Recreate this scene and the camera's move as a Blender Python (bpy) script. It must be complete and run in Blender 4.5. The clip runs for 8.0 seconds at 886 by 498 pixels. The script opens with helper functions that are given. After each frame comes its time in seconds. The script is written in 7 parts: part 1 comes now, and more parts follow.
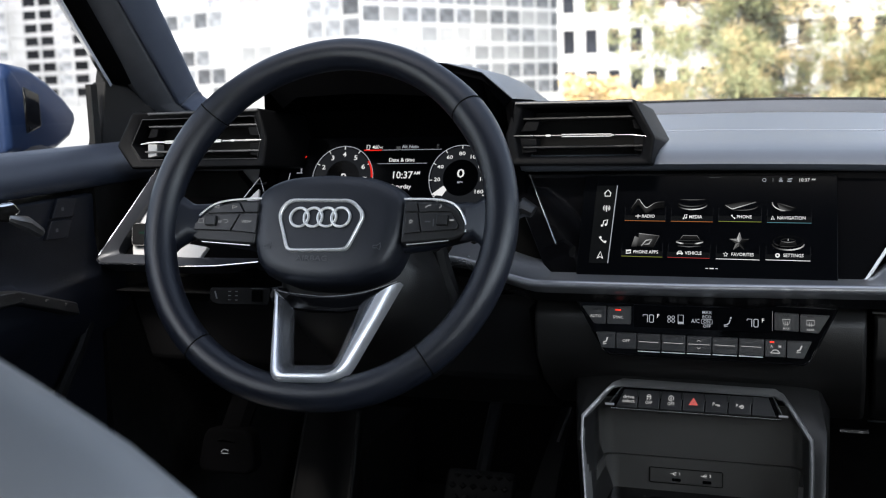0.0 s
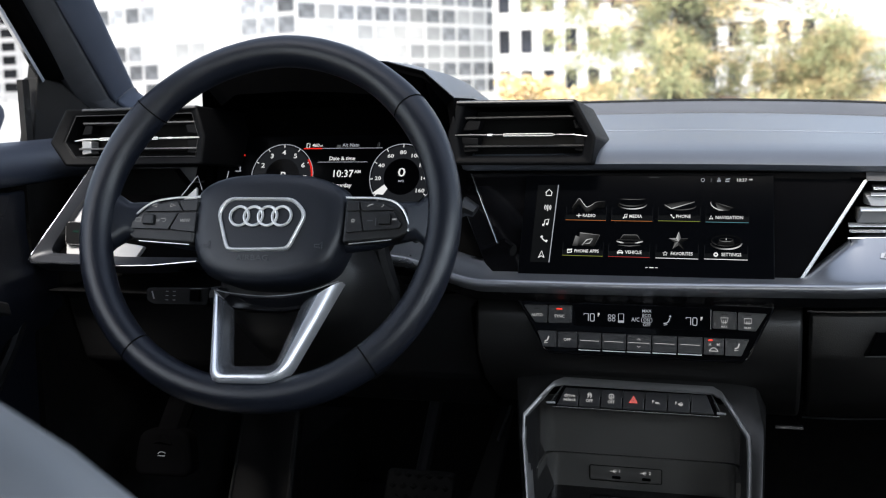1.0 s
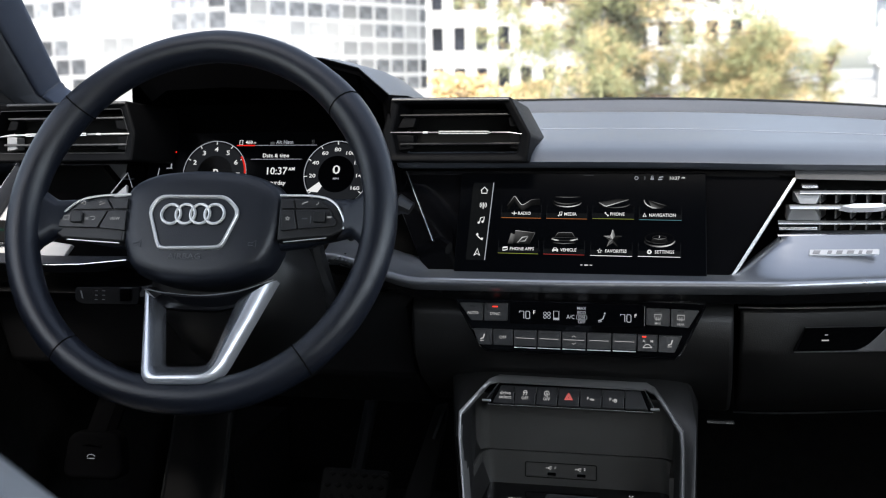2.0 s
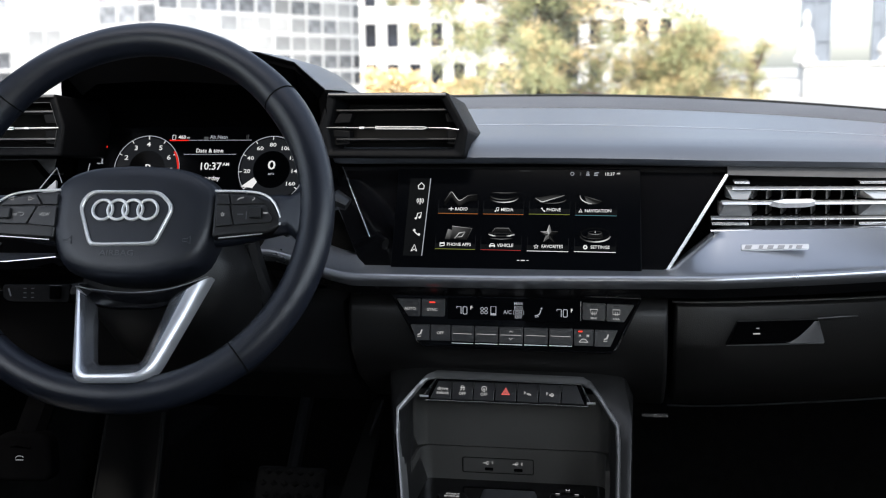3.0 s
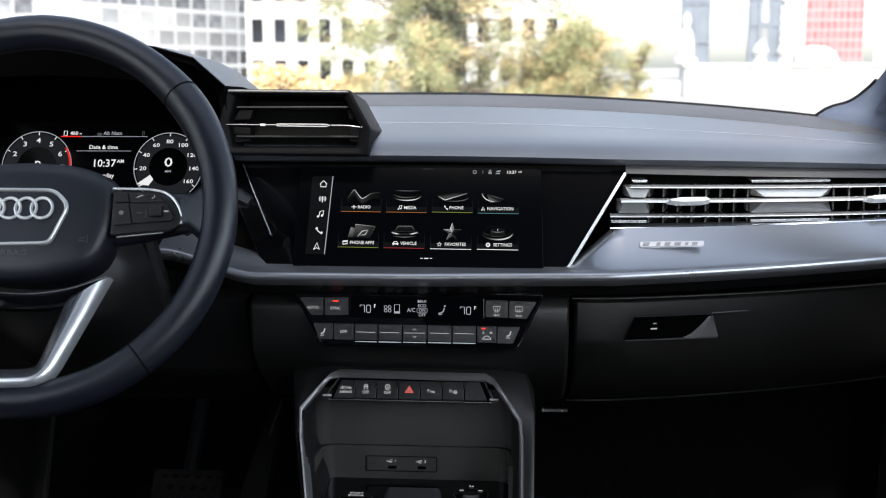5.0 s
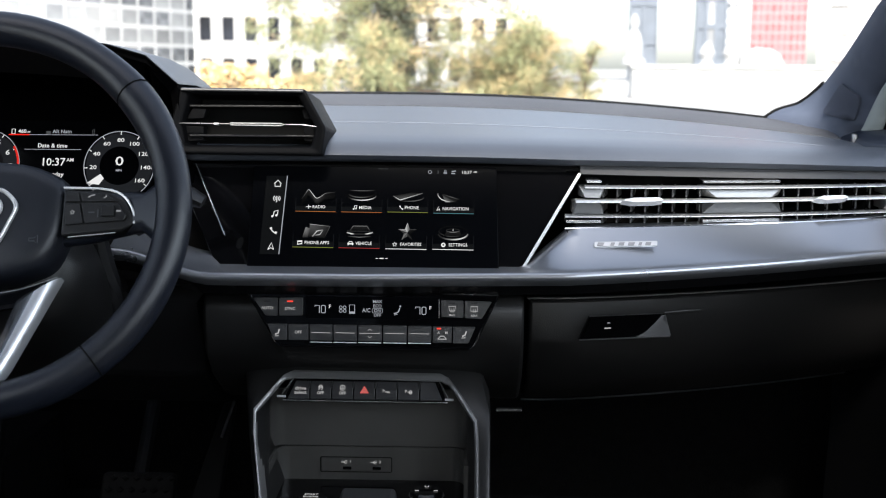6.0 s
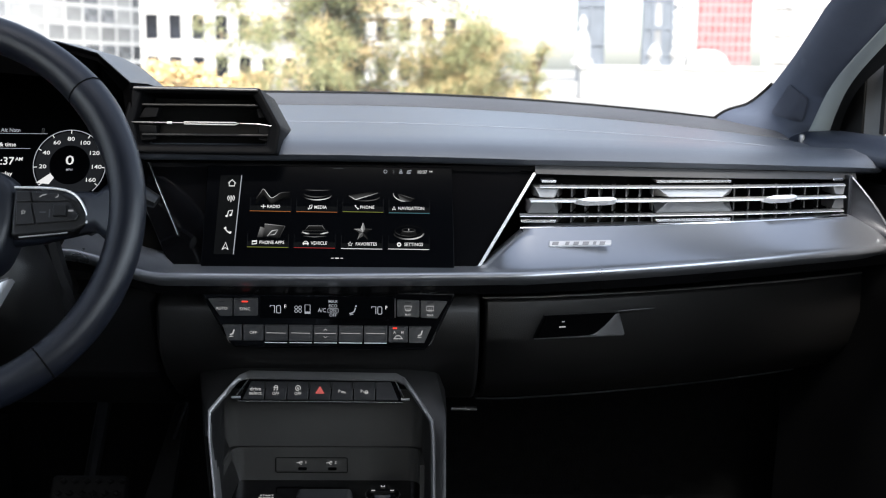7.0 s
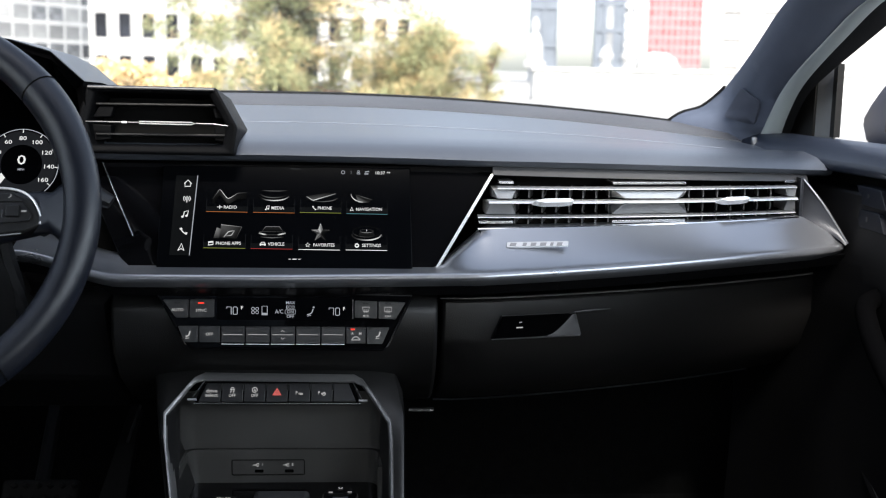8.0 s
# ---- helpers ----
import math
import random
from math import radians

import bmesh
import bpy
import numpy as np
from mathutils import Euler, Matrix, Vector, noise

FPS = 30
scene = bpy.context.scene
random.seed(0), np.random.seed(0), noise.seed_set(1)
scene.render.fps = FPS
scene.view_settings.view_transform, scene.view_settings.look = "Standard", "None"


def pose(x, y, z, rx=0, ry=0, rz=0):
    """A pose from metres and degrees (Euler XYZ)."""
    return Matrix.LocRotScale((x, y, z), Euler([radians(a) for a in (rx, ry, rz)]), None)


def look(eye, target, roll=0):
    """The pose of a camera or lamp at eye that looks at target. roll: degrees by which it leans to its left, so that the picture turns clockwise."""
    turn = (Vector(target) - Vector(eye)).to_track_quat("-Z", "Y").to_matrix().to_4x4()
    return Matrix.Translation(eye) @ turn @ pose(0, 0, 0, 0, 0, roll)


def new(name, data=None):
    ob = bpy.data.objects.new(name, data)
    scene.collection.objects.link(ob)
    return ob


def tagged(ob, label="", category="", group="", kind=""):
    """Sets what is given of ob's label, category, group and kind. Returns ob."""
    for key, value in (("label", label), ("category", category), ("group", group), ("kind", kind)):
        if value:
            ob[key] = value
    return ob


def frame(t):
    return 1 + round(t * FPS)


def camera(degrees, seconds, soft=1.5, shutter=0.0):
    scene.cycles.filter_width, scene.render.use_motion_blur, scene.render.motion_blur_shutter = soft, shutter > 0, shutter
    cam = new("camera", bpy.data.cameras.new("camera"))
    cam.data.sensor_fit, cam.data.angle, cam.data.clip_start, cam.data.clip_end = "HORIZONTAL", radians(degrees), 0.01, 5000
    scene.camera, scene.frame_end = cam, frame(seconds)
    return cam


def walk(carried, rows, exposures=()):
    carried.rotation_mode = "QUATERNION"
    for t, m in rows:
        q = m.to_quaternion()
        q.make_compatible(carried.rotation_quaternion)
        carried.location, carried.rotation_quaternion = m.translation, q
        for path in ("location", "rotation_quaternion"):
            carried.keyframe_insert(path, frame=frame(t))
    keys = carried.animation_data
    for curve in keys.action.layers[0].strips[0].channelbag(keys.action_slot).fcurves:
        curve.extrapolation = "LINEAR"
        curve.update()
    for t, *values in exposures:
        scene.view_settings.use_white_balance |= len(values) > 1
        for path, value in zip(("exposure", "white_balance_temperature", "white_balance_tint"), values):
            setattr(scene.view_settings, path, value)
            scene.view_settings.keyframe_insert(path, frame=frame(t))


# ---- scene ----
cam = camera(43.7, 8.0, soft=1.1)
cam.data.dof.use_dof, cam.data.dof.focus_distance, cam.data.dof.aperture_fstop = True, 1.1, 9.5
PATH = [
    (0, (0.139, -0.071, 1.224), (-0.548, 1.784, 0.93), -2.1),
    (0.5, (0.136, -0.07, 1.225), (-0.496, 1.804, 0.928), -1.8),
    (1, (0.132, -0.069, 1.224), (-0.445, 1.823, 0.924), -1.6),
    (1.5, (0.13, -0.067, 1.224), (-0.39, 1.84, 0.921), -1.4),
    (3, (0.125, -0.064, 1.223), (-0.218, 1.881, 0.907), -0.8),
    (3.5, (0.121, -0.064, 1.222), (-0.168, 1.889, 0.904), -0.6),
    (4, (0.117, -0.064, 1.222), (-0.12, 1.895, 0.901), -0.4),
    (4.5, (0.114, -0.065, 1.223), (-0.076, 1.9, 0.901), -0.3),
    (6, (0.105, -0.064, 1.224), (0.052, 1.909, 0.901), 0.3),
    (6.5, (0.103, -0.065, 1.224), (0.095, 1.909, 0.901), 0.4),
    (7, (0.099, -0.065, 1.224), (0.137, 1.909, 0.901), 0.6),
    (7.5, (0.095, -0.065, 1.224), (0.177, 1.907, 0.902), 0.9),
    (8, (0.094, -0.065, 1.224), (0.217, 1.905, 0.904), 1.0),
]
walk(cam, [(t, look(eye, target, roll)) for t, eye, target, roll in PATH], exposures=((0, 1.6), (8, 1.6)))

# ---- world, sun, exposure ----
world = bpy.data.worlds.new("sky")
scene.world = world
world.use_nodes = True
wn = world.node_tree
sky = wn.nodes.new("ShaderNodeTexSky")
sky.sky_type, sky.sun_disc = "NISHITA", False
sky.sun_elevation, sky.sun_rotation = radians(45), radians(180)
sky.air_density, sky.dust_density, sky.ozone_density = 1.0, 2.0, 1.0
pale = wn.nodes.new("ShaderNodeHueSaturation")
pale.inputs["Saturation"].default_value = 0.6
wn.links.new(sky.outputs[0], pale.inputs["Color"])
wn.links.new(pale.outputs[0], wn.nodes["Background"].inputs[0])
wn.nodes["Background"].inputs[1].default_value = 0.15
sun = new("sun", bpy.data.lights.new("sun", "SUN"))
sun.data.energy, sun.data.angle, sun.data.color = 2.6, radians(14), (1.0, 0.95, 0.88)
sun.matrix_world = look((0, -9, 9), (0, 0, 0))


def window_light(name, at, target, width, height, power):
    """An added area lamp in a window's opening, standing in for sky light."""
    ob = new(name, bpy.data.lights.new(name, "AREA"))
    ob.data.shape, ob.data.size, ob.data.size_y, ob.data.energy, ob.data.color = "RECTANGLE", width, height, power, (0.8, 0.9, 1.0)
    ob.matrix_world = look(at, target)


window_light("window_light_right", (0.66, 0.38, 1.29), (-0.4, 0.6, 1.18), 1.2, 0.26, 1.9)
window_light("window_light_left", (-0.66, -0.05, 1.31), (0.3, 0.6, 1.0), 1.0, 0.26, 0.5)
window_light("window_light_rear", (-0.02, -1.5, 1.28), (0, 0.5, 1.1), 1.0, 0.28, 0.2)


# ---- materials ----
def mat(name, color, rough=0.5, metal=0.0, vary=0.0, vary_scale=8.0, grain=0.0, grain_scale=900.0, coat=0.0, spec=0.5, rand=0.0, wear=0.0):
    """A procedural surface: colour varied at a broad scale, fine relief, and roughness that wanders."""
    m = bpy.data.materials.new(name)
    m.use_nodes = True
    t = m.node_tree
    b = t.nodes["Principled BSDF"]
    b.inputs["Base Color"].default_value = (*color, 1)
    b.inputs["Roughness"].default_value, b.inputs["Metallic"].default_value = rough, metal
    b.inputs["Specular IOR Level"].default_value = spec
    b.inputs["Coat Weight"].default_value, b.inputs["Coat Roughness"].default_value = coat, 0.05
    co = t.nodes.new("ShaderNodeTexCoord")
    if vary or rand or wear:
        n = t.nodes.new("ShaderNodeTexNoise")
        n.inputs["Scale"].default_value, n.inputs["Detail"].default_value = vary_scale, 6
        t.links.new(co.outputs["Object"], n.inputs["Vector"])
        if vary or rand:
            ramp = t.nodes.new("ShaderNodeMapRange")
            ramp.inputs["From Min"].default_value, ramp.inputs["From Max"].default_value = 0.3, 0.7
            ramp.inputs["To Min"].default_value, ramp.inputs["To Max"].default_value = 1 - vary, 1 + vary
            t.links.new(n.outputs["Fac"], ramp.inputs["Value"])
            factor = ramp.outputs[0]
            if rand:
                info = t.nodes.new("ShaderNodeObjectInfo")
                spread = t.nodes.new("ShaderNodeMapRange")
                spread.inputs["To Min"].default_value, spread.inputs["To Max"].default_value = 1 - rand, 1 + rand
                t.links.new(info.outputs["Random"], spread.inputs["Value"])
                mul = t.nodes.new("ShaderNodeMath")
                mul.operation = "MULTIPLY"
                t.links.new(factor, mul.inputs[0])
                t.links.new(spread.outputs[0], mul.inputs[1])
                factor = mul.outputs[0]
            mix = t.nodes.new("ShaderNodeVectorMath")
            mix.operation = "SCALE"
            mix.inputs[0].default_value = color
            t.links.new(factor, mix.inputs["Scale"])
            t.links.new(mix.outputs[0], b.inputs["Base Color"])
        if wear:
            rr = t.nodes.new("ShaderNodeMapRange")
            rr.inputs["To Min"].default_value, rr.inputs["To Max"].default_value = max(0.02, rough - wear), rough + wear
            t.links.new(n.outputs["Fac"], rr.inputs["Value"])
            t.links.new(rr.outputs[0], b.inputs["Roughness"])
    if grain:
        v = t.nodes.new("ShaderNodeTexVoronoi")
        v.inputs["Scale"].default_value = grain_scale
        bump = t.nodes.new("ShaderNodeBump")
        bump.inputs["Strength"].default_value, bump.inputs["Distance"].default_value = grain, 0.0004
        t.links.new(co.outputs["Object"], v.inputs["Vector"])
        t.links.new(v.outputs["Distance"], bump.inputs["Height"])
        t.links.new(bump.outputs["Normal"], b.inputs["Normal"])
    return m


def glow(name, color, strength):
    """A lit pixel, lamp or symbol of a display; also glow put into printed marks."""
    m = bpy.data.materials.new(name)
    m.use_nodes = True
    b = m.node_tree.nodes["Principled BSDF"]
    b.inputs["Base Color"].default_value = (0.004, 0.004, 0.004, 1)
    b.inputs["Specular IOR Level"].default_value = 0.0
    b.inputs["Emission Color"].default_value, b.inputs["Emission Strength"].default_value = (*color, 1), strength
    return m


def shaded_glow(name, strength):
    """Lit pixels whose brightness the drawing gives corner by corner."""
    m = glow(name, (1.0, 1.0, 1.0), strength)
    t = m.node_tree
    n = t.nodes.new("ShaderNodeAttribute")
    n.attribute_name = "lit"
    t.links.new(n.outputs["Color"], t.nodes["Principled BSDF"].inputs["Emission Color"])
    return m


def pane_material(name, tint, gloss=1.0):
    """Clear glass: lets light straight through and mirrors at grazing angles."""
    m = bpy.data.materials.new(name)
    m.use_nodes = True
    t = m.node_tree
    t.nodes.remove(t.nodes["Principled BSDF"])
    a, g, mix = (t.nodes.new(k) for k in ("ShaderNodeBsdfTransparent", "ShaderNodeBsdfGlossy", "ShaderNodeMixShader"))
    a.inputs[0].default_value = (*tint, 1)
    g.inputs["Roughness"].default_value = 0.0
    mix.inputs[0].default_value = 0.045 * gloss
    t.links.new(a.outputs[0], mix.inputs[1])
    t.links.new(g.outputs[0], mix.inputs[2])
    t.links.new(mix.outputs[0], t.nodes["Material Output"].inputs[0])
    return m


PAD = mat("soft_dash_skin", (0.071, 0.08, 0.098), 0.4, vary=0.12, vary_scale=5, grain=0.25, grain_scale=1100, wear=0.05)
SILL = mat("door_top_skin", (0.0165, 0.0215, 0.034), 0.45, vary=0.12, vary_scale=5, grain=0.3, grain_scale=1100, wear=0.05, spec=0.35)
COWL = mat("cowl_plastic", (0.058, 0.06, 0.066), 0.6, vary=0.15, grain=0.3, grain_scale=1400)
BLACK = mat("black_grained_plastic", (0.009, 0.009, 0.0095), 0.42, vary=0.2, grain=0.3, grain_scale=1300, wear=0.08, spec=0.45)
DARK = mat("dark_lower_plastic", (0.0038, 0.0038, 0.0042), 0.5, vary=0.2, grain=0.3, grain_scale=1000, wear=0.06, spec=0.22)
LID = mat("glove_lid_plastic", (0.0062, 0.006, 0.0059), 0.42, vary=0.2, grain=0.3, grain_scale=1000, wear=0.06, spec=0.4)
SHELL = mat("satin_black_shell", (0.0115, 0.0113, 0.0112), 0.34, vary=0.2, grain=0.2, grain_scale=1300, wear=0.06, spec=0.42)
MATT = mat("near_black_matt", (0.001, 0.001, 0.0012), 0.95, vary=0.2, grain=0.4, grain_scale=1200, spec=0.02)
TRAY = mat("rubbery_tray_lining", (0.055, 0.0535, 0.05), 0.3, vary=0.12, vary_scale=12, grain=0.2, grain_scale=1200)
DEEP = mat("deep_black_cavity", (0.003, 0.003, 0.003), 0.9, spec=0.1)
GLOSS = mat("gloss_black", (0.0025, 0.0025, 0.003), 0.06, vary=0.2, wear=0.02, spec=0.32)
VANE = mat("vane_plastic", (0.05, 0.05, 0.052), 0.28, vary=0.15, vary_scale=30, wear=0.04, spec=0.6)
HOUSING = mat("vent_housing_black", (0.0032, 0.0033, 0.0038), 0.5, vary=0.2, grain=0.2, grain_scale=1400, wear=0.05, spec=0.06)
VENT = mat("vent_black", (0.004, 0.004, 0.0045), 0.27, vary=0.2, wear=0.05, spec=0.32)
SWITCH = mat("switch_plastic", (0.0135, 0.0135, 0.0145), 0.4, vary=0.1, vary_scale=30, grain=0.15, grain_scale=2000, rand=0.06)
KEY = mat("key_plastic", (0.033, 0.033, 0.034), 0.38, vary=0.1, vary_scale=30, grain=0.15, grain_scale=2000, rand=0.06)
TRIM = mat("grey_satin_trim", (0.31, 0.32, 0.345), 0.28, 0.75, vary=0.04, vary_scale=6, grain=0.06, grain_scale=2200, wear=0.02)
RAIL = mat("dark_satin_rail", (0.29, 0.287, 0.284), 0.3, 0.7, vary=0.08, vary_scale=6, grain=0.12, grain_scale=2200, wear=0.05)
# darker copy of the satin trim: shade put into its colour
DARKTRIM = mat("shaded_satin_trim", (0.03, 0.032, 0.038), 0.32, 0.2, vary=0.08, vary_scale=6, grain=0.12, grain_scale=2200, wear=0.05, spec=0.22)
FORK = mat("satin_fork", (0.9, 0.91, 0.93), 0.36, 0.78, vary=0.03, vary_scale=12)
SILVER = mat("satin_silver", (0.72, 0.72, 0.73), 0.24, 0.92, vary=0.05, vary_scale=20, wear=0.06)
PLATE = mat("silver_badge_metal", (0.5, 0.5, 0.505), 0.3, 0.7, vary=0.08, vary_scale=30)
CHROME = mat("bright_chrome", (0.8, 0.81, 0.83), 0.1, 1.0, vary=0.04, wear=0.04)
BLOCK = mat("grey_vent_block", (0.25, 0.25, 0.253), 0.35, 0.5, vary=0.08, vary_scale=20, grain=0.12, grain_scale=1800)
BARDARK = mat("dark_chrome", (0.1, 0.1, 0.102), 0.3, 0.9, vary=0.05, vary_scale=20)
BRIGHT = mat("bright_satin_line", (0.8, 0.8, 0.8), 0.3, 0.2, vary=0.04, vary_scale=20)
SLAT = mat("vent_slat_silver", (0.74, 0.735, 0.72), 0.3, 0.6, vary=0.05, vary_scale=20)
SLOPE = mat("shaded_fork_metal", (0.36, 0.37, 0.395), 0.25, 0.9, vary=0.05, vary_scale=20)
GREYBAR = mat("brushed_grey_metal", (0.24, 0.24, 0.245), 0.3, 0.85, vary=0.08, vary_scale=30, grain=0.1, grain_scale=1500)
LEATHER = mat("black_leather", (0.0075, 0.0095, 0.0155), 0.33, vary=0.14, vary_scale=14, grain=0.3, grain_scale=1500, wear=0.1, spec=0.48)
MARKING = mat("dull_silver_marking", (0.085, 0.088, 0.095), 0.45, vary=0.05)
EMBOSS = mat("embossed_grey", (0.07, 0.073, 0.08), 0.5, vary=0.05)
DOOR = mat("door_panel_skin", (0.0046, 0.006, 0.0105), 0.5, vary=0.2, grain=0.3, grain_scale=1000, wear=0.06, spec=0.25)
HUB = mat("airbag_skin", (0.0085, 0.0105, 0.016), 0.42, vary=0.12, vary_scale=14, grain=0.2, grain_scale=1100)
SEAT = mat("light_grey_leather", (0.15, 0.16, 0.18), 0.5, vary=0.06, vary_scale=10, grain=0.4, grain_scale=600)
STITCH = mat("pale_thread", (0.2, 0.215, 0.25), 0.8, vary=0.1, vary_scale=60)
DARKFABRIC = mat("dark_pillar_fabric", (0.055, 0.058, 0.066), 0.8, vary=0.1, vary_scale=40, grain=0.5, grain_scale=1500)
FABRIC = mat("pillar_fabric", (0.068, 0.083, 0.12), 0.85, vary=0.04, vary_scale=40, grain=0.5, grain_scale=1500)
HEADLINER = mat("black_headliner", (0.03, 0.03, 0.032), 0.9, vary=0.06, grain=0.4, grain_scale=900)
CARPET = mat("black_carpet", (0.004, 0.004, 0.004), 0.95, vary=0.4, vary_scale=60, grain=0.8, grain_scale=500, spec=0.1)
COVER = mat("sheen_grey_cover", (0.16, 0.16, 0.158), 0.35, vary=0.15, vary_scale=20, grain=0.2)
RUBBER = mat("black_rubber", (0.005, 0.005, 0.005), 0.7, vary=0.2, grain=0.3, spec=0.2)
PAINT = mat("blue_car_paint", (0.007, 0.0205, 0.064), 0.36, 0.35, vary=0.05, coat=0.08, spec=0.35)
SHUT = mat("painted_frame", (0.37, 0.41, 0.405), 0.4, vary=0.06, coat=0.3)
SEAL = mat("bright_window_strip", (0.75, 0.75, 0.75), 0.2, 1.0, vary=0.05)
PRINT = glow("glowing_print", (1.0, 1.0, 1.0), 0.15)
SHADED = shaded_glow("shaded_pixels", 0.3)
PRINT_DIM = glow("dim_glowing_print", (0.9, 0.95, 1.0), 0.1)
WHITE = glow("white_pixels", (1.0, 1.0, 1.0), 0.28)
SOFTW = glow("soft_white_pixels", (0.85, 0.9, 1.0), 0.14)
DIM = glow("dim_pixels", (0.8, 0.85, 0.9), 0.03)
FAINT = glow("faint_pixels", (0.7, 0.8, 0.9), 0.0015)
ORANGE = glow("orange_pixels", (1.0, 0.34, 0.1), 0.1)
MAROON = glow("dim_red_pixels", (1.0, 0.1, 0.1), 0.09)
OLIVE = glow("olive_pixels", (0.45, 0.5, 0.1), 0.12)
TEAL = glow("teal_pixels", (0.15, 0.4, 0.45), 0.14)
RED = glow("red_pixels", (1.0, 0.03, 0.02), 0.25)
REDLAMP = glow("red_lamp", (1.0, 0.05, 0.03), 0.5)
GREENLAMP = glow("green_lamp", (0.02, 0.3, 0.2), 0.05)
LCD = mat("display_glass", (0.002, 0.0022, 0.0028), 0.12, vary=0.1, wear=0.02, spec=0.03)
DIAL = glow("dial_grey", (0.5, 0.55, 0.65), 0.009)
GLASS = pane_material("windscreen_glass", (0.97, 0.98, 0.975))
MIRROR = mat("mirror_glass", (0.8, 0.82, 0.85), 0.02, 1.0)
WHITEWALL = mat("white_render", (0.48, 0.478, 0.472), 0.8, vary=0.12, vary_scale=0.6)
INFILL = mat("pale_wall_panels", (0.47, 0.472, 0.476), 0.6, vary=0.12, vary_scale=0.5)
MULLION = mat("white_mullion", (0.62, 0.624, 0.632), 0.5, vary=0.12, vary_scale=0.8)
BLUEGLASS = mat("curtain_glass", (0.19, 0.2, 0.218), 0.2, 0.0, vary=0.5, vary_scale=0.9, rand=0.3, spec=0.3)
DARKGLASS = mat("dark_window_glass", (0.016, 0.018, 0.024), 0.2, vary=0.5, vary_scale=0.5, rand=0.5, spec=0.15)
PALEGLASS = mat("pale_curtained_glass", (0.3, 0.307, 0.316), 0.3, vary=0.25, vary_scale=0.3, rand=0.25, spec=0.3)
CLADDING = mat("grey_white_cladding", (0.34, 0.344, 0.352), 0.6, vary=0.15, vary_scale=0.8)
BLACKGLASS = mat("black_window_glass", (0.005, 0.0055, 0.007), 0.3, vary=0.5, vary_scale=0.5, rand=0.4, spec=0.06)
MIDGLASS = mat("grey_window_glass", (0.085, 0.09, 0.1), 0.2, vary=0.5, vary_scale=0.9, rand=0.4, spec=0.2)
INLAY = mat("pale_grey_inlay", (0.36, 0.36, 0.365), 0.35, vary=0.06, vary_scale=20)
GRILLE = mat("speaker_cloth", (0.05, 0.06, 0.088), 0.8, vary=0.1, grain=0.9, grain_scale=1800)
BROW = mat("grey_vent_brow", (0.06, 0.06, 0.062), 0.4, 0.2, vary=0.1, grain=0.2, grain_scale=1500)
TOWERWALL = mat("grey_tower_wall", (0.235, 0.24, 0.25), 0.6, vary=0.2, vary_scale=0.3)
STONE = mat("pale_stone", (0.44, 0.438, 0.43), 0.85, vary=0.12, vary_scale=1.2)
PALESTONE = mat("pink_stone_bands", (0.34, 0.25, 0.25), 0.8, vary=0.1, vary_scale=0.4)
SLATE = mat("slate_blue_facade", (0.15, 0.172, 0.205), 0.4, vary=0.15, vary_scale=0.4)
REDBRICK = mat("red_brick_far", (0.31, 0.12, 0.128), 0.8, vary=0.2, vary_scale=0.3, rand=0.2)
PAVING = mat("pale_paving", (0.36, 0.355, 0.34), 0.9, vary=0.3, vary_scale=0.4, grain=0.5, grain_scale=60)
BARK = mat("pine_bark", (0.13, 0.09, 0.065), 0.9, vary=0.4, vary_scale=12, grain=0.8, grain_scale=30)


def leaf_material(name, a, b):
    m = bpy.data.materials.new(name)
    m.use_nodes = True
    t = m.node_tree
    s = t.nodes["Principled BSDF"]
    geo, mix = t.nodes.new("ShaderNodeNewGeometry"), t.nodes.new("ShaderNodeMix")
    mix.data_type = "RGBA"
    mix.inputs[6].default_value, mix.inputs[7].default_value = (*a, 1), (*b, 1)
    t.links.new(geo.outputs["Random Per Island"], mix.inputs[0])
    t.links.new(mix.outputs[2], s.inputs["Base Color"])
    s.inputs["Roughness"].default_value = 0.7
    return m


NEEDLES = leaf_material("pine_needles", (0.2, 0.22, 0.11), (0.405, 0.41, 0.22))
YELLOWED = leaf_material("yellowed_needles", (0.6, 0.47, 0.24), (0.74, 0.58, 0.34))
SHADY = leaf_material("shaded_needles", (0.12, 0.14, 0.105), (0.2, 0.205, 0.14))
AUTUMN = leaf_material("autumn_leaves", (0.72, 0.58, 0.27), (0.7, 0.52, 0.36))

# ---- mesh helpers ----
WORLD = {}


def thing(name, at, label, category, group="", kind=""):
    ob = new(name)
    ob.location = at
    ob.empty_display_size = 0.05
    WORLD[ob.name] = Matrix.Translation(at)
    return tagged(ob, label, category, group, kind)


def part(name, bm, material, parent=None, label="", m=None, bevel=0.0, solid=0.0, angle=35, segments=2, kind=""):
    """Links a bmesh as one mesh object under a thing or under a part."""
    mesh = bpy.data.meshes.new(name)
    bmesh.ops.recalc_face_normals(bm, faces=bm.faces)
    bm.to_mesh(mesh)
    bm.free()
    return part_mesh(name, mesh, material, parent, label, m, bevel, solid, angle, segments, kind)


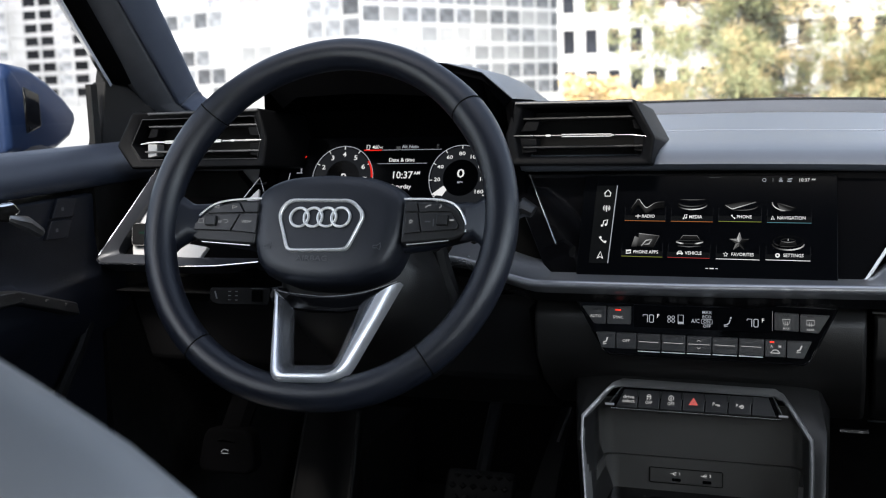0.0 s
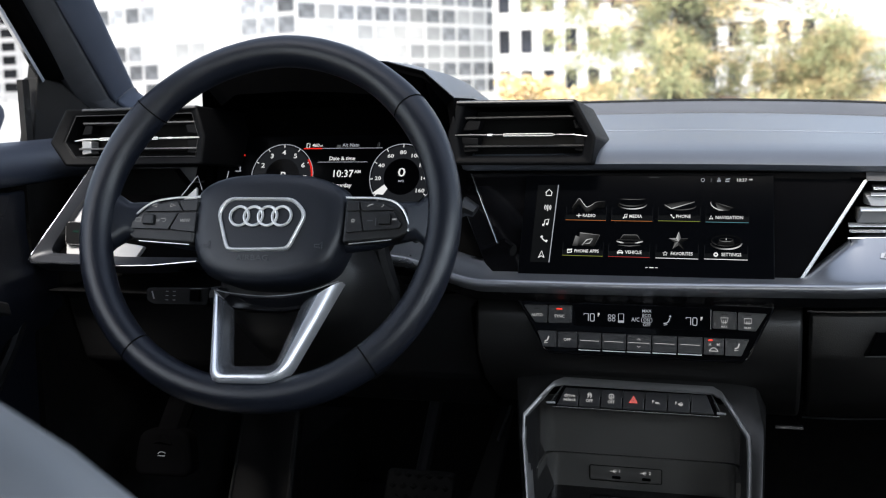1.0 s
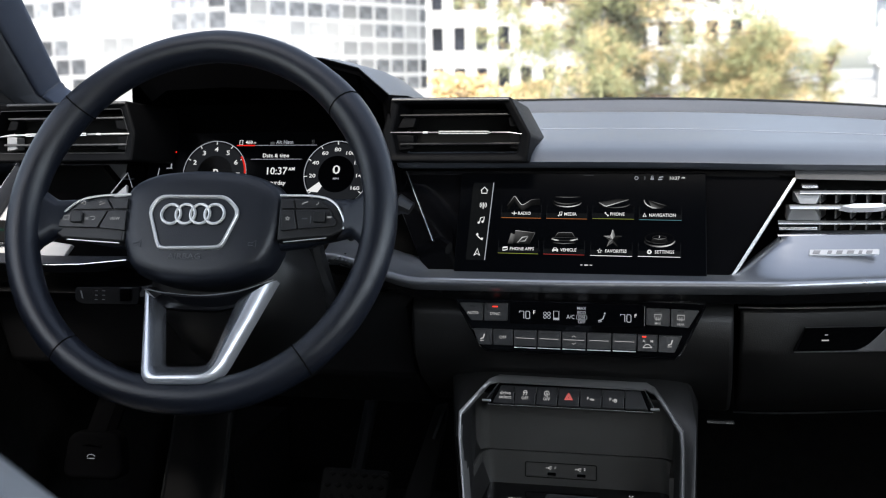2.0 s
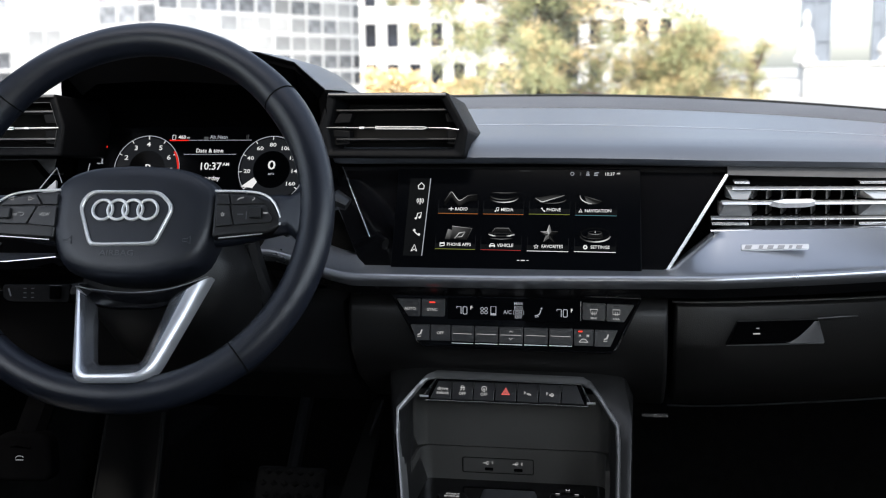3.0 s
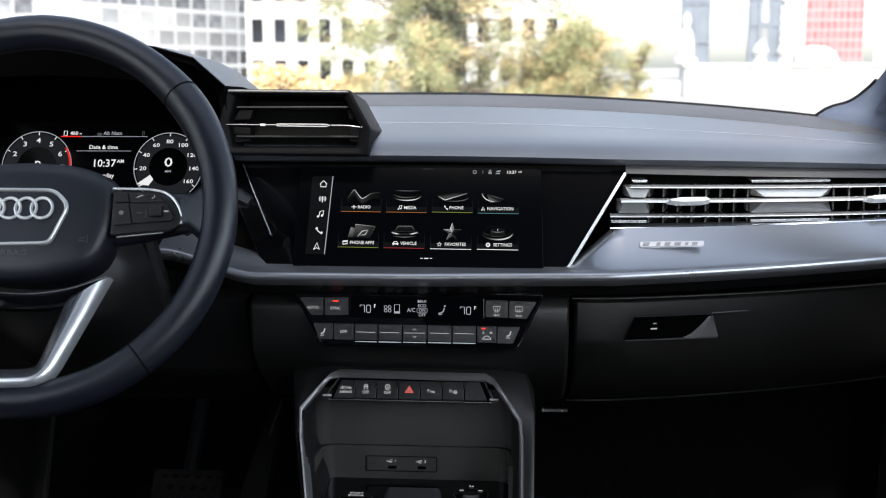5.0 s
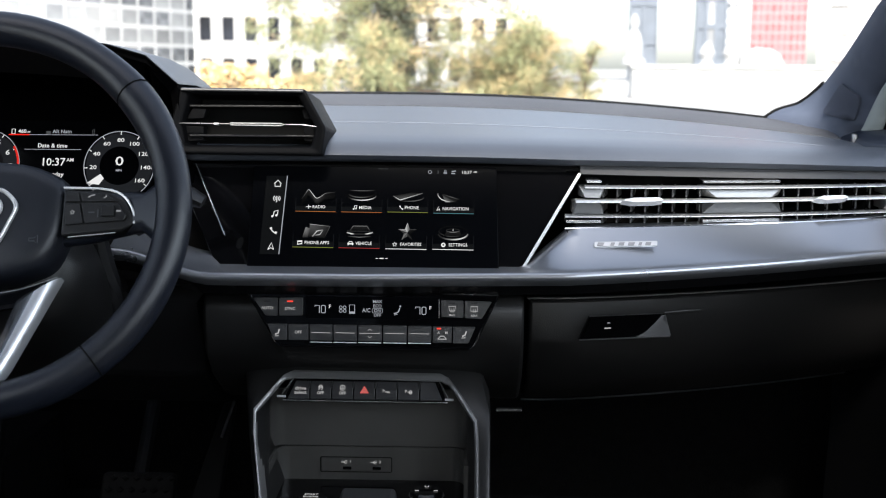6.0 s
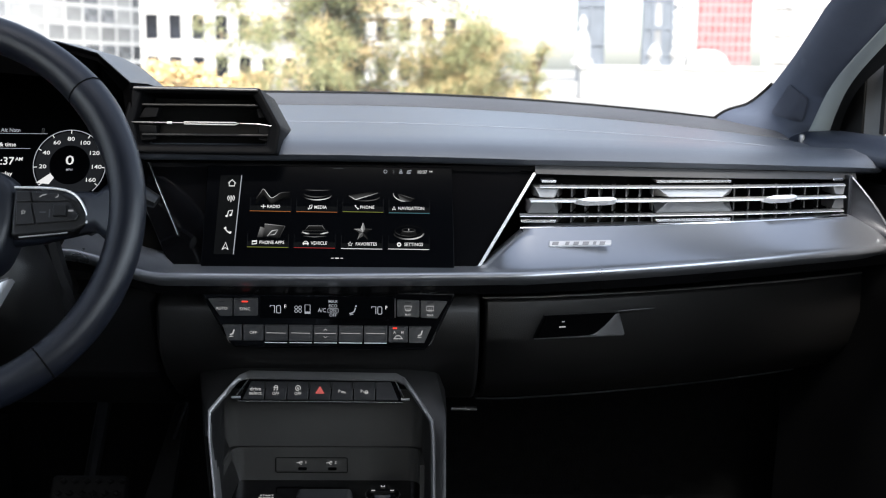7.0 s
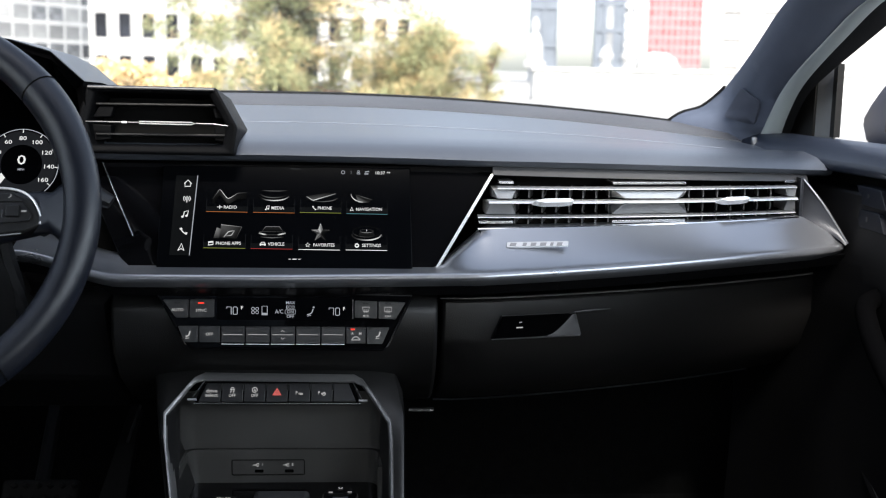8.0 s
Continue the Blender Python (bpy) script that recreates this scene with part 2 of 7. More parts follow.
def part_mesh(name, mesh, material, parent=None, label="", m=None, bevel=0.0, solid=0.0, angle=35, segments=2, kind=""):
    if not mesh.materials:
        mesh.materials.append(material)
    mesh.polygons.foreach_set("use_smooth", [True] * len(mesh.polygons))
    mesh.set_sharp_from_angle(angle=radians(angle))
    ob = new(name, mesh)
    m = m or Matrix.Identity(4)
    ob.matrix_basis = m
    WORLD[ob.name] = m.copy()
    if parent:
        ob.parent = parent
        ob.matrix_parent_inverse = WORLD[parent.name].inverted()
    if solid:
        s = ob.modifiers.new("thickness", "SOLIDIFY")
        s.thickness, s.offset = solid, 0
    if bevel:
        b = ob.modifiers.new("edges", "BEVEL")
        b.width, b.segments, b.limit_method, b.angle_limit = bevel, segments, "ANGLE", radians(30)
        b.harden_normals = False
    return tagged(ob, label, kind=kind)


def panel(x, y, z, lean, yaw=0.0):
    """A frame on a panel: u to the right, v up along it, w out towards the seats. lean: degrees by which its top goes away."""
    a, b = radians(lean), radians(yaw)
    ux = Vector((math.cos(b), math.sin(b), 0))
    back = Vector((-math.sin(b), math.cos(b), 0))
    uy = back * math.sin(a) + Vector((0, 0, math.cos(a)))
    uz = ux.cross(uy)
    m = Matrix((ux, uy, uz)).transposed().to_4x4()
    return Matrix.Translation((x, y, z)) @ m


def rounded(points, r, n=4):
    """A polygon with its corners rounded by r."""
    out, k = [], len(points)
    for i in range(k):
        p, a, b = Vector(points[i]), Vector(points[i - 1]), Vector(points[(i + 1) % k])
        da, db = (a - p), (b - p)
        ra, rb = min(r, da.length * 0.45), min(r, db.length * 0.45)
        s, e = p + da.normalized() * ra, p + db.normalized() * rb
        for j in range(n + 1):
            f = j / n
            out.append(tuple((s * (1 - f) + p * f) * (1 - f) + (p * (1 - f) + e * f) * f))
    return out


def rect(cx, cy, w, h, r=0.0, n=4):
    pts = [(cx - w / 2, cy - h / 2), (cx + w / 2, cy - h / 2), (cx + w / 2, cy + h / 2), (cx - w / 2, cy + h / 2)]
    return rounded(pts, r, n) if r else pts


def prism(points, w0, w1, bm=None, shrink=0.0):
    """A polygon in u, v, drawn out from w0 to w1; shrink draws its front in."""
    bm = bm or bmesh.new()
    c = sum((Vector(p) for p in points), Vector((0, 0))) / len(points)
    low = [bm.verts.new((p[0], p[1], w0)) for p in points]
    top = []
    for p in points:
        d = Vector(p) - c
        k = 1 - shrink / max(d.length, 1e-6)
        top.append(bm.verts.new((c[0] + d[0] * k, c[1] + d[1] * k, w1)))
    n = len(points)
    for i in range(n):
        bm.faces.new((low[i], low[(i + 1) % n], top[(i + 1) % n], top[i]))
    bm.faces.new(top)
    bm.faces.new(low[::-1])
    return bm


def ring(outer, inner, w0, w1, bm=None):
    """A flat frame between two outlines with as many corners each, from w0 to w1."""
    bm = bm or bmesh.new()
    n = len(outer)
    v = [[bm.verts.new((p[0], p[1], w)) for p in o] for o, w in ((outer, w0), (outer, w1), (inner, w1), (inner, w0))]
    for a in range(4):
        for i in range(n):
            j = (i + 1) % n
            bm.faces.new((v[a][i], v[a][j], v[(a + 1) % 4][j], v[(a + 1) % 4][i]))
    return bm


def box(x0, x1, y0, y1, z0, z1, bm=None):
    bm = bm or bmesh.new()
    v = [bm.verts.new((x, y, z)) for z in (z0, z1) for x, y in ((x0, y0), (x1, y0), (x1, y1), (x0, y1))]
    for f in ((3, 2, 1, 0), (4, 5, 6, 7), (0, 1, 5, 4), (1, 2, 6, 5), (2, 3, 7, 6), (3, 0, 4, 7)):
        bm.faces.new([v[i] for i in f])
    return bm


def loft(rings, closed=True, caps=True, bm=None):
    """Skin over rows of points, row after row; closed: each row is a loop."""
    bm = bm or bmesh.new()
    rows = [[bm.verts.new(p) for p in r] for r in rings]
    n = len(rows[0])
    for a, b in zip(rows, rows[1:]):
        for i in range(n if closed else n - 1):
            j = (i + 1) % n
            bm.faces.new((a[i], a[j], b[j], b[i]))
    if closed and caps:
        bm.faces.new(rows[0][::-1])
        bm.faces.new(rows[-1])
    return bm


def tube(points, r, n=10, closed=False, flat=1.0, bm=None, up=(0, 0, 1)):
    """A round bar along a line; r may be one radius for each point; flat squeezes it along up."""
    pts = [Vector(p) for p in points]
    rings, k = [], len(pts)
    for i, p in enumerate(pts):
        a = pts[i - 1] if (i or closed) else p
        b = pts[(i + 1) % k] if (i < k - 1 or closed) else p
        d = (b - a).normalized()
        u = Vector(up) - d * d.dot(Vector(up))
        if u.length < 1e-3:
            u = Vector((1, 0, 0)) - d * d[0]
        u.normalize()
        s = d.cross(u)
        rad = r[i] if isinstance(r, (list, tuple)) else r
        rings.append([p + (u * math.sin(2 * math.pi * j / n) * flat + s * math.cos(2 * math.pi * j / n)) * rad for j in range(n)])
    if closed:
        rings.append(rings[0])
        bm = loft(rings, True, False, bm)
        bmesh.ops.remove_doubles(bm, verts=bm.verts, dist=1e-7)
        return bm
    return loft(rings, True, True, bm)


def spline(points, n=6):
    """A smooth line through points (Catmull-Rom)."""
    p = [Vector(q) for q in points]
    p = [p[0] * 2 - p[1]] + p + [p[-1] * 2 - p[-2]]
    out = []
    for i in range(1, len(p) - 2):
        for j in range(n):
            t = j / n
            out.append(0.5 * (2 * p[i] + (p[i + 1] - p[i - 1]) * t + (2 * p[i - 1] - 5 * p[i] + 4 * p[i + 1] - p[i + 2]) * t * t
                              + (3 * p[i] - p[i - 1] - 3 * p[i + 1] + p[i + 2]) * t ** 3))
    return out + [p[-2]]


def stroke(points, width, w=0.0004, thick=0.0003, bm=None, closed=False):
    """A flat line drawn on a panel."""
    bm = bm or bmesh.new()
    pts = [Vector(p) for p in points]
    k, left, right = len(pts), [], []
    for i, p in enumerate(pts):
        a = pts[i - 1] if (i or closed) else p
        b = pts[(i + 1) % k] if (i < k - 1 or closed) else p
        d = (b - a)
        d = d.normalized() if d.length > 1e-9 else Vector((1, 0))
        s = Vector((-d[1], d[0])) * width / 2
        left.append(p + s)
        right.append(p - s)
    rows = [[(l[0], l[1], w), (l[0], l[1], w + thick), (r[0], r[1], w + thick), (r[0], r[1], w)] for l, r in zip(left, right)]
    if closed:
        rows.append(rows[0])
    return loft(rows, True, not closed, bm)


def arc(cx, cy, r, a0, a1, n=16, ry=None):
    ry = ry or r
    return [(cx + r * math.cos(radians(a0 + (a1 - a0) * i / n)), cy + ry * math.sin(radians(a0 + (a1 - a0) * i / n))) for i in range(n + 1)]


def text(name, words, u, v, size, material, parent, m, w=0.0005, align="CENTER", label="", slant=0.0, wide=1.0):
    """Letters of the built-in font on a panel, as a mesh."""
    c = bpy.data.curves.new(name, "FONT")
    c.body, c.size, c.align_x, c.align_y, c.extrude, c.shear = words, size, align, "CENTER", 0.00012, slant
    c.resolution_u = 2
    c.offset = size * 0.006
    tmp = new(name, c)
    mesh = bpy.data.meshes.new_from_object(tmp)
    bpy.data.objects.remove(tmp)
    mesh.transform(Matrix.Diagonal((wide, 1, 1, 1)))
    mesh.materials.clear()
    return part_mesh(name, mesh, material, parent, label, m @ Matrix.Translation((u, v, w)))


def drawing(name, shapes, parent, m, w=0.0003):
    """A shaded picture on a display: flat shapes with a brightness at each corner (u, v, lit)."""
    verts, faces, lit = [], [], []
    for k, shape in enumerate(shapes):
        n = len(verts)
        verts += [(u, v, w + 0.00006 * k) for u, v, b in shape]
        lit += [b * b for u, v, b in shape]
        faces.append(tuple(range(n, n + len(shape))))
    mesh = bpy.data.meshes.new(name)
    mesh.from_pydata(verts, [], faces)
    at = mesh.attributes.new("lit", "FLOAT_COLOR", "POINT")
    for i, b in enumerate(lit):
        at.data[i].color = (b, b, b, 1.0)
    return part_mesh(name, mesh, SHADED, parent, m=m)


def ribbon(points, width):
    """Quads along a line (u, v, lit), fading with it."""
    out = []
    for (x0, y0, b0), (x1, y1, b1) in zip(points, points[1:]):
        d = Vector((x1 - x0, y1 - y0))
        n = Vector((-d[1], d[0])).normalized() * width / 2
        out.append([(x0 - n[0], y0 - n[1], b0), (x1 - n[0], y1 - n[1], b1), (x1 + n[0], y1 + n[1], b1), (x0 + n[0], y0 + n[1], b0)])
    return out


def under(points, drop):
    """A veil below a line that fades out downwards."""
    return [[(x0, y0, b0), (x1, y1, b1), (x1, y1 - drop, 0.0), (x0, y0 - drop, 0.0)] for (x0, y0, b0), (x1, y1, b1) in zip(points, points[1:])]


def bow(cx, cy, rx, ry, a0, a1, low, high, peak, n=22):
    """Points of an elliptic arc, brightest at the angle peak."""
    out = []
    for i in range(n + 1):
        d = a0 + (a1 - a0) * i / n
        b = low + (high - low) * max(0.0, math.cos(radians(d - peak))) ** 2
        out.append((cx + rx * math.cos(radians(d)), cy + ry * math.sin(radians(d)), b))
    return out


def sweep_y(x):
    """How far ahead the dashboard's face lies across the car: it draws back towards the passenger's door."""
    d = max(0.0, x - 0.2)
    return 1.05 + 0.2 * d + 0.4 * d * d


# ---- ground and car shell ----
def ground():
    bm = bmesh.new()
    n = 24
    for i in range(n + 1):
        for j in range(n + 1):
            x, y = (i / n * 2 - 1), (j / n * 2 - 1)
            bm.verts.new((x * abs(x) * 2500, y * abs(y) * 2500, 0))
    bm.verts.ensure_lookup_table()
    for i in range(n):
        for j in range(n):
            a = i * (n + 1) + j
            bm.faces.new([bm.verts[k] for k in (a, a + n + 1, a + n + 2, a + 1)])
    ob = part("ground", bm, PAVING)
    tagged(ob, "pale concrete ground reaching out to the horizon", "ground", kind="structure")


def shell():
    """Floor, firewall, roof, rear end and pillars that close the cabin."""
    bm = box(-0.74, 0.72, -1.7, 1.75, 0.28, 0.32)
    tagged(part("floor", bm, CARPET), "black carpeted car floor", "floor", kind="structure")
    bm = loft([[(x, 1.42, 0.32), (x, 1.62, 0.55), (x, 1.62, 1.12), (x, 1.66, 1.12), (x, 1.66, 0.5), (x, 1.46, 0.28)] for x in (-0.74, 0.72)])
    tagged(part("firewall", bm, CARPET), "black carpeted bulkhead behind the pedals", "wall", kind="structure")
    rows = []
    for y, z in ((0.74, 1.425), (0.3, 1.5), (-0.3, 1.52), (-1.0, 1.5), (-1.5, 1.42)):
        row = [(x * 0.56 - 0.03, y, z - 0.05 * x ** 4) for x in (-1, -0.8, -0.4, 0, 0.4, 0.8, 1)]
        rows.append(row + [(p[0], p[1], p[2] + 0.03) for p in row[::-1]])
    tagged(part("ceiling", loft(rows), HEADLINER), "black fabric roof lining", "ceiling", kind="structure")
    for x in (-0.74, 0.69):
        bm = box(x - 0.02, x + 0.05, 1.0, 1.66, 0.3, 1.12)
        tagged(part("kick_wall", bm, CARPET), "black carpeted footwell side wall", "wall", kind="structure")
    bm = box(-0.74, 0.72, -1.72, -1.66, 0.3, 1.1)
    tagged(part("wall_rear", bm, DARK, bevel=0.01), "dark rear wall of the cabin", "wall", kind="structure")
    for s in (-1, 1):
        bm = loft([[(s * (0.7 - d) - 0.02, y, z) for d, y in ((0, -0.42), (0, -0.26), (0.05, -0.27), (0.05, -0.41))] for d0, z in ((0, 1.12), (0, 1.13))]
                  + [[(s * (0.56 - d) - 0.02, y, 1.47) for d, y in ((0, -0.5), (0, -0.36), (0.05, -0.37), (0.05, -0.49))]])
        tagged(part("b_pillar", bm, FABRIC), "dark trimmed pillar behind the front door", "pillar", kind="structure")
        rows = [[(s * (x + d) - 0.02, y, z) for d in (0, 0.04) for x, z in (((0.7, 0.32), (0.7, 1.12))[::1 if d == 0 else -1])] for y in (-1.7, -0.4)]
        tagged(part("wall_side", loft(rows), DARK), "dark rear side wall of the cabin", "wall", kind="structure")
        bm = loft([[(s * (0.7 - d) - 0.02, y, 1.12) for d, y in ((0, -1.7), (0, -1.35), (0.06, -1.4), (0.06, -1.7))],
                   [(s * (0.56 - d) - 0.02, y, 1.45) for d, y in ((0, -1.52), (0, -1.15), (0.06, -1.18), (0.06, -1.52))]])
        tagged(part("c_pillar", bm, FABRIC), "dark trimmed rear pillar", "pillar", kind="structure")


def windscreen():
    rows = []
    for i in range(9):
        f = i / 8
        row = []
        for j in range(13):
            s = j / 12 * 2 - 1
            half = 0.7 * (1 - f) + 0.52 * f
            row.append((s * half - 0.03, 1.56 - 0.12 * s * s * (1 - f * 0.5) - 0.82 * f, 1.165 + 0.27 * f + 0.03 * math.sin(math.pi * f)))
        rows.append(row)
    ob = part("windscreen", loft(rows, False), GLASS)
    ob.visible_shadow = False
    tagged(ob, "clear curved windscreen glass", "window", kind="structure")
    for s in (-1, 1):
        rows = [[(s * 0.735 - 0.02, y, 1.14) for y in (-1.4, 1.2)], [(s * 0.6 - 0.02, y, 1.45) for y in (-1.2, 0.62)]]
        ob = part("side_window", loft(rows, False), GLASS)
        ob.visible_shadow = False
        tagged(ob, "clear side window glass", "window", kind="structure")


def pillar_left():
    a = thing("a_pillar_left", (-0.74, 1.25, 1.16), "grey fabric windscreen pillar with a small grille", "pillar", kind="structure")
    stations = [(1.46, -0.72, 1.15, 1.30, -0.745, 1.15), (1.30, -0.725, 1.225, 1.2, -0.751, 1.204), (1.05, -0.617, 1.333, 0.95, -0.658, 1.33), (0.72, -0.487, 1.463, 0.66, -0.56, 1.462)]
    rows, rear = [], []
    for fy, fx, fz, ry, rx, rz in stations:
        f, r = Vector((fx, fy, fz)), Vector((rx, ry, rz))
        c = f.lerp(r, 0.56) + Vector((0.014, -0.01, 0.0))
        rows.append([f, f.lerp(c, 0.5) + Vector((0.004, -0.002, 0)), c, c + Vector((-0.04, 0.05, 0)), f + Vector((-0.06, 0.03, 0))])
        rear.append([c + Vector((-0.002, 0.002, 0)), c.lerp(r, 0.5) + Vector((0.004, -0.003, 0)), r, r + Vector((-0.05, 0.06, 0)), c + Vector((-0.04, 0.06, 0))])
    part("cover", loft(rows), FABRIC, a, bevel=0.006, segments=3)
    part("rear_cover", loft(rear), DARKFABRIC, a, "dark grey rear cover strip", bevel=0.004)
    # the door's black window frame with its bright outer strip
    band = (((-0.728, 1.098, 1.239), (-0.722, 1.135, 1.239)), ((-0.658, 0.929, 1.329), (-0.641, 0.942, 1.328)), ((-0.567, 0.709, 1.446), (-0.534, 0.70, 1.444)))
    rows = [[Vector(p), Vector(q), Vector(q) + Vector((-0.012, 0.03, 0)), Vector(p) + Vector((-0.012, 0.03, 0))] for p, q in band]
    part("window_frame", loft(rows), MATT, a, bevel=0.003)
    part("bright_strip", tube([Vector(p) + Vector((-0.0005, -0.003, 0)) for p, q in band], [0.004, 0.0034, 0.0026], 6), SEAL, a, "bright metal window strip")
    g = [(-0.7287, 1.2476, 1.2065), (-0.7231, 1.251, 1.214), (-0.7199, 1.2595, 1.2199), (-0.7195, 1.2738, 1.2258), (-0.7195, 1.286, 1.2265), (-0.7247, 1.3003, 1.2207)]
    part("grille_edge", tube(spline([Vector(p) + Vector((0.0015, -0.002, 0)) for p in g]), 0.0008, 6), PAD, a)


def pillar_right():
    a = thing("a_pillar_right", (0.64, 1.35, 1.14), "grey fabric windscreen pillar with a speaker grille", "pillar", kind="structure")
    # lines that run up the pillar: fabric front and rear edge, painted frame edge, seal edge
    front = spline([(0.493, 1.53, 1.135), (0.527, 1.505, 1.167), (0.556, 1.495, 1.178), (0.575, 1.475, 1.198), (0.578, 1.435, 1.217), (0.568, 1.34, 1.247), (0.541, 1.18, 1.289), (0.513, 1.03, 1.329), (0.43, 0.72, 1.455)], 4)
    rear = spline([(0.618, 1.43, 1.104), (0.617, 1.425, 1.137), (0.616, 1.405, 1.153), (0.615, 1.38, 1.174), (0.61, 1.33, 1.204), (0.6, 1.25, 1.233), (0.573, 1.06, 1.284), (0.551, 0.92, 1.32), (0.5, 0.66, 1.455)], 4)
    shut = spline([(0.637, 1.4, 1.106), (0.636, 1.395, 1.139), (0.635, 1.383, 1.154), (0.632, 1.36, 1.173), (0.624, 1.305, 1.205), (0.613, 1.22, 1.236), (0.585, 1.035, 1.286), (0.56, 0.89, 1.322), (0.52, 0.63, 1.455)], 4)
    lip = spline([(0.647, 1.392, 1.109), (0.646, 1.387, 1.141), (0.645, 1.375, 1.157), (0.642, 1.352, 1.176), (0.635, 1.296, 1.206), (0.628, 1.207, 1.235), (0.6, 1.0, 1.285), (0.575, 0.86, 1.322), (0.54, 0.6, 1.455)], 4)
    rows = []
    for f, r in zip(front, rear):
        f, r = Vector(f), Vector(r)
        c = f.lerp(r, 0.5) + Vector((-0.012, -0.008, 0))
        rows.append([f, f.lerp(c, 0.5) + Vector((-0.004, -0.002, 0)), c, c.lerp(r, 0.5) + Vector((-0.004, -0.003, 0)), r, r + Vector((0.05, 0.05, 0)), f + Vector((0.07, 0.03, 0))])
    rows_cover = rows[::4]
    part("cover", loft(rows), FABRIC, a, angle=60)
    part("screen_edge", tube([Vector(p) + Vector((-0.001, 0.001, 0.001)) for p in front[:15]], 0.0022, 6), RUBBER, a, "black windscreen edge")
    back = Vector((0.004, 0.02, 0))
    part("painted_frame", loft([[p, p.lerp(q, 0.15) + Vector((-0.002, -0.003, 0)), p.lerp(q, 0.9) + Vector((-0.001, -0.003, 0)), q, q + back, p + back] for p, q in zip(rear, shut)]), SHUT, a, "grey-green painted metal door frame", angle=50)
    part("door_seal", loft([[p, p.lerp(q, 0.5) + Vector((-0.002, -0.002, 0)), q, q + back, p + back] for p, q in zip(shut, lip)]), RUBBER, a, "black rubber door seal", angle=50)
    # grille: a rounded patch that follows the cover
    def skin(r, q):
        i0 = min(len(rows_cover) - 2, int(r))
        k0 = min(3, int(q))
        a0 = rows_cover[i0][k0].lerp(rows_cover[i0][k0 + 1], q - k0)
        a1 = rows_cover[i0 + 1][k0].lerp(rows_cover[i0 + 1][k0 + 1], q - k0)
        return a0.lerp(a1, r - i0) + Vector((-0.0025, -0.0035, 0))
    edge = rounded([(2.05, 1.9), (2.10, 3.6), (3.40, 3.3), (3.85, 1.6)], 0.3, 5)
    bm = bmesh.new()
    loops = [[bm.verts.new(skin(2.85 + (r - 2.85) * k, 2.60 + (q - 2.60) * k) + Vector((0.004 if k > 1 else 0, 0.005 if k > 1 else 0, 0))) for r, q in edge] for k in (1.04, 1.0, 0.5)]
    for a0, a1 in zip(loops, loops[1:]):
        for i in range(len(edge)):
            bm.faces.new((a0[i], a0[(i + 1) % len(edge)], a1[(i + 1) % len(edge)], a1[i]))
    bm.faces.new(loops[-1])
    part("speaker_grille", bm, GRILLE, a, "dark speaker grille with rounded corners", angle=50)


def pad_clip():
    """Small bright clip where the pad meets the pillar."""
    a = thing("trim_clip", (0.607, 1.404, 1.128), "small silver clip at the foot of the pillar", "clip")
    part("clip_body", box(0.598, 0.605, 1.392, 1.4, 1.115, 1.143), GREYBAR, a, bevel=0.002)


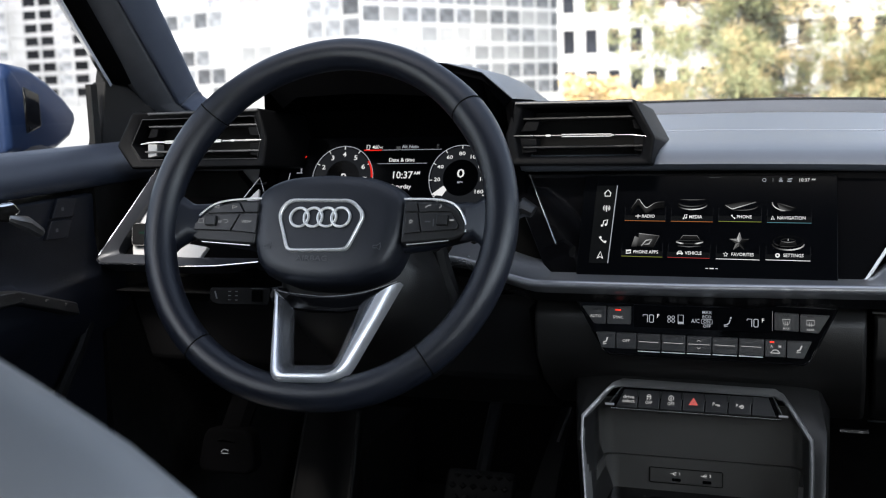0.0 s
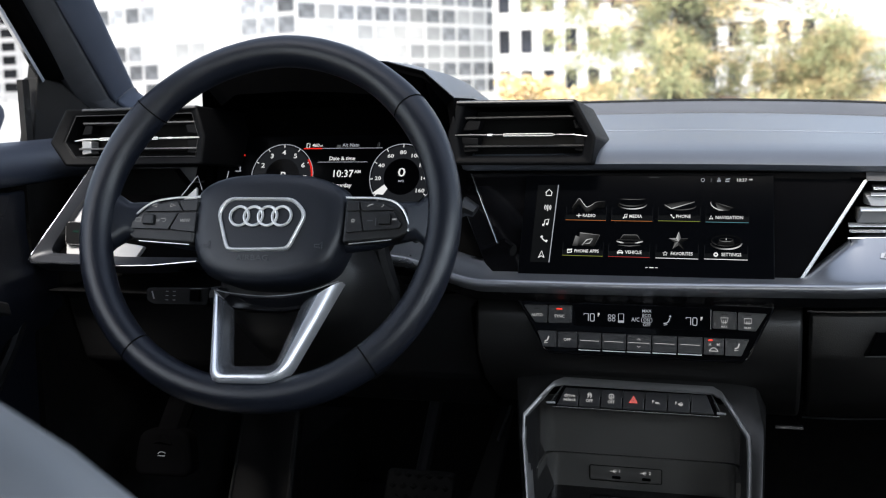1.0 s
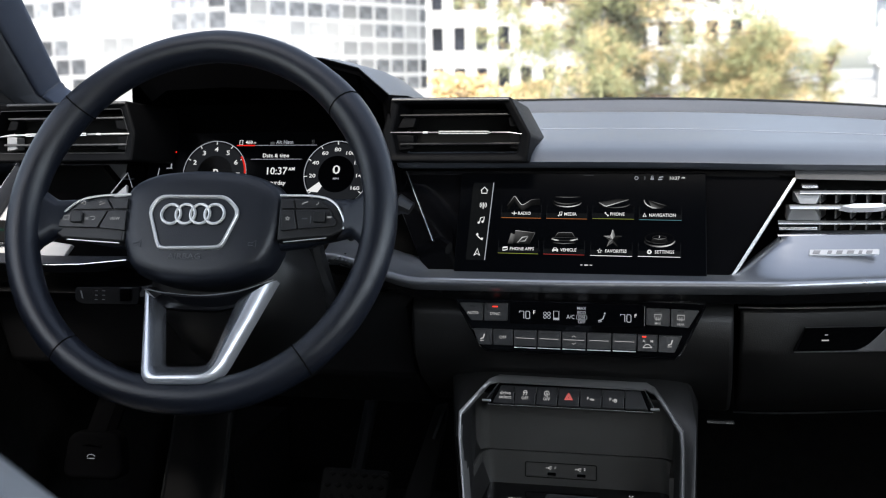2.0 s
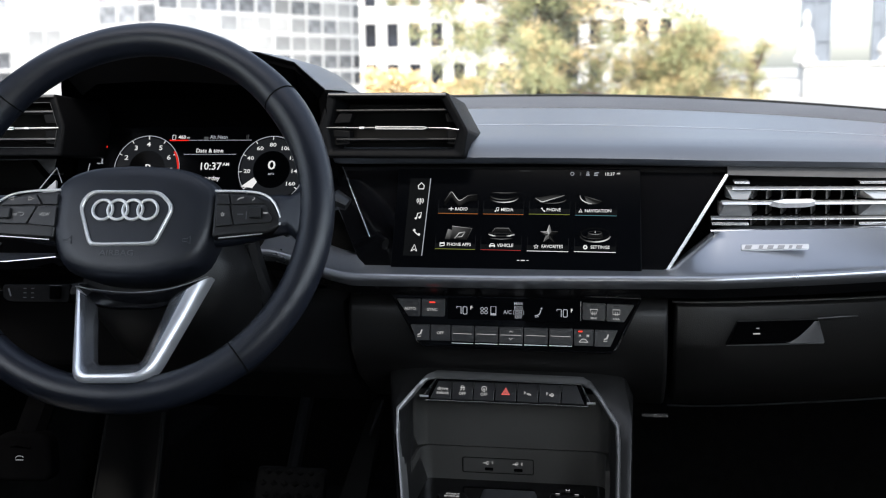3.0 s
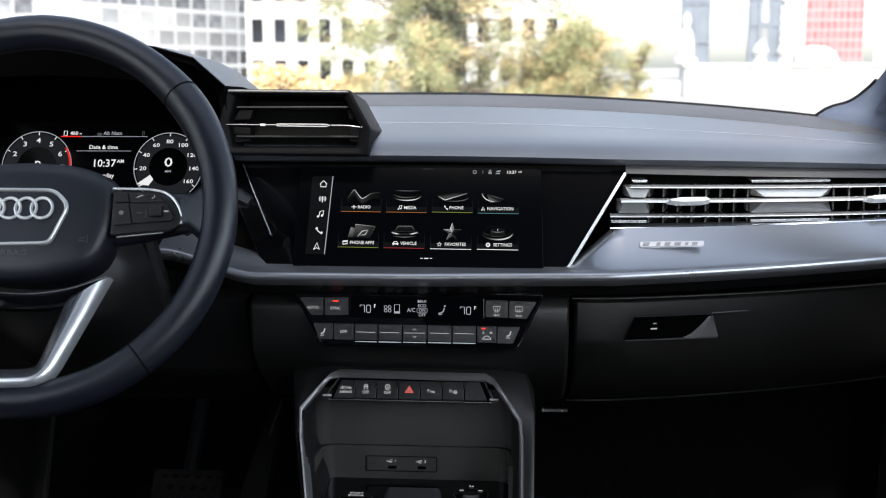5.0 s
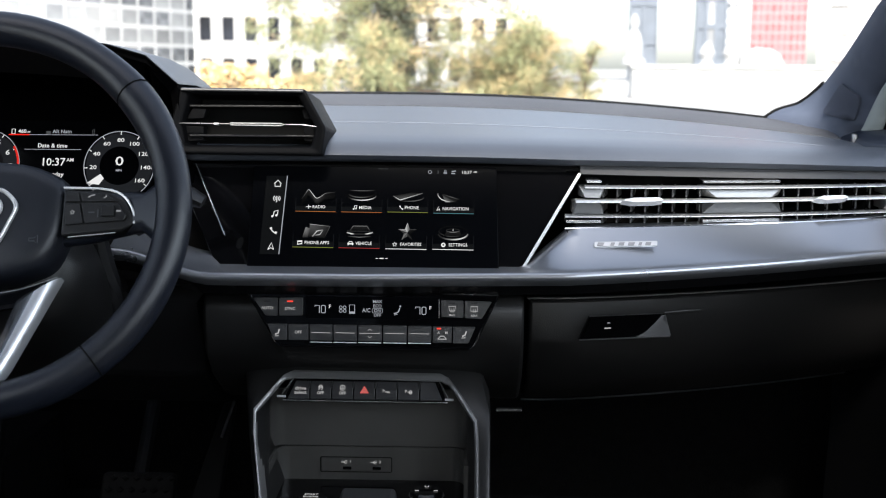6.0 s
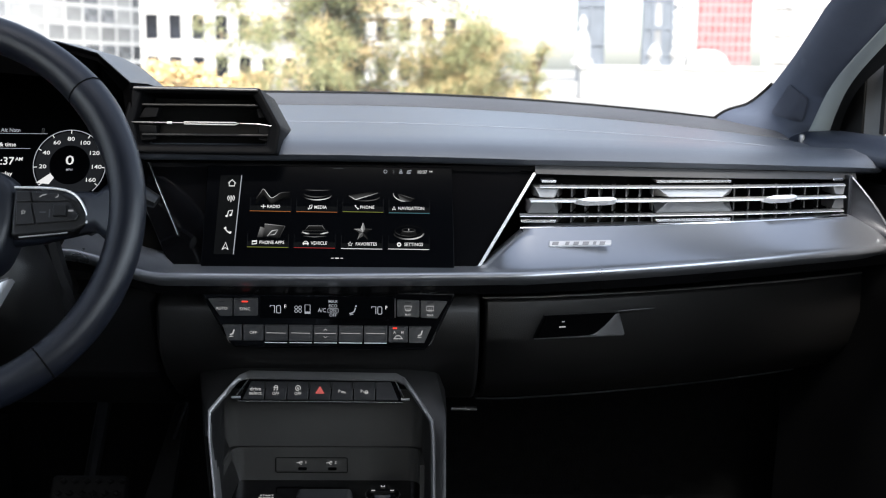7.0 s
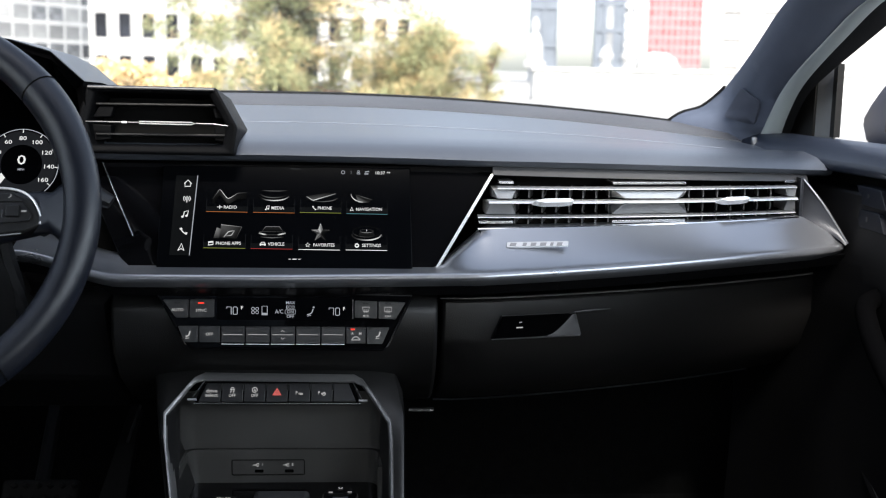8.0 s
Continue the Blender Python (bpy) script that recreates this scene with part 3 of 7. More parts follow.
def door(side):
    """side -1: the driver's door, 1: the passenger's."""
    left = side < 0
    a = thing("front_door_left" if left else "front_door_right", (side * 0.7, 0.5, 0.4),
              "dark grey driver's door with chrome handle, closed" if left else "dark grey passenger's door, closed", "door")
    st = ((1.32, 0.735), (1.08, 0.722), (0.85, 0.72), (0.4, 0.725), (-0.3, 0.73)) if left else ((1.44, 0.628), (1.3, 0.645), (1.13, 0.672), (0.9, 0.69), (0.4, 0.7), (-0.3, 0.7))
    z0 = 1.166 if left else 1.147
    rows, low = [], []
    for y, x in st:
        prof = [(0.03, 0.0), (0.0, 0.002), (-0.015, -0.002), (-0.03, -0.014), (-0.037, -0.03), (-0.036, -0.04), (-0.03, -0.046), (0.03, -0.05)]
        rows.append([(side * (x + d), y, z0 + h * (1.0 if left else 0.72)) for d, h in prof])
        prof = [(0.03, -0.052), (-0.028, -0.052), (-0.026, -0.1), (-0.03, -0.135), (-0.07, -0.15), (-0.075, -0.175), (-0.06, -0.2), (-0.026, -0.22), (-0.02, -0.4), (-0.03, -0.7), (0.03, -0.72)]
        calm = min(1.0, max(0.0, (1.05 - y) / 0.35))
        low.append([(side * (x + (d if d > -0.04 else -0.028 + (d + 0.028) * calm)), y, z0 + h) for d, h in prof])
    part("sill", loft(rows), SILL, a, bevel=0.003)
    part("lower_panel", loft(low), DOOR if left else DARK, a, bevel=0.003)
    # corner cover at the mirror
    if left:
        tri = [(-0.733, 1.075, 1.155), (-0.735, 1.22, 1.15), (-0.735, 1.2, 1.2), (-0.731, 1.14, 1.235), (-0.73, 1.09, 1.243)]
    else:
        tri = [(0.656, 1.336, 1.135), (0.656, 1.45, 1.135), (0.656, 1.425, 1.19), (0.657, 1.36, 1.228), (0.6575, 1.336, 1.233)]
        # passenger's cover split black and grey to paint its dark-to-silver reflection
        part("cover_front", loft([[Vector(p) for p in tri], [Vector(p) + Vector((0.006, 0, 0)) for p in tri]]), RUBBER, a, "front half of the corner cover, painted dark beside the sheen", bevel=0.001)
        tri = [(0.66, 1.277, 1.135), (0.6585, 1.3355, 1.135), (0.6585, 1.3355, 1.233), (0.66, 1.29, 1.242)]
    bm = loft([[Vector(p) for p in tri], [Vector(p) + Vector((side * (0.02 if left else 0.004), 0, 0)) for p in tri]])
    part("corner_cover", bm, RUBBER if left else COVER, a, bevel=0.002)
    if left:
        tri = [(-0.745, 1.08, 1.15), (-0.745, 1.30, 1.145), (-0.745, 1.25, 1.185), (-0.742, 1.197, 1.212), (-0.738, 1.15, 1.246), (-0.73, 1.095, 1.262)]
        part("corner_seal", loft([[Vector(p) for p in tri], [Vector(p) + Vector((-0.015, 0, 0)) for p in tri]]), RUBBER, a, bevel=0.002)
    y0, xx = (1.068, -0.735) if left else (1.274, 0.66)
    part("window_guide", box(xx - 0.004, xx + 0.004, y0 - 0.006, y0 + 0.006, 1.15, 1.24), RUBBER, a, "thin black upright window bar")
    if left:
        # lock keys, one above the other
        for k, (v0, v1) in enumerate(((-0.0015, 0.02), (-0.024, -0.0035))):
            sh = v0 * 0.55
            pts = [(0.935 + sh, 1.094 + v0), (0.97 + sh, 1.094 + v0 - 0.002), (0.97 + v1 * 0.55, 1.094 + v1 - 0.002), (0.935 + v1 * 0.55, 1.094 + v1)]
            b2 = bmesh.new()
            lo = [b2.verts.new((-0.7, p[0] - 0.012, p[1])) for p in pts]
            hi = [b2.verts.new((-0.689, p[0] - 0.012, p[1])) for p in pts]
            for i in range(4):
                b2.faces.new((lo[i], lo[(i + 1) % 4], hi[(i + 1) % 4], hi[i]))
            b2.faces.new(hi)
            key = part("lock_key", b2, DOOR, a, bevel=0.001)
            part("lock_symbol", box(-0.6892, -0.6886, 0.939 + sh, 0.943 + sh, 1.101 + v0, 1.105 + v0), EMBOSS, key)
        # pull handle: a chrome wing and its lever
        pts = [(0.80, 1.122), (0.846, 1.122), (0.858, 1.111), (0.838, 1.101), (0.80, 1.106)]
        b2 = loft([[(-0.70, *p) for p in pts], [(-0.672, y, z) for y, z in [(p[0], p[1] - 0.002) for p in pts]]])
        h = part("door_handle", b2, CHROME, a, "faceted chrome door handle", bevel=0.003)
        part("lever", tube([(-0.675, 0.838, 1.104), (-0.672, 0.86, 1.096), (-0.675, 0.884, 1.083)], [0.004, 0.008, 0.006], 8), GREYBAR, h)
        b2 = loft([[(-0.69, y, z), (-0.655, y, z + 0.002), (-0.652, y, z - 0.012), (-0.69, y, z - 0.016)] for y, z in ((0.72, 1.034), (0.82, 1.03), (0.91, 1.0))])
        k = part("memory_switch", b2, BLACK, a, bevel=0.002)
        for y, z in ((0.825, 1.021), (0.86, 1.013), (0.89, 1.003)):
            part("switch_symbol", box(-0.6545, -0.6525, y - 0.002, y + 0.002, z, z + 0.002), KEY, k)
        part("pocket_edge", tube([(-0.69, 0.97, 0.965), (-0.685, 0.945, 0.94), (-0.68, 0.9, 0.9), (-0.68, 0.86, 0.84)], 0.007, 8), DARK, a)
    else:
        for v in (0.0, -0.026):
            b2 = loft([[(0.66, y, z + v) for y, z in ((1.16, 1.103), (1.1, 1.103), (1.085, 1.082), (1.145, 1.082))],
                       [(0.642, y, z + v) for y, z in ((1.16, 1.103), (1.1, 1.103), (1.085, 1.082), (1.145, 1.082))]])
            k = part("lock_key", b2, DOOR, a, bevel=0.001)
            part("lock_symbol", box(0.6412, 0.6418, 1.125, 1.129, 1.091 + v, 1.096 + v), KEY, k)
        part("pull_grip", tube(spline([(0.65, 1.1, 0.985), (0.622, 1.07, 0.98), (0.61, 1.03, 0.962), (0.606, 0.99, 0.94), (0.61, 0.94, 0.905)]), 0.011, 14), MATT, a)
        part("pocket_edge", tube([(0.665, 1.2, 0.86), (0.66, 1.15, 0.80), (0.66, 1.05, 0.74)], 0.008, 8), DARK, a)
    return a


def wing_mirror(side):
    left = side < 0
    x0, yr = (-0.918, 1.12) if left else (0.772, 1.30)
    zs = 0.0 if left else -0.034
    a = thing("wing_mirror", (x0 + side * 0.1, yr + 0.08, 1.15 + zs), "blue painted door mirror outside the side window", "mirror", "door mirrors")
    # side profile from the glass forward to the rounded nose
    prof = [(0.0, 0.153), (0.0, 0.262), (0.012, 0.276), (0.05, 0.27), (0.09, 0.25), (0.125, 0.225), (0.148, 0.203), (0.15, 0.19), (0.135, 0.168), (0.1, 0.152), (0.04, 0.146)]
    rows = []
    for d, k in ((-0.004, 0.86), (0.004, 0.96), (0.02, 1.0), (0.12, 1.08), (0.19, 1.0), (0.225, 0.8), (0.235, 0.5)):
        rows.append([(x0 + side * d, yr + 0.07 + (y - 0.07) * (k if y > 0.03 else min(1.0, k + 0.05)), 1.0 + zs + 0.205 + (z - 0.205) * k) for y, z in prof])
    h = part("housing", loft(rows), PAINT, a, bevel=0.006, segments=3, angle=60)
    m = Matrix.Translation((x0 + side * 0.115, yr - 0.002, 1.21 + zs)) @ Matrix.Rotation(radians(90), 4, "X")
    part("mirror_pane", prism(rounded([(-0.1, -0.05), (0.1, -0.05), (0.1, 0.052), (-0.1, 0.058)], 0.02), -0.004, 0.004), MIRROR, a, "silvered mirror glass", m=m)
    part("side_lamp", loft([[(x0 - side * d, yr + y, 1.0 + zs + z) for y, z in ((0.035, 0.178), (0.066, 0.186), (0.066, 0.232), (0.035, 0.243))] for d in (-0.002, 0.0065)]), GLOSS, h, "dark side lamp", bevel=0.003)
    foot = [(x0 + side * 0.05, yr + 0.06, 1.155 + zs), (x0 - side * 0.02, yr + 0.05, 1.145 + zs), (side * 0.69, yr + 0.0, 1.14 + zs)]
    part("foot", tube(foot, [0.04, 0.03, 0.026], 10, flat=0.45), BLACK, a, "black mirror foot")
    return a


# ---- dashboard ----
def dash_body():
    d = thing("dashboard", (0.0, 1.3, 0.95), "dark grey dashboard with soft upper pad and satin trim", "dashboard")
    rows = []
    xs = [-0.186 + 0.821 * i / 44 for i in range(45)]
    for x in xs:
        f = sweep_y(x)
        drop = 0.034 * max(0.0, x / 0.63) ** 2 * 0.55 + 0.006 * max(0, x)
        k = max(0.0, (x - 0.56) / 0.075)
        yb = 1.435 - 0.16 * max(0, x) ** 2
        back = 0.0145 * (max(0.0, x) / 0.52) ** 2
        p = [(f + 0.05, 1.126), (f + 0.02, 1.1285), (f + 0.004, 1.1315), (f - 0.002, 1.137), (f + 0.004, 1.144), (f + 0.022, 1.150), (f + 0.06, 1.1545)]
        n = 9
        y0 = f + 0.06
        for i in range(1, n + 1):
            g = i / n
            p.append((y0 + (yb - y0) * g, 1.1545 - 0.009 * k * k + 0.019 * g - back * g ** 0.3))
        p.append((p[-1][0], 1.11))
        rows.append([(x, y, z - drop) for y, z in p])
    pad = part("top_pad", loft(rows), PAD, d, "soft dark grey pad with a stitched seam", angle=50)
    rows = [[(x, y, z) for y, z in ((1.13, 1.11), (1.13, 1.145), (1.15, 1.155), (1.44, 1.1735), (1.44, 1.11))] for x in (-0.70, -0.62, -0.533)]
    part("top_pad", loft(rows), PAD, d, bevel=0.003)
    rows = [[(x, y, z) for y, z in ((1.3, 1.11), (1.3, 1.166), (1.44, 1.1735), (1.44, 1.11))] for x in (-0.533, -0.36, -0.187)]
    part("top_pad", loft(rows), PAD, d)
    # seam: fine slanted threads in two close rows
    bm = bmesh.new()
    x = -0.075
    while x < 0.603:
        f = sweep_y(x)
        drop = 0.034 * max(0.0, x / 0.63) ** 2 * 0.55 + 0.006 * max(0, x)
        yb = 1.435 - 0.16 * max(0, x) ** 2
        g = 0.36
        y = f + 0.06 + (yb - f - 0.06) * g
        k = max(0.0, (x - 0.56) / 0.075)
        z = 1.1545 - 0.009 * k * k + 0.019 * g - drop - 0.0145 * (max(0.0, x) / 0.52) ** 2 * g ** 0.3 + 0.0002
        for dy in (-0.003, 0.003):
            tube([(x, y + dy - 0.0016, z), (x + 0.0022, y + dy + 0.0016 + (sweep_y(x + 0.0022) - f) * (1 - g), z)], 0.00045, 4, bm=bm)
        x += 0.0042
    part("stitching", bm, STITCH, pad, "pale double thread")
    rows = []
    for x in [-0.62 + 1.2 * i / 40 for i in range(41)]:
        drop = 0.034 * max(0.0, x / 0.63) ** 2 * 0.55 + 0.006 * max(0, x)
        drop += 0.0145 * (max(0.0, x) / 0.52) ** 2
        ya = 1.437 - 0.16 * max(0, x) ** 2
        yb = 1.535 - 0.1 * x * x
        rows.append([(x, ya, 1.12 - drop), (x, ya, 1.1745 - drop), (x, ya + 0.02, 1.178 - drop), (x, yb - 0.01, 1.187 - drop), (x, yb, 1.186 - drop), (x, yb, 1.12 - drop)])
    part("cowl_strip", loft(rows), COWL, d, "matt grey strip along the windscreen", angle=50)
    rows = []
    for x in [-0.62 + 1.2 * i / 40 for i in range(41)]:
        drop = 0.034 * max(0.0, x / 0.63) ** 2 * 0.55 + 0.006 * max(0, x)
        drop += 0.0145 * (max(0.0, x) / 0.52) ** 2
        yb = 1.537 - 0.1 * x * x
        rows.append([(x, yb, 1.15 - drop), (x, yb, 1.189 - drop), (x, yb + 0.012, 1.190 - drop), (x, yb + 0.012, 1.15 - drop)])
    part("screen_seal", loft(rows), RUBBER, d, "thin black seal")
    # dark core behind the face
    rows = []
    for x in [-0.70 + 1.33 * i / 30 for i in range(31)]:
        f = sweep_y(x)
        top = 1.075 if -0.54 < x < -0.185 else 1.128
        rows.append([(x, f + 0.065, 0.99), (x, f + 0.065, top), (x, 1.45, top), (x, 1.45, 0.95), (x, f + 0.12, 0.95)])
    part("core", loft(rows), DEEP, d)

    # satin shelf that runs across under the displays and opens round the passenger's vent
    def shelf(x):
        f = sweep_y(x)
        if x < -0.15:
            k = min(1.0, (-0.15 - x) / 0.1)
            ez = 1.024 + 0.024 * (k * k * (3 - 2 * k)) - max(0, -0.3 - x) * 0.085
        else:
            ez = 1.024 + 0.008 * min(1.0, max(0, x) / 0.5)
        k = min(1.0, max(0.0, (x - 0.158) / 0.048))
        bz, by = 1.0278 + 0.0392 * k - 0.003 * max(0, x - 0.2) / 0.4, f - 0.032 + 0.012 * k
        if x < -0.15:
            bz = ez + 0.012
        return f - 0.062, ez, by, bz
    rows = []
    for x in [-0.25 + 0.885 * i / 88 for i in range(89)]:
        ey, ez, by, bz = shelf(x)
        k = max(0.0, (x - 0.585) / 0.05)
        ey += 0.014 * k * k
        by, bz = by + (ey + 0.008 - by) * min(1.0, k), bz + (ez + 0.004 - bz) * min(1.0, k)
        face = [(x, ey + 0.005 + (by - ey - 0.005) * u, ez + 0.0022 + (bz - ez - 0.0022) * u ** 1.35) for u in (1.0, 0.85, 0.7, 0.55, 0.4, 0.28, 0.16, 0.07)]
        nose = [(x, ey + 0.0045 - 0.0045 * math.sin(q), ez - 0.0022 + 0.0045 * math.cos(q)) for q in (0.0, 0.4, 0.8, 1.2, 1.6, 2.0, 2.5)]
        rows.append([(x, by + 0.03, bz)] + face + nose + [(x, ey + 0.028, ez - 0.02), (x, ey + 0.06, ez - 0.022)])
    part("trim_shelf", loft(rows), TRIM, d, "satin grey trim shelf", angle=50)
    rows = []
    for x in [-0.25 + 0.91 * i / 54 for i in range(55)]:
        ey, ez, by, bz = shelf(x)
        rows.append([(x, ey + 0.013, ez - 0.0105), (x, ey + 0.027, ez - 0.0245), (x, ey + 0.09, ez - 0.024), (x, ey + 0.09, ez - 0.008)])
    part("shelf_underside", loft(rows), VENT, d, "gloss black underside", angle=40)
    # end flank by the passenger's door
    edge = spline([(0.591, 1.192, 1.107), (0.612, 1.18, 1.079), (0.626, 1.168, 1.054), (0.635, 1.157, 1.035)], 5)
    crease = spline([(0.588, 1.19, 1.06), (0.602, 1.177, 1.053), (0.62, 1.163, 1.043), (0.633, 1.157, 1.033)], 5)
    rows = [[q, q.lerp(p, 0.35) + Vector((0, 0.006 * (1 - g), 0)), q.lerp(p, 0.8) + Vector((0, 0.004 * (1 - g), 0)), p, p + Vector((0.003, 0.003, 0)), p + Vector((0.006, 0.06, -0.002)), q + Vector((0, 0.06, 0))]
            for p, q, g in ((Vector(e), Vector(c), i / 15) for i, (e, c) in enumerate(zip(edge, crease)))]
    part("end_flank", loft(rows), DARKTRIM, d, angle=40)
    part("flank_edge", tube(edge, 0.0011, 8), TRIM, d)
    # grey strip between the vent and the pad
    rows = []
    for x in [0.214 + 0.386 * i / 24 for i in range(25)]:
        f = sweep_y(x)
        z = 1.1195 - 0.016 * (x - 0.2) / 0.38
        rows.append([(x, f + 0.004, z), (x, f + 0.012, z + 0.011), (x, f + 0.05, z + 0.012), (x, f + 0.05, z)])
    part("vent_brow", loft(rows), BROW, d)
    # gloss fascia behind the centre display
    s = panel(0.005, 1.046, 1.078, 22)
    part("gloss_fascia", prism([(-0.21, 0.053), (0.2155, 0.053), (0.1512, -0.056), (-0.158, -0.056)], -0.02, -0.002), GLOSS, d, "gloss black fascia", m=s, bevel=0.001)
    part("light_line", prism([(0.207, 0.0438), (0.2105, 0.0438), (0.1525, -0.0555), (0.149, -0.0555)], -0.004, 0.004), BRIGHT, d, "slim bright line", m=s, bevel=0.0006)
    part("light_line", prism([(-0.1862, 0.052), (-0.1848, 0.052), (-0.1503, -0.024), (-0.1517, -0.024)], -0.004, 0.0015), SILVER, d, "slim bright line", m=s, bevel=0.0006)
    # driver's side: gloss panel in a slanted satin frame
    s = panel(-0.575, 1.02, 1.0755, 25, 0)
    ends = [((-0.05, 0.066), (-0.046, 0.053)), ((-0.0558, 0.0545), (-0.0512, 0.0446)), ((-0.0782, 0.0123), (-0.069, 0.0125)), ((-0.1008, -0.0282), (-0.086, -0.0225)), ((-0.109, -0.0435), (-0.0895, -0.031)), ((-0.1112, -0.0495), (-0.0895, -0.0355)),
            ((-0.106, -0.0538), (-0.087, -0.0388)), ((-0.0436, -0.0538), (-0.0436, -0.0396)), ((0.0028, -0.0547), (0.0028, -0.0413)), ((0.049, -0.053), (0.0361, -0.0411)), ((0.1033, -0.0472), (0.0978, -0.0405))]
    rows = []
    for o, i in ends:
        o, i = Vector(o), Vector(i)
        n = o.lerp(i, 0.12)
        h = o.lerp(i, 0.55)
        rows.append([(o[0], o[1], -0.02), (o[0], o[1], 0.0115), (n[0], n[1], 0.0128), (h[0], h[1], 0.0095), (i[0], i[1], 0.003), (i[0], i[1], -0.03)])
    part("side_frame", loft(rows), DARKTRIM, d, "slanted satin frame, darkened for shade", m=s, angle=30)
    part("frame_edge", tube([s @ Vector((o[0], o[1], 0.0122)) for o, i in ends], 0.0009, 8), CHROME, d, "bright frame edge")
    part("side_gloss", prism([(-0.115, -0.045), (0.09, -0.045), (0.09, 0.052), (-0.06, 0.052)], -0.03, -0.02), MATT, d, m=s @ Matrix.Rotation(radians(-16), 4, "X"))
    # inlay coloured pale to carry the side window's reflection
    part("silver_inlay", prism([(-0.046, 0.052), (-0.084, 0.006), (-0.0745, -0.041), (0.0159, -0.041), (0.024, -0.0262), (-0.0031, -0.0225), (-0.02, 0.0)], -0.012, -0.005), INLAY, d, "pale silver inlay behind the light switch", m=s, bevel=0.001)
    part("frame_peak", tube([s @ Vector(p) for p in ((0.0645, 0.032, 0.0), (0.0809, 0.0559, 0.0), (0.0897, 0.0388, 0.0))], 0.0008, 6), GREYBAR, d)
    # pale patch put in for a reflection beside the peak
    part("peak_glint", prism([(0.0665, 0.028), (0.0805, 0.0429), (0.0825, 0.028)], -0.006, -0.002), INLAY, d, "small pale patch, a painted reflection", m=s)
    # lower covers
    rows = [[(x, 1.0 + 0.06 * (x > -0.3), 0.998), (x, 1.04, 0.985), (x, 1.07, 0.9), (x, 1.15, 0.845), (x, 1.25, 0.85), (x, 1.25, 0.99)] for x in (-0.68, -0.5, -0.3, -0.172)]
    part("knee_cover", loft(rows), DARK, d, bevel=0.006)
    rows = [[(x, 1.04, 1.003), (x, 1.024, 0.985), (x, 1.0225, 0.96), (x, 1.029, 0.935), (x, 1.054, 0.905), (x, 1.11, 0.868), (x, 1.13, 0.86), (x, 1.25, 0.86), (x, 1.25, 1.003)] for x in (-0.168, 0.0, 0.158)]
    part("centre_cover", loft(rows), LID, d, bevel=0.004, angle=50)
    return d


def glove_box():
    g = thing("glove_box", (0.4, 1.2, 0.85), "closed black glove box lid with recessed handle", "glove box")
    rows = []
    for x in [0.165 + 0.488 * i / 16 for i in range(17)]:
        f = sweep_y(x)
        rows.append([(x, f + 0.035, 0.988), (x, f + 0.0235, 0.9855), (x, f + 0.022, 0.975), (x, f + 0.022, 0.94), (x, f + 0.05, 0.892), (x, f + 0.10, 0.8555), (x, f + 0.14, 0.8465), (x, f + 0.3, 0.857), (x, f + 0.3, 0.988)])
    lid = part("lid", loft(rows), LID, g, bevel=0.004)
    rows = []
    for x in [0.163 + 0.47 * i / 16 for i in range(17)]:
        f = sweep_y(x)
        rows.append([(x, f + 0.026, 0.9875), (x, f + 0.0222, 0.9872), (x, f + 0.0224, 0.9858), (x, f + 0.026, 0.9855)])
    part("lid_edge", loft(rows), RAIL, lid)
    rows = []
    for x in [0.163 + 0.42 * i / 16 for i in range(17)]:
        f = sweep_y(x)
        rows.append([(x, f + 0.135, 0.8435), (x, f + 0.132, 0.8425), (x, f + 0.136, 0.841)])
    part("lower_edge", loft(rows), TRIM, lid)
    part("lamp_strip", box(0.135, 0.165, 1.19, 1.196, 0.826, 0.829), SILVER, lid)
    m = panel(0.266, sweep_y(0.266) + 0.018, 0.955, 0, 13)
    part("recess", prism([(-0.049, -0.012), (0.052, -0.012), (0.046, 0.012), (-0.038, 0.012)], -0.004, 0.0), GLOSS, lid, m=m)
    h = part("handle", prism([(-0.046, -0.0105), (0.028, -0.0105), (0.046, 0.0115), (-0.037, 0.0115)], 0.0, 0.002), MATT, lid, m=m, bevel=0.001)
    # concave grip: a curved inner edge that rises to the outer corner
    rows = []
    for k in range(7):
        g = k / 6
        v = -0.0115 + 0.0225 * g
        u0, u1 = 0.014 + 0.028 * g ** 0.7, 0.0525 - 0.006 * g
        rows.append([(u0 + (u1 - u0) * q, v, 0.0022 + 0.0035 * q - 0.0022 * q * q * (1 + g)) for q in (0.0, 0.25, 0.5, 0.75, 1.0)] + [(u1, v, -0.002), (u0, v, -0.002)])
    part("scoop", loft(rows), BROW, lid, "grey grip scoop", m=m, angle=60)
    part("handle_edge", tube([(-0.049, -0.0125, 0.001), (0.0, -0.0127, 0.001), (0.052, -0.0125, 0.001)], [0.0005, 0.0008, 0.0012], 6), GREYBAR, lid, m=m)
    part("handle_edge", tube([(-0.038, 0.0125, 0.0005), (0.046, 0.0125, 0.0005)], 0.0006, 6), BARDARK, lid, m=m)
    part("crease", tube([(0.046, 0.0128, -0.001), (0.066, 0.0138, -0.001), (0.088, 0.0142, -0.002)], [0.0012, 0.0016, 0.0006], 8), BLACK, lid, m=m)
    # printed lock marks given a glow though no lamp lights them
    part("lock_mark", box(-0.022, -0.015, -0.0012, 0.0, 0.002, 0.0028), PRINT, h, m=m)
    part("lock_mark", box(-0.019, -0.016, 0.0045, 0.0055, 0.002, 0.0028), PRINT_DIM, h, m=m)


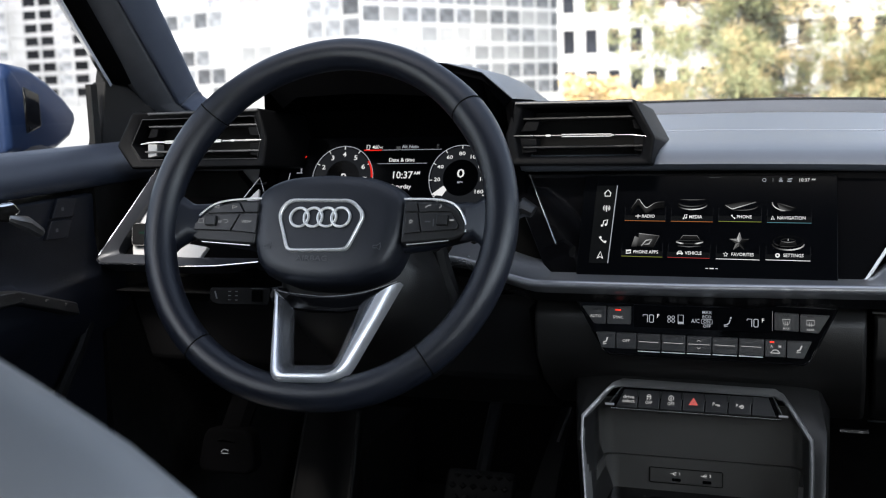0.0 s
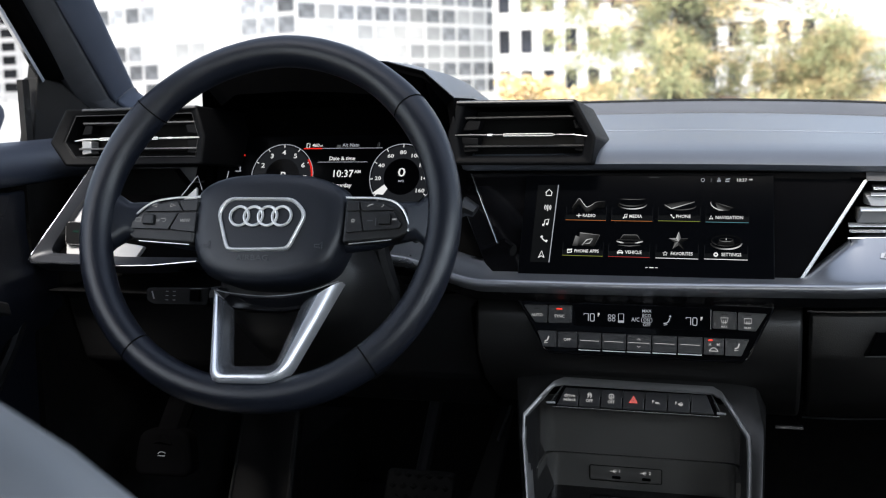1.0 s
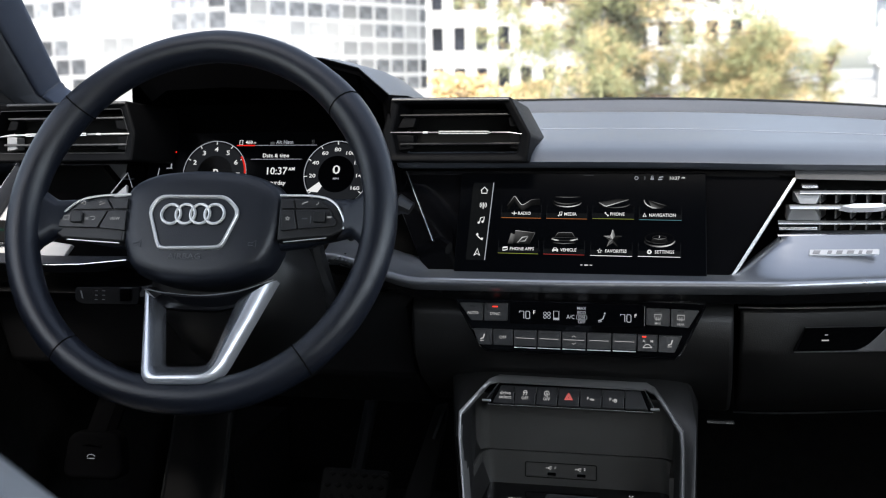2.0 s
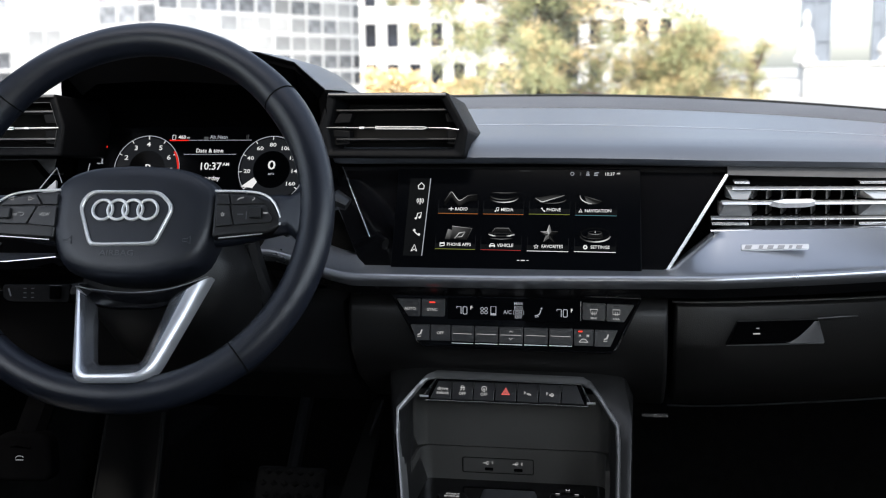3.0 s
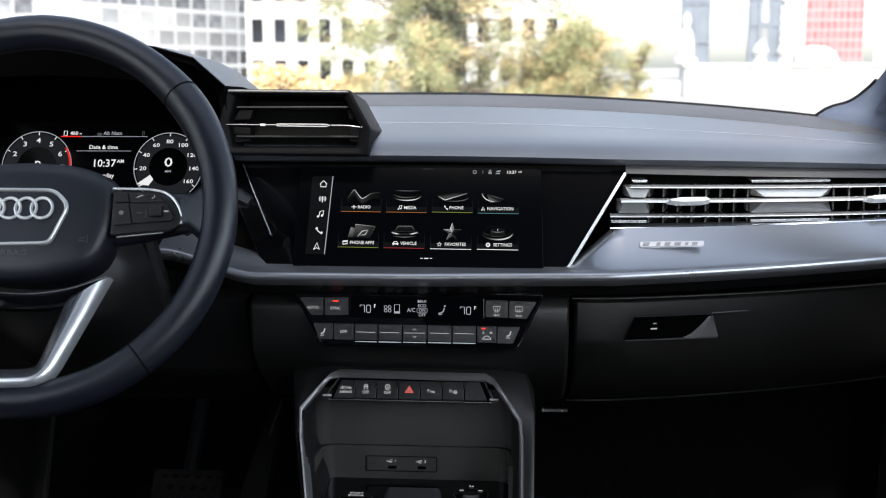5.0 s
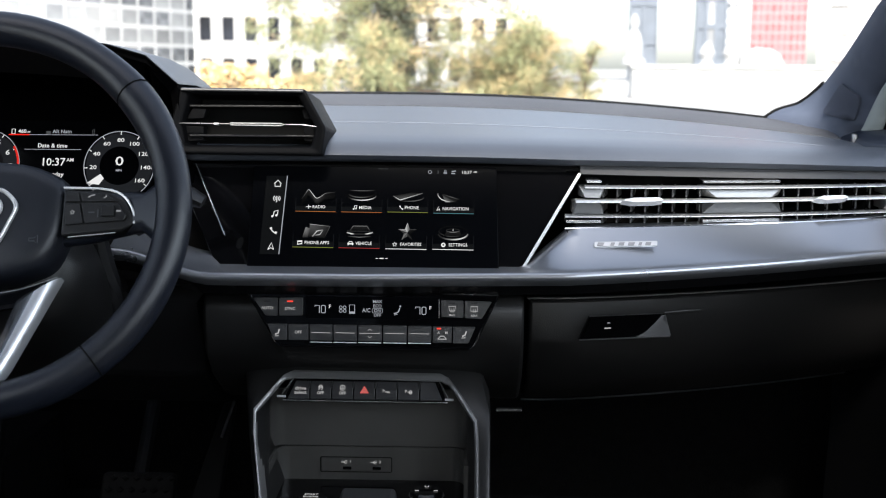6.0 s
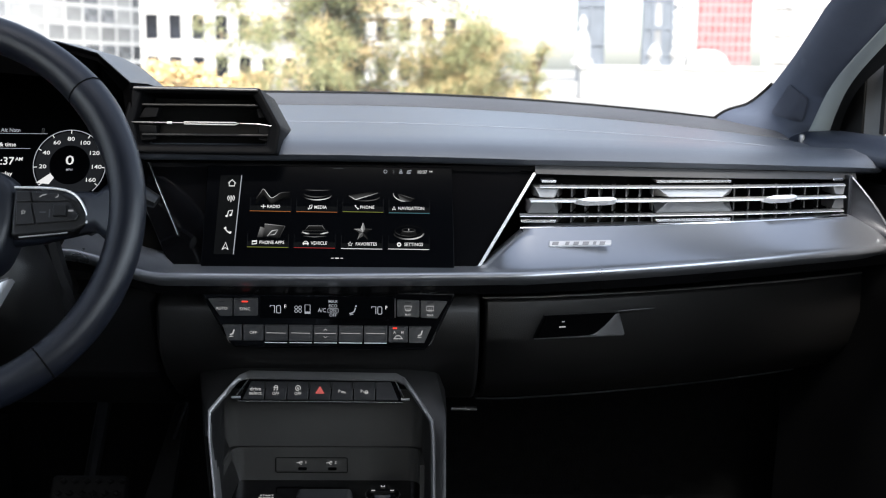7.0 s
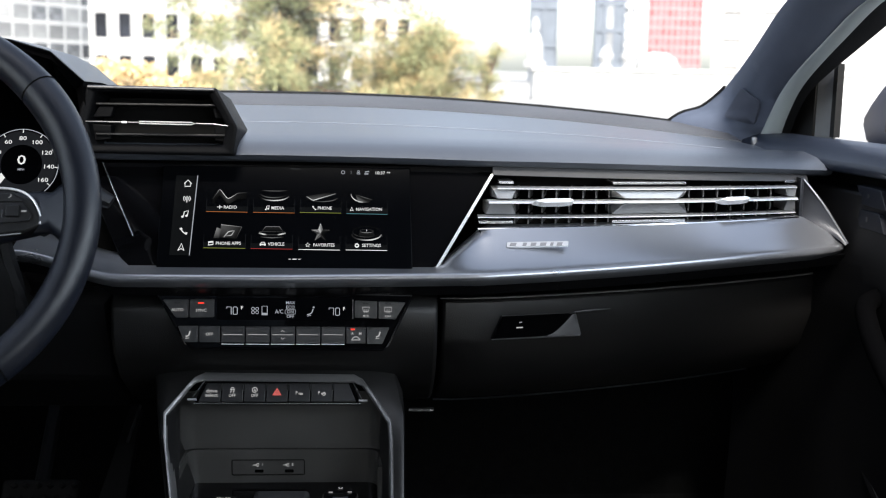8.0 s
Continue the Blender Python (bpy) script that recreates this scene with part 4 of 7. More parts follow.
def visor_vent(mirror):
    """The vents beside the instruments: a six-sided hood with slats and a bright middle bar."""
    m = panel(-0.108, 1.03, 1.1705, 6) if not mirror else panel(-0.575, 1.03, 1.172, 6)
    sx = -1 if mirror else 1
    w = 0.0 if not mirror else 0.012
    a = thing("air_vent", m.translation + Vector((0, 0.06, -0.035)), "hexagonal black air vent with slats and slim chrome bar", "air vent", "visor vents beside the instruments")

    def pts(seq):
        q = [(sx * (u + (w if u > 0 else -w)), v) for u, v in seq]
        return q[::-1] if mirror else q
    out = pts([(-0.084, -0.032), (0.063, -0.033), (0.067, -0.005), (0.046, 0.033), (-0.078, 0.034), (-0.088, 0.0)])
    inn = pts([(-0.074, -0.0235), (0.052, -0.0235), (0.056, -0.004), (0.0385, 0.0265), (-0.07, 0.0275), (-0.078, 0.0)])
    if mirror:
        out = pts([(-0.084, -0.032), (0.07, -0.033), (0.09, -0.006), (0.068, 0.033), (-0.078, 0.034), (-0.088, 0.0)])
        inn = pts([(-0.074, -0.0225), (0.057, -0.0225), (0.0705, -0.005), (0.055, 0.0245), (-0.07, 0.0255), (-0.078, 0.0)])
    deep = [(p[0] * 0.92, p[1] * 0.9) for p in inn]
    back = [(p[0] * 0.97, p[1] * 0.98) for p in out]
    n = len(out)
    bm = bmesh.new()
    v = [[bm.verts.new((p[0], p[1], z)) for p in o] for o, z in ((back, -0.12), (out, -0.004), ([(p[0] * 0.985, p[1] * 0.97) for p in out], 0.0), (inn, -0.004), (deep, -0.045))]
    for k in range(4):
        for i in range(n):
            bm.faces.new((v[k][i], v[k][(i + 1) % n], v[k + 1][(i + 1) % n], v[k + 1][i]))
    bm.faces.new(v[4])
    bm.faces.new(v[0][::-1])
    part("housing", bm, HOUSING, a, m=m, bevel=0.0025, segments=3)
    if mirror:
        part("rim_line", tube([(p[0], p[1], -0.004) for p in inn], 0.0006, 6, closed=True), BLACK, a, "thin satin line", m=m)
    part("throat", prism([(p[0] * 0.98, p[1] * 0.98) for p in deep], -0.0449, -0.034), DEEP, a, m=m)
    # paler slats on the driver's vent: its stronger light put into colour
    for vv, dep in ((0.0165, -0.012), (-0.013, -0.012)):
        r = 0.052 if vv > 0 else 0.058
        e = pts([(-0.072, vv), (r, vv)])
        part("slat", loft([[(p[0], p[1] + dv, dep + dw) for dv, dw in ((-0.0011, 0.0), (0.0011, 0.0), (0.002, -0.03), (-0.002, -0.03))] for p in e]), BROW if mirror else BLACK, a, m=m, bevel=0.0006)
    # a brow along the upper edge, its grey the bevel's painted sky light
    e = pts([(-0.077, 0.0315), (0.0445, 0.0305)])
    part("brow", loft([[(p[0], p[1] + dv, dw) for dv, dw in ((-0.0016, 0.0), (-0.0004, 0.0014), (0.0016, 0.0008), (0.0022, -0.004))] for p in e]), BROW, a, m=m, bevel=0.0006)
    # the bar in the middle: two ends, a printed stretch and the slider
    for u0, v0, u1, v1, r0, r1 in ((-0.08, -0.0016, -0.0585, -0.0018, 0.0008, 0.0013), (-0.058, -0.0018, -0.0285, -0.002, 0.001, 0.001), (0.0265, -0.0023, 0.0435, -0.0026, 0.001, 0.0011), (0.0438, -0.0026, 0.0575, -0.0042, 0.0012, 0.0006)):
        e = pts([(u0, v0), (u1, v1)])
        rr = [r1, r0] if mirror else [r0, r1]
        # bar's glint is coloured in: bright on the driver's vent, dark on the other
        bar = part("bright_bar", tube([(p[0], p[1], -0.004) for p in e], rr, 8), SLAT if mirror else BARDARK, a, "slim chrome bar", m=m)
    e = pts([(-0.045, -0.0019), (-0.04, -0.0019)])
    part("bar_print", tube([(p[0], p[1], -0.0036) for p in e], 0.0013, 6), BRIGHT, bar, m=m)
    e = pts([(-0.028, -0.001), (0.022, -0.0013), (0.026, -0.0023), (0.022, -0.0034), (-0.028, -0.003)])
    part("slider", tube([(p[0], p[1], -0.002) for p in e], 0.0007, 6, closed=True), SLAT, bar, "chrome slider tab", m=m)
    part("slider_field", loft([[(p[0], p[1], w) for p in e] for w in (-0.004, -0.0024)]), BARDARK, bar, m=m)
    # angled cheeks inside, and upright blades
    for s0, s1 in ((-0.076, -0.058), (0.056, 0.043)):
        # driver's outer lower cheek is paler, its light put into the colour
        pale = BLOCK if mirror and s0 > 0 else HOUSING
        q = pts([(s0, -0.02), (s1, -0.018), (s1, -0.004), (s0, -0.003)])
        part("cheek", loft([[(p[0], p[1], -0.015) for p in q], [(p[0], p[1], -0.03) for p in q]]), pale, a, m=m, bevel=0.001)
        q = pts([(s0, 0.003), (s1, 0.004), (s1 * 0.95, 0.014), (s0 * 0.9, 0.016)])
        part("cheek", loft([[(p[0], p[1], -0.015) for p in q], [(p[0], p[1], -0.03) for p in q]]), HOUSING, a, m=m, bevel=0.001)
    for i in range(7):
        u = -0.05 + i * 0.016
        q = pts([(u, -0.02), (u, 0.02)])
        part("blade", loft([[(p[0] - 0.0006, p[1], z) for p in q] + [(p[0] + 0.0006, p[1], z) for p in q[::-1]] for z in (-0.036, -0.044)]), DEEP, a, m=m)
    return a


def passenger_vent():
    a = thing("air_vent", (0.39, 1.15, 1.06), "wide silver slatted air vent ahead of the passenger", "air vent")

    def line(x0, x1, off, z0, z1, n=18):
        out = []
        for i in range(n + 1):
            x = x0 + (x1 - x0) * i / n
            g = (x - 0.2) / 0.38
            out.append((x, sweep_y(x) + off, z0 + (z1 - z0) * g))
        return out

    def strip(x0, x1, depth0, depth1, h, z0, z1):
        rows = []
        for (x, y, z) in line(x0, x1, 0, z0, z1):
            rows.append([(x, y + depth0 - 0.0026, z - h), (x, y + depth0, z + h), (x, y + depth1, z + h), (x, y + depth1, z - h)])
        return loft(rows)
    rows = []
    for (x, y, z) in line(0.2, 0.585, 0, 1.0905, 1.083):
        rows.append([(x, y + 0.008, z + 0.031), (x, y + 0.045, z + 0.028), (x, y + 0.045, z - 0.026), (x, y - 0.02, z - 0.028)] + [(x, y - 0.018, z - 0.03), (x, y + 0.055, z - 0.03), (x, y + 0.055, z + 0.032)])
    part("cavity", loft(rows), DEEP, a, "black vent cavity")
    for k, (z0, z1, x0) in enumerate(((1.1075, 1.0985, 0.2175), (1.0935, 1.0855, 0.208), (1.078, 1.0695, 0.198))):
        s = part("slat", strip(x0, 0.578, -0.013 if k == 1 else -0.007, 0.002, 0.001, z0, z1), SLAT if k == 1 else BLOCK, a, bevel=0.0005)
        part("slat_edge", tube(line(x0, 0.578, -0.0155 if k == 1 else -0.0095, z0 - 0.001, z1 - 0.001), 0.0005, 6), BRIGHT, s, "bright slat edge")
    part("lower_rim", tube(line(0.197, 0.578, -0.019, 1.0665, 1.064), 0.0012, 6), CHROME, a, "bright lower rim")
    # solid blocks between the openings, with faceted cheeks
    def facet(x0, x1, inset, wide, narrow):
        """A block whose face narrows towards the middle bar, with sloping cheeks."""
        g0, g1 = (x0 - 0.2) / 0.38 * 0.0085, (x1 - 0.2) / 0.38 * 0.0085
        f0, f1 = sweep_y(x0), sweep_y(x1)
        e0, e1 = sweep_y(x0 + inset), sweep_y(x1 - inset)
        bm = bmesh.new()
        v = [bm.verts.new(p) for p in ((x0, f0 - 0.004, wide - g0), (x1, f1 - 0.004, wide - g1), (x1 - inset, e1 - 0.008, narrow - g1), (x0 + inset, e0 - 0.008, narrow - g0),
                                       (x0, f0 + 0.012, narrow - g0), (x1, f1 + 0.012, narrow - g1), (x0, f0 + 0.03, wide - g0), (x1, f1 + 0.03, wide - g1), (x0, f0 + 0.03, narrow - g0), (x1, f1 + 0.03, narrow - g1))]
        for q in ((0, 1, 2, 3), (0, 3, 4), (1, 5, 2), (0, 4, 8, 6), (1, 7, 9, 5), (0, 6, 7, 1), (4, 3, 2, 5), (4, 5, 9, 8), (6, 8, 9, 7)):
            bm.faces.new([v[i] for i in q])
        bmesh.ops.recalc_face_normals(bm, faces=bm.faces)
        part("block", bm, BLOCK, a, bevel=0.0005)
    for x0, x1, inset in ((0.206, 0.238, 0.005), (0.344, 0.434, 0.014), (0.563, 0.58, 0.003)):
        lift = 0.007 if x0 < 0.21 else 0.0
        facet(x0 + lift, x1, inset, 1.1062, 1.0962)
        facet(x0, x1, inset, 1.0795, 1.0915)
        part("edge_strip", loft([[(x, sweep_y(x) - 0.004, z - (x - 0.2) / 0.38 * 0.0085) for z in (1.111, 1.1135)] + [(x, sweep_y(x) + 0.03, z - (x - 0.2) / 0.38 * 0.0085) for z in (1.1135, 1.111)] for x in (x0 + lift * 2, (x0 + x1) / 2, x1 - 0.003)]), SILVER, a, bevel=0.0004)
        part("edge_strip", loft([[(x, sweep_y(x) - 0.008, z - (x - 0.2) / 0.38 * 0.0085) for z in (1.0705, 1.0735)] + [(x, sweep_y(x) + 0.03, z - (x - 0.2) / 0.38 * 0.0085) for z in (1.0735, 1.0705)] for x in (x0 - lift, (x0 + x1) / 2, x1 - 0.003)]), SILVER, a, bevel=0.0004)
    for x0, x1 in ((0.238, 0.342), (0.438, 0.565)):
        for i in range(8):
            x = x0 + (x1 - x0) * i / 7
            f, g = sweep_y(x), (x - 0.2) / 0.38 * 0.0085
            for zt, zb in ((1.106, 1.0955), (1.0915, 1.0805), (1.0765, 1.069)):
                bm = loft([[(x - 0.0008, f + 0.004, z - g), (x + 0.0008, f + 0.004, z - g), (x + 0.0008 + 0.008, f + 0.036, z - g), (x - 0.0008 + 0.008, f + 0.036, z - g)] for z in (zb, zt)])
                part("vane", bm, VANE, a)
    for x in (0.277, 0.489):
        g = (x - 0.2) / 0.38 * 0.008
        f = sweep_y(x)
        t = math.degrees(math.atan2(sweep_y(x + 0.01) - sweep_y(x - 0.01), 0.02))
        m = panel(x, f - 0.0165, 1.0938 - g, 38, t)
        # tab coloured pale to carry the window's reflection
        part("tab", prism(rounded([(-0.025, -0.0002), (-0.013, -0.0030), (0.012, -0.0031), (0.0225, -0.0014), (0.019, 0.0022), (-0.012, 0.0027)], 0.002), -0.004, 0.004, shrink=0.0015), BRIGHT, a, "bright slider tab", m=m, bevel=0.001)
    rows = line(0.5835, 0.5885, -0.002, 1.119, 1.119, 3)
    part("end_cap", loft([[(x, y - 0.008, 1.062), (x, y - 0.006, 1.108), (x, y + 0.02, 1.108), (x, y + 0.02, 1.062)] for x, y, z in rows]), DARKTRIM, a, bevel=0.0015)
    # small raised badge plate on the shelf below: unreadable embossed letters
    x = 0.258
    m = panel(x, sweep_y(x) - 0.0365, 1.0515, 36, 6)
    b = part("badge_plate", prism(rounded([(-0.033, -0.0028), (0.031, -0.0018), (0.032, 0.0036), (-0.032, 0.003)], 0.001), -0.0015, 0.0015), PLATE, a, "small silver badge plate", m=m, bevel=0.0005)
    for u, w in ((-0.026, 0.008), (-0.014, 0.005), (-0.005, 0.007), (0.005, 0.008), (0.014, 0.004), (0.022, 0.007)):
        part("raised_bar", prism([(u - w * 0.4 - 0.0008, -0.0017), (u + w * 0.4 - 0.0008, -0.0017), (u + w * 0.4 + 0.0008, 0.0019), (u - w * 0.4 + 0.0008, 0.0019)], 0.0015, 0.0021), GREYBAR, b, m=m, bevel=0.0003)
    return a


def touchscreen():
    m = panel(0.005, 1.040, 1.078, 23.5)
    a = thing("touchscreen", (0.005, 1.06, 1.025), "black dashboard touchscreen showing a menu of eight tiles", "display")
    glass = part("screen_glass", prism(rounded([(-0.1255, -0.0555), (0.1265, -0.0555), (0.124, 0.0505), (-0.124, 0.0505)], 0.002), -0.006, 0.0), LCD, a, m=m, bevel=0.0006)
    bar = part("menu_bar", stroke([(-0.0892, 0.040), (-0.0937, -0.0425)], 0.0009), SOFTW, glass, m=m)
    part("bar_shade", prism([(-0.1105, 0.040), (-0.0897, 0.040), (-0.0942, -0.0425), (-0.1135, -0.0425)], 0.0001, 0.0003), FAINT, glass, m=m)
    # side bar symbols: house, aerial, note, handset, arrow
    w = 0.0009
    part("house_symbol", stroke([(-0.1022, 0.0315), (-0.0986, 0.0352), (-0.095, 0.0315), (-0.0958, 0.0315), (-0.0958, 0.0286), (-0.1014, 0.0286), (-0.1014, 0.0315)], w, closed=True), WHITE, bar, m=m)
    bm = stroke([(-0.0988, 0.0118), (-0.0988, 0.0185)], w)
    for s in (-1, 1):
        stroke([(-0.0988 + s * p[0], 0.0158 + p[1]) for p in arc(0, 0, 0.0018, -50, 50, 6)], 0.0007, bm=bm)
        stroke([(-0.0988 + s * p[0], 0.0158 + p[1]) for p in arc(0, 0, 0.0034, -50, 50, 6)], 0.0007, bm=bm)
    part("aerial_symbol", bm, WHITE, bar, m=m)
    bm = stroke([(-0.1015, -0.0028), (-0.1007, 0.0022), (-0.0968, 0.0032), (-0.0975, -0.0018)], w)
    for c in ((-0.1024, -0.003), (-0.0984, -0.002)):
        prism(arc(*c, 0.0012, 0, 330, 8), 0.0003, 0.0007, bm)
    part("note_symbol", bm, WHITE, bar, m=m)
    bm = stroke([(-0.1032, -0.0156), (-0.1018, -0.0182), (-0.0992, -0.0202), (-0.0978, -0.0207)], 0.0011)
    stroke([(-0.1036, -0.0148), (-0.1026, -0.0163)], 0.0024, bm=bm)
    stroke([(-0.0988, -0.0198), (-0.097, -0.0206)], 0.0024, bm=bm)
    part("handset_symbol", bm, WHITE, bar, m=m)
    part("arrow_symbol", stroke([(-0.1051, -0.0378), (-0.1019, -0.0305), (-0.0992, -0.0378), (-0.1021, -0.0358)], w, closed=True), WHITE, bar, m=m)
    # eight tiles
    tiles = [("RADIO", -0.0588, 0.0026, ORANGE, -0.0556), ("MEDIA", -0.0122, 0.0022, ORANGE, -0.0086), ("PHONE", 0.0343, 0.0025, OLIVE, 0.0384), ("NAVIGATION", 0.0808, 0.0017, TEAL, 0.0828),
             ("PHONE APPS", -0.0599, -0.0348, OLIVE, -0.0561), ("VEHICLE", -0.0134, -0.0352, MAROON, -0.009), ("FAVORITES", 0.0337, -0.0358, WHITE, 0.0382), ("SETTINGS", 0.0806, -0.0359, WHITE, 0.0856)]
    for words, u, v, colour, tu in tiles:
        t = part("tile", stroke([(u - 0.0206, v), (u + 0.0206, v - 0.0004)], 0.0006), colour, glass, m=m)
        for s in (-1, 1):
            part("tile_edge", stroke([(u + s * 0.0206, v), (u + s * 0.0204, v + 0.014)], 0.0003, 0.0003, 0.0002), DIAL, t, m=m)
        part("tile_foot", prism(rect(u, v + 0.003, 0.0408, 0.0054), 0.0001, 0.00025), FAINT, t, m=m)
        text("caption", words, tu, v + 0.0046, 0.0047, WHITE, t, m, wide=0.92)
        e = tu - 0.0014 * len(words) - 0.0034
        if words == "RADIO":
            bm = stroke([(e, v + 0.0028), (e, v + 0.0068)], 0.0007)
            stroke([(e - 0.0026, v + 0.0048), (e + 0.0026, v + 0.0048)], 0.0007, bm=bm)
        elif words == "PHONE APPS":
            bm = stroke([(e - 0.002, v + 0.0028), (e - 0.002, v + 0.0062), (e + 0.0024, v + 0.0066), (e + 0.0024, v + 0.0035)], 0.001, closed=True)
            stroke([(e - 0.0018, v + 0.0058), (e + 0.0022, v + 0.0061)], 0.0015, bm=bm)
        elif words == "FAVORITES":
            bm = stroke([(e + 0.0024 * (1 if i % 2 == 0 else 0.45) * math.sin(i * math.pi / 5), v + 0.0046 + 0.0024 * (1 if i % 2 == 0 else 0.45) * math.cos(i * math.pi / 5)) for i in range(10)], 0.0005, closed=True)
        elif words == "SETTINGS":
            bm = stroke(arc(e, v + 0.0046, 0.0016, 0, 340, 12), 0.0013, closed=True)
        elif words == "NAVIGATION":
            bm = stroke([(e - 0.0016, v + 0.0028), (e, v + 0.0068), (e + 0.0016, v + 0.0028), (e, v + 0.0037)], 0.0006, closed=True)
        elif words == "MEDIA":
            bm = stroke([(e - 0.0008, v + 0.0032), (e - 0.0004, v + 0.0066), (e + 0.002, v + 0.0071), (e + 0.0016, v + 0.0039)], 0.0006)
            for c in ((e - 0.0014, v + 0.0031), (e + 0.001, v + 0.0037)):
                prism(arc(*c, 0.0008, 0, 330, 8), 0.0003, 0.0007, bm)
        elif words == "VEHICLE":
            bm = stroke([(e - 0.0024, v + 0.0048), (e - 0.0013, v + 0.0065), (e + 0.0013, v + 0.0065), (e + 0.0024, v + 0.0048)], 0.0006)
            stroke([(e - 0.003, v + 0.0043), (e + 0.003, v + 0.0043)], 0.0014, bm=bm)
            for q in (-0.0022, 0.0022):
                stroke([(e + q, v + 0.004), (e + q, v + 0.0028)], 0.0011, bm=bm)
        else:
            bm = stroke([(e - 0.0014, v + 0.0062), (e - 0.0007, v + 0.0046), (e + 0.0014, v + 0.0031)], 0.0007)
            stroke([(e - 0.0017, v + 0.0066), (e - 0.0011, v + 0.0056)], 0.0014, bm=bm)
            stroke([(e + 0.0008, v + 0.0034), (e + 0.0018, v + 0.0029)], 0.0014, bm=bm)
        part("tile_symbol", bm, WHITE, t, m=m)
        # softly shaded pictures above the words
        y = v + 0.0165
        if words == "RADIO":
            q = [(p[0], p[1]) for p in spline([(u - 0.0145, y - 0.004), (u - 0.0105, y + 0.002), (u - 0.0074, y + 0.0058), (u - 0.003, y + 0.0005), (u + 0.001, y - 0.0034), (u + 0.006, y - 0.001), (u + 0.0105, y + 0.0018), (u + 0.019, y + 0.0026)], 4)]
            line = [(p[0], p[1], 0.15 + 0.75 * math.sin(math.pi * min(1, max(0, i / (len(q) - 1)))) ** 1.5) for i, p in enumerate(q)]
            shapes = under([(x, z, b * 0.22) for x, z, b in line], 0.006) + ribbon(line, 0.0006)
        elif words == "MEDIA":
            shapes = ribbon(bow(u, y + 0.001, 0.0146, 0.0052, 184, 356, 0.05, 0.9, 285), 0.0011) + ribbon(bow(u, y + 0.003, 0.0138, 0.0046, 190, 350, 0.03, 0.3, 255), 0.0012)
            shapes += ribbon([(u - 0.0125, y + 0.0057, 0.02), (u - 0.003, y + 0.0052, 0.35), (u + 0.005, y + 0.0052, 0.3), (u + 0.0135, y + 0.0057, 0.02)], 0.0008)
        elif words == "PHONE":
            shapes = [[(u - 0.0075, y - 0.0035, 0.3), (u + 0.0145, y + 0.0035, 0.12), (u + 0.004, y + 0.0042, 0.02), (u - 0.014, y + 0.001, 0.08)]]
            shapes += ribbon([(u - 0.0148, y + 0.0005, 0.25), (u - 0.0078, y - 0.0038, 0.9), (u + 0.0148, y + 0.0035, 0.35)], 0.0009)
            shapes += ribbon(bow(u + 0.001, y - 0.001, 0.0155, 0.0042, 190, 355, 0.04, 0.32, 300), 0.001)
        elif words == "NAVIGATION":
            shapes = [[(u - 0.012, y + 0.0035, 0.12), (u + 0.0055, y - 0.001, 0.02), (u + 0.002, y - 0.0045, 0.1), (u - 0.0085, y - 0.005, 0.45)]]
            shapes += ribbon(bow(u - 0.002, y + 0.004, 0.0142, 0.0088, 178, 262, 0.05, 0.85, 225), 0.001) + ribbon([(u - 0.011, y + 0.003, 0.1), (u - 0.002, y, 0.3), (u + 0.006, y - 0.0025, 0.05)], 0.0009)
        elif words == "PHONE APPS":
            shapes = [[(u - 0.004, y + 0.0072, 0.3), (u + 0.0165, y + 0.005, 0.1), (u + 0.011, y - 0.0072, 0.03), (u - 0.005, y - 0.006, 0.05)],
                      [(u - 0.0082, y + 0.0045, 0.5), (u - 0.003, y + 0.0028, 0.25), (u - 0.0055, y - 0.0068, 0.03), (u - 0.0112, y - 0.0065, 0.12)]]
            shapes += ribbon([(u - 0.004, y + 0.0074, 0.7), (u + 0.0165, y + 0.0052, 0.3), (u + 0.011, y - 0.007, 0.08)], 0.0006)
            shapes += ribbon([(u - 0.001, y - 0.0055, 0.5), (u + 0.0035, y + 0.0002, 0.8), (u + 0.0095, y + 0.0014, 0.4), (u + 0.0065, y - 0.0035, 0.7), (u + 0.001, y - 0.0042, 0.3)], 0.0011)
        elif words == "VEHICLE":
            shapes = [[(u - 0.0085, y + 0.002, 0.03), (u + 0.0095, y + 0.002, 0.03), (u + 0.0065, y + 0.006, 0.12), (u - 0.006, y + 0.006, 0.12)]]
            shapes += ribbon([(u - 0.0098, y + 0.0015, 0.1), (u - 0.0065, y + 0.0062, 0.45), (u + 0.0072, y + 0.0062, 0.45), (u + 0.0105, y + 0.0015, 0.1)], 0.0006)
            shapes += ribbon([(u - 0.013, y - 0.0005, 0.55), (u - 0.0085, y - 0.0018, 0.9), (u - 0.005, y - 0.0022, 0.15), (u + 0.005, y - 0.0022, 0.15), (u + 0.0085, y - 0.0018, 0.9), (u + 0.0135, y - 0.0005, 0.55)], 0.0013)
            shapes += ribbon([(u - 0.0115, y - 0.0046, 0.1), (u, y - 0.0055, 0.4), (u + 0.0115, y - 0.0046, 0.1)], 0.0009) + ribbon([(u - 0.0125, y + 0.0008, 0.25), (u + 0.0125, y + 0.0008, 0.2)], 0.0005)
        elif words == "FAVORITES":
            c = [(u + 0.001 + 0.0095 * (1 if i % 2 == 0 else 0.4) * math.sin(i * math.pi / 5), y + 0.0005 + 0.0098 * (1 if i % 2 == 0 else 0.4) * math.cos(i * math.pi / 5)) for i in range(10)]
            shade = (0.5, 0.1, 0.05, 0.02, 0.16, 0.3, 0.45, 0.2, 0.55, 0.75)
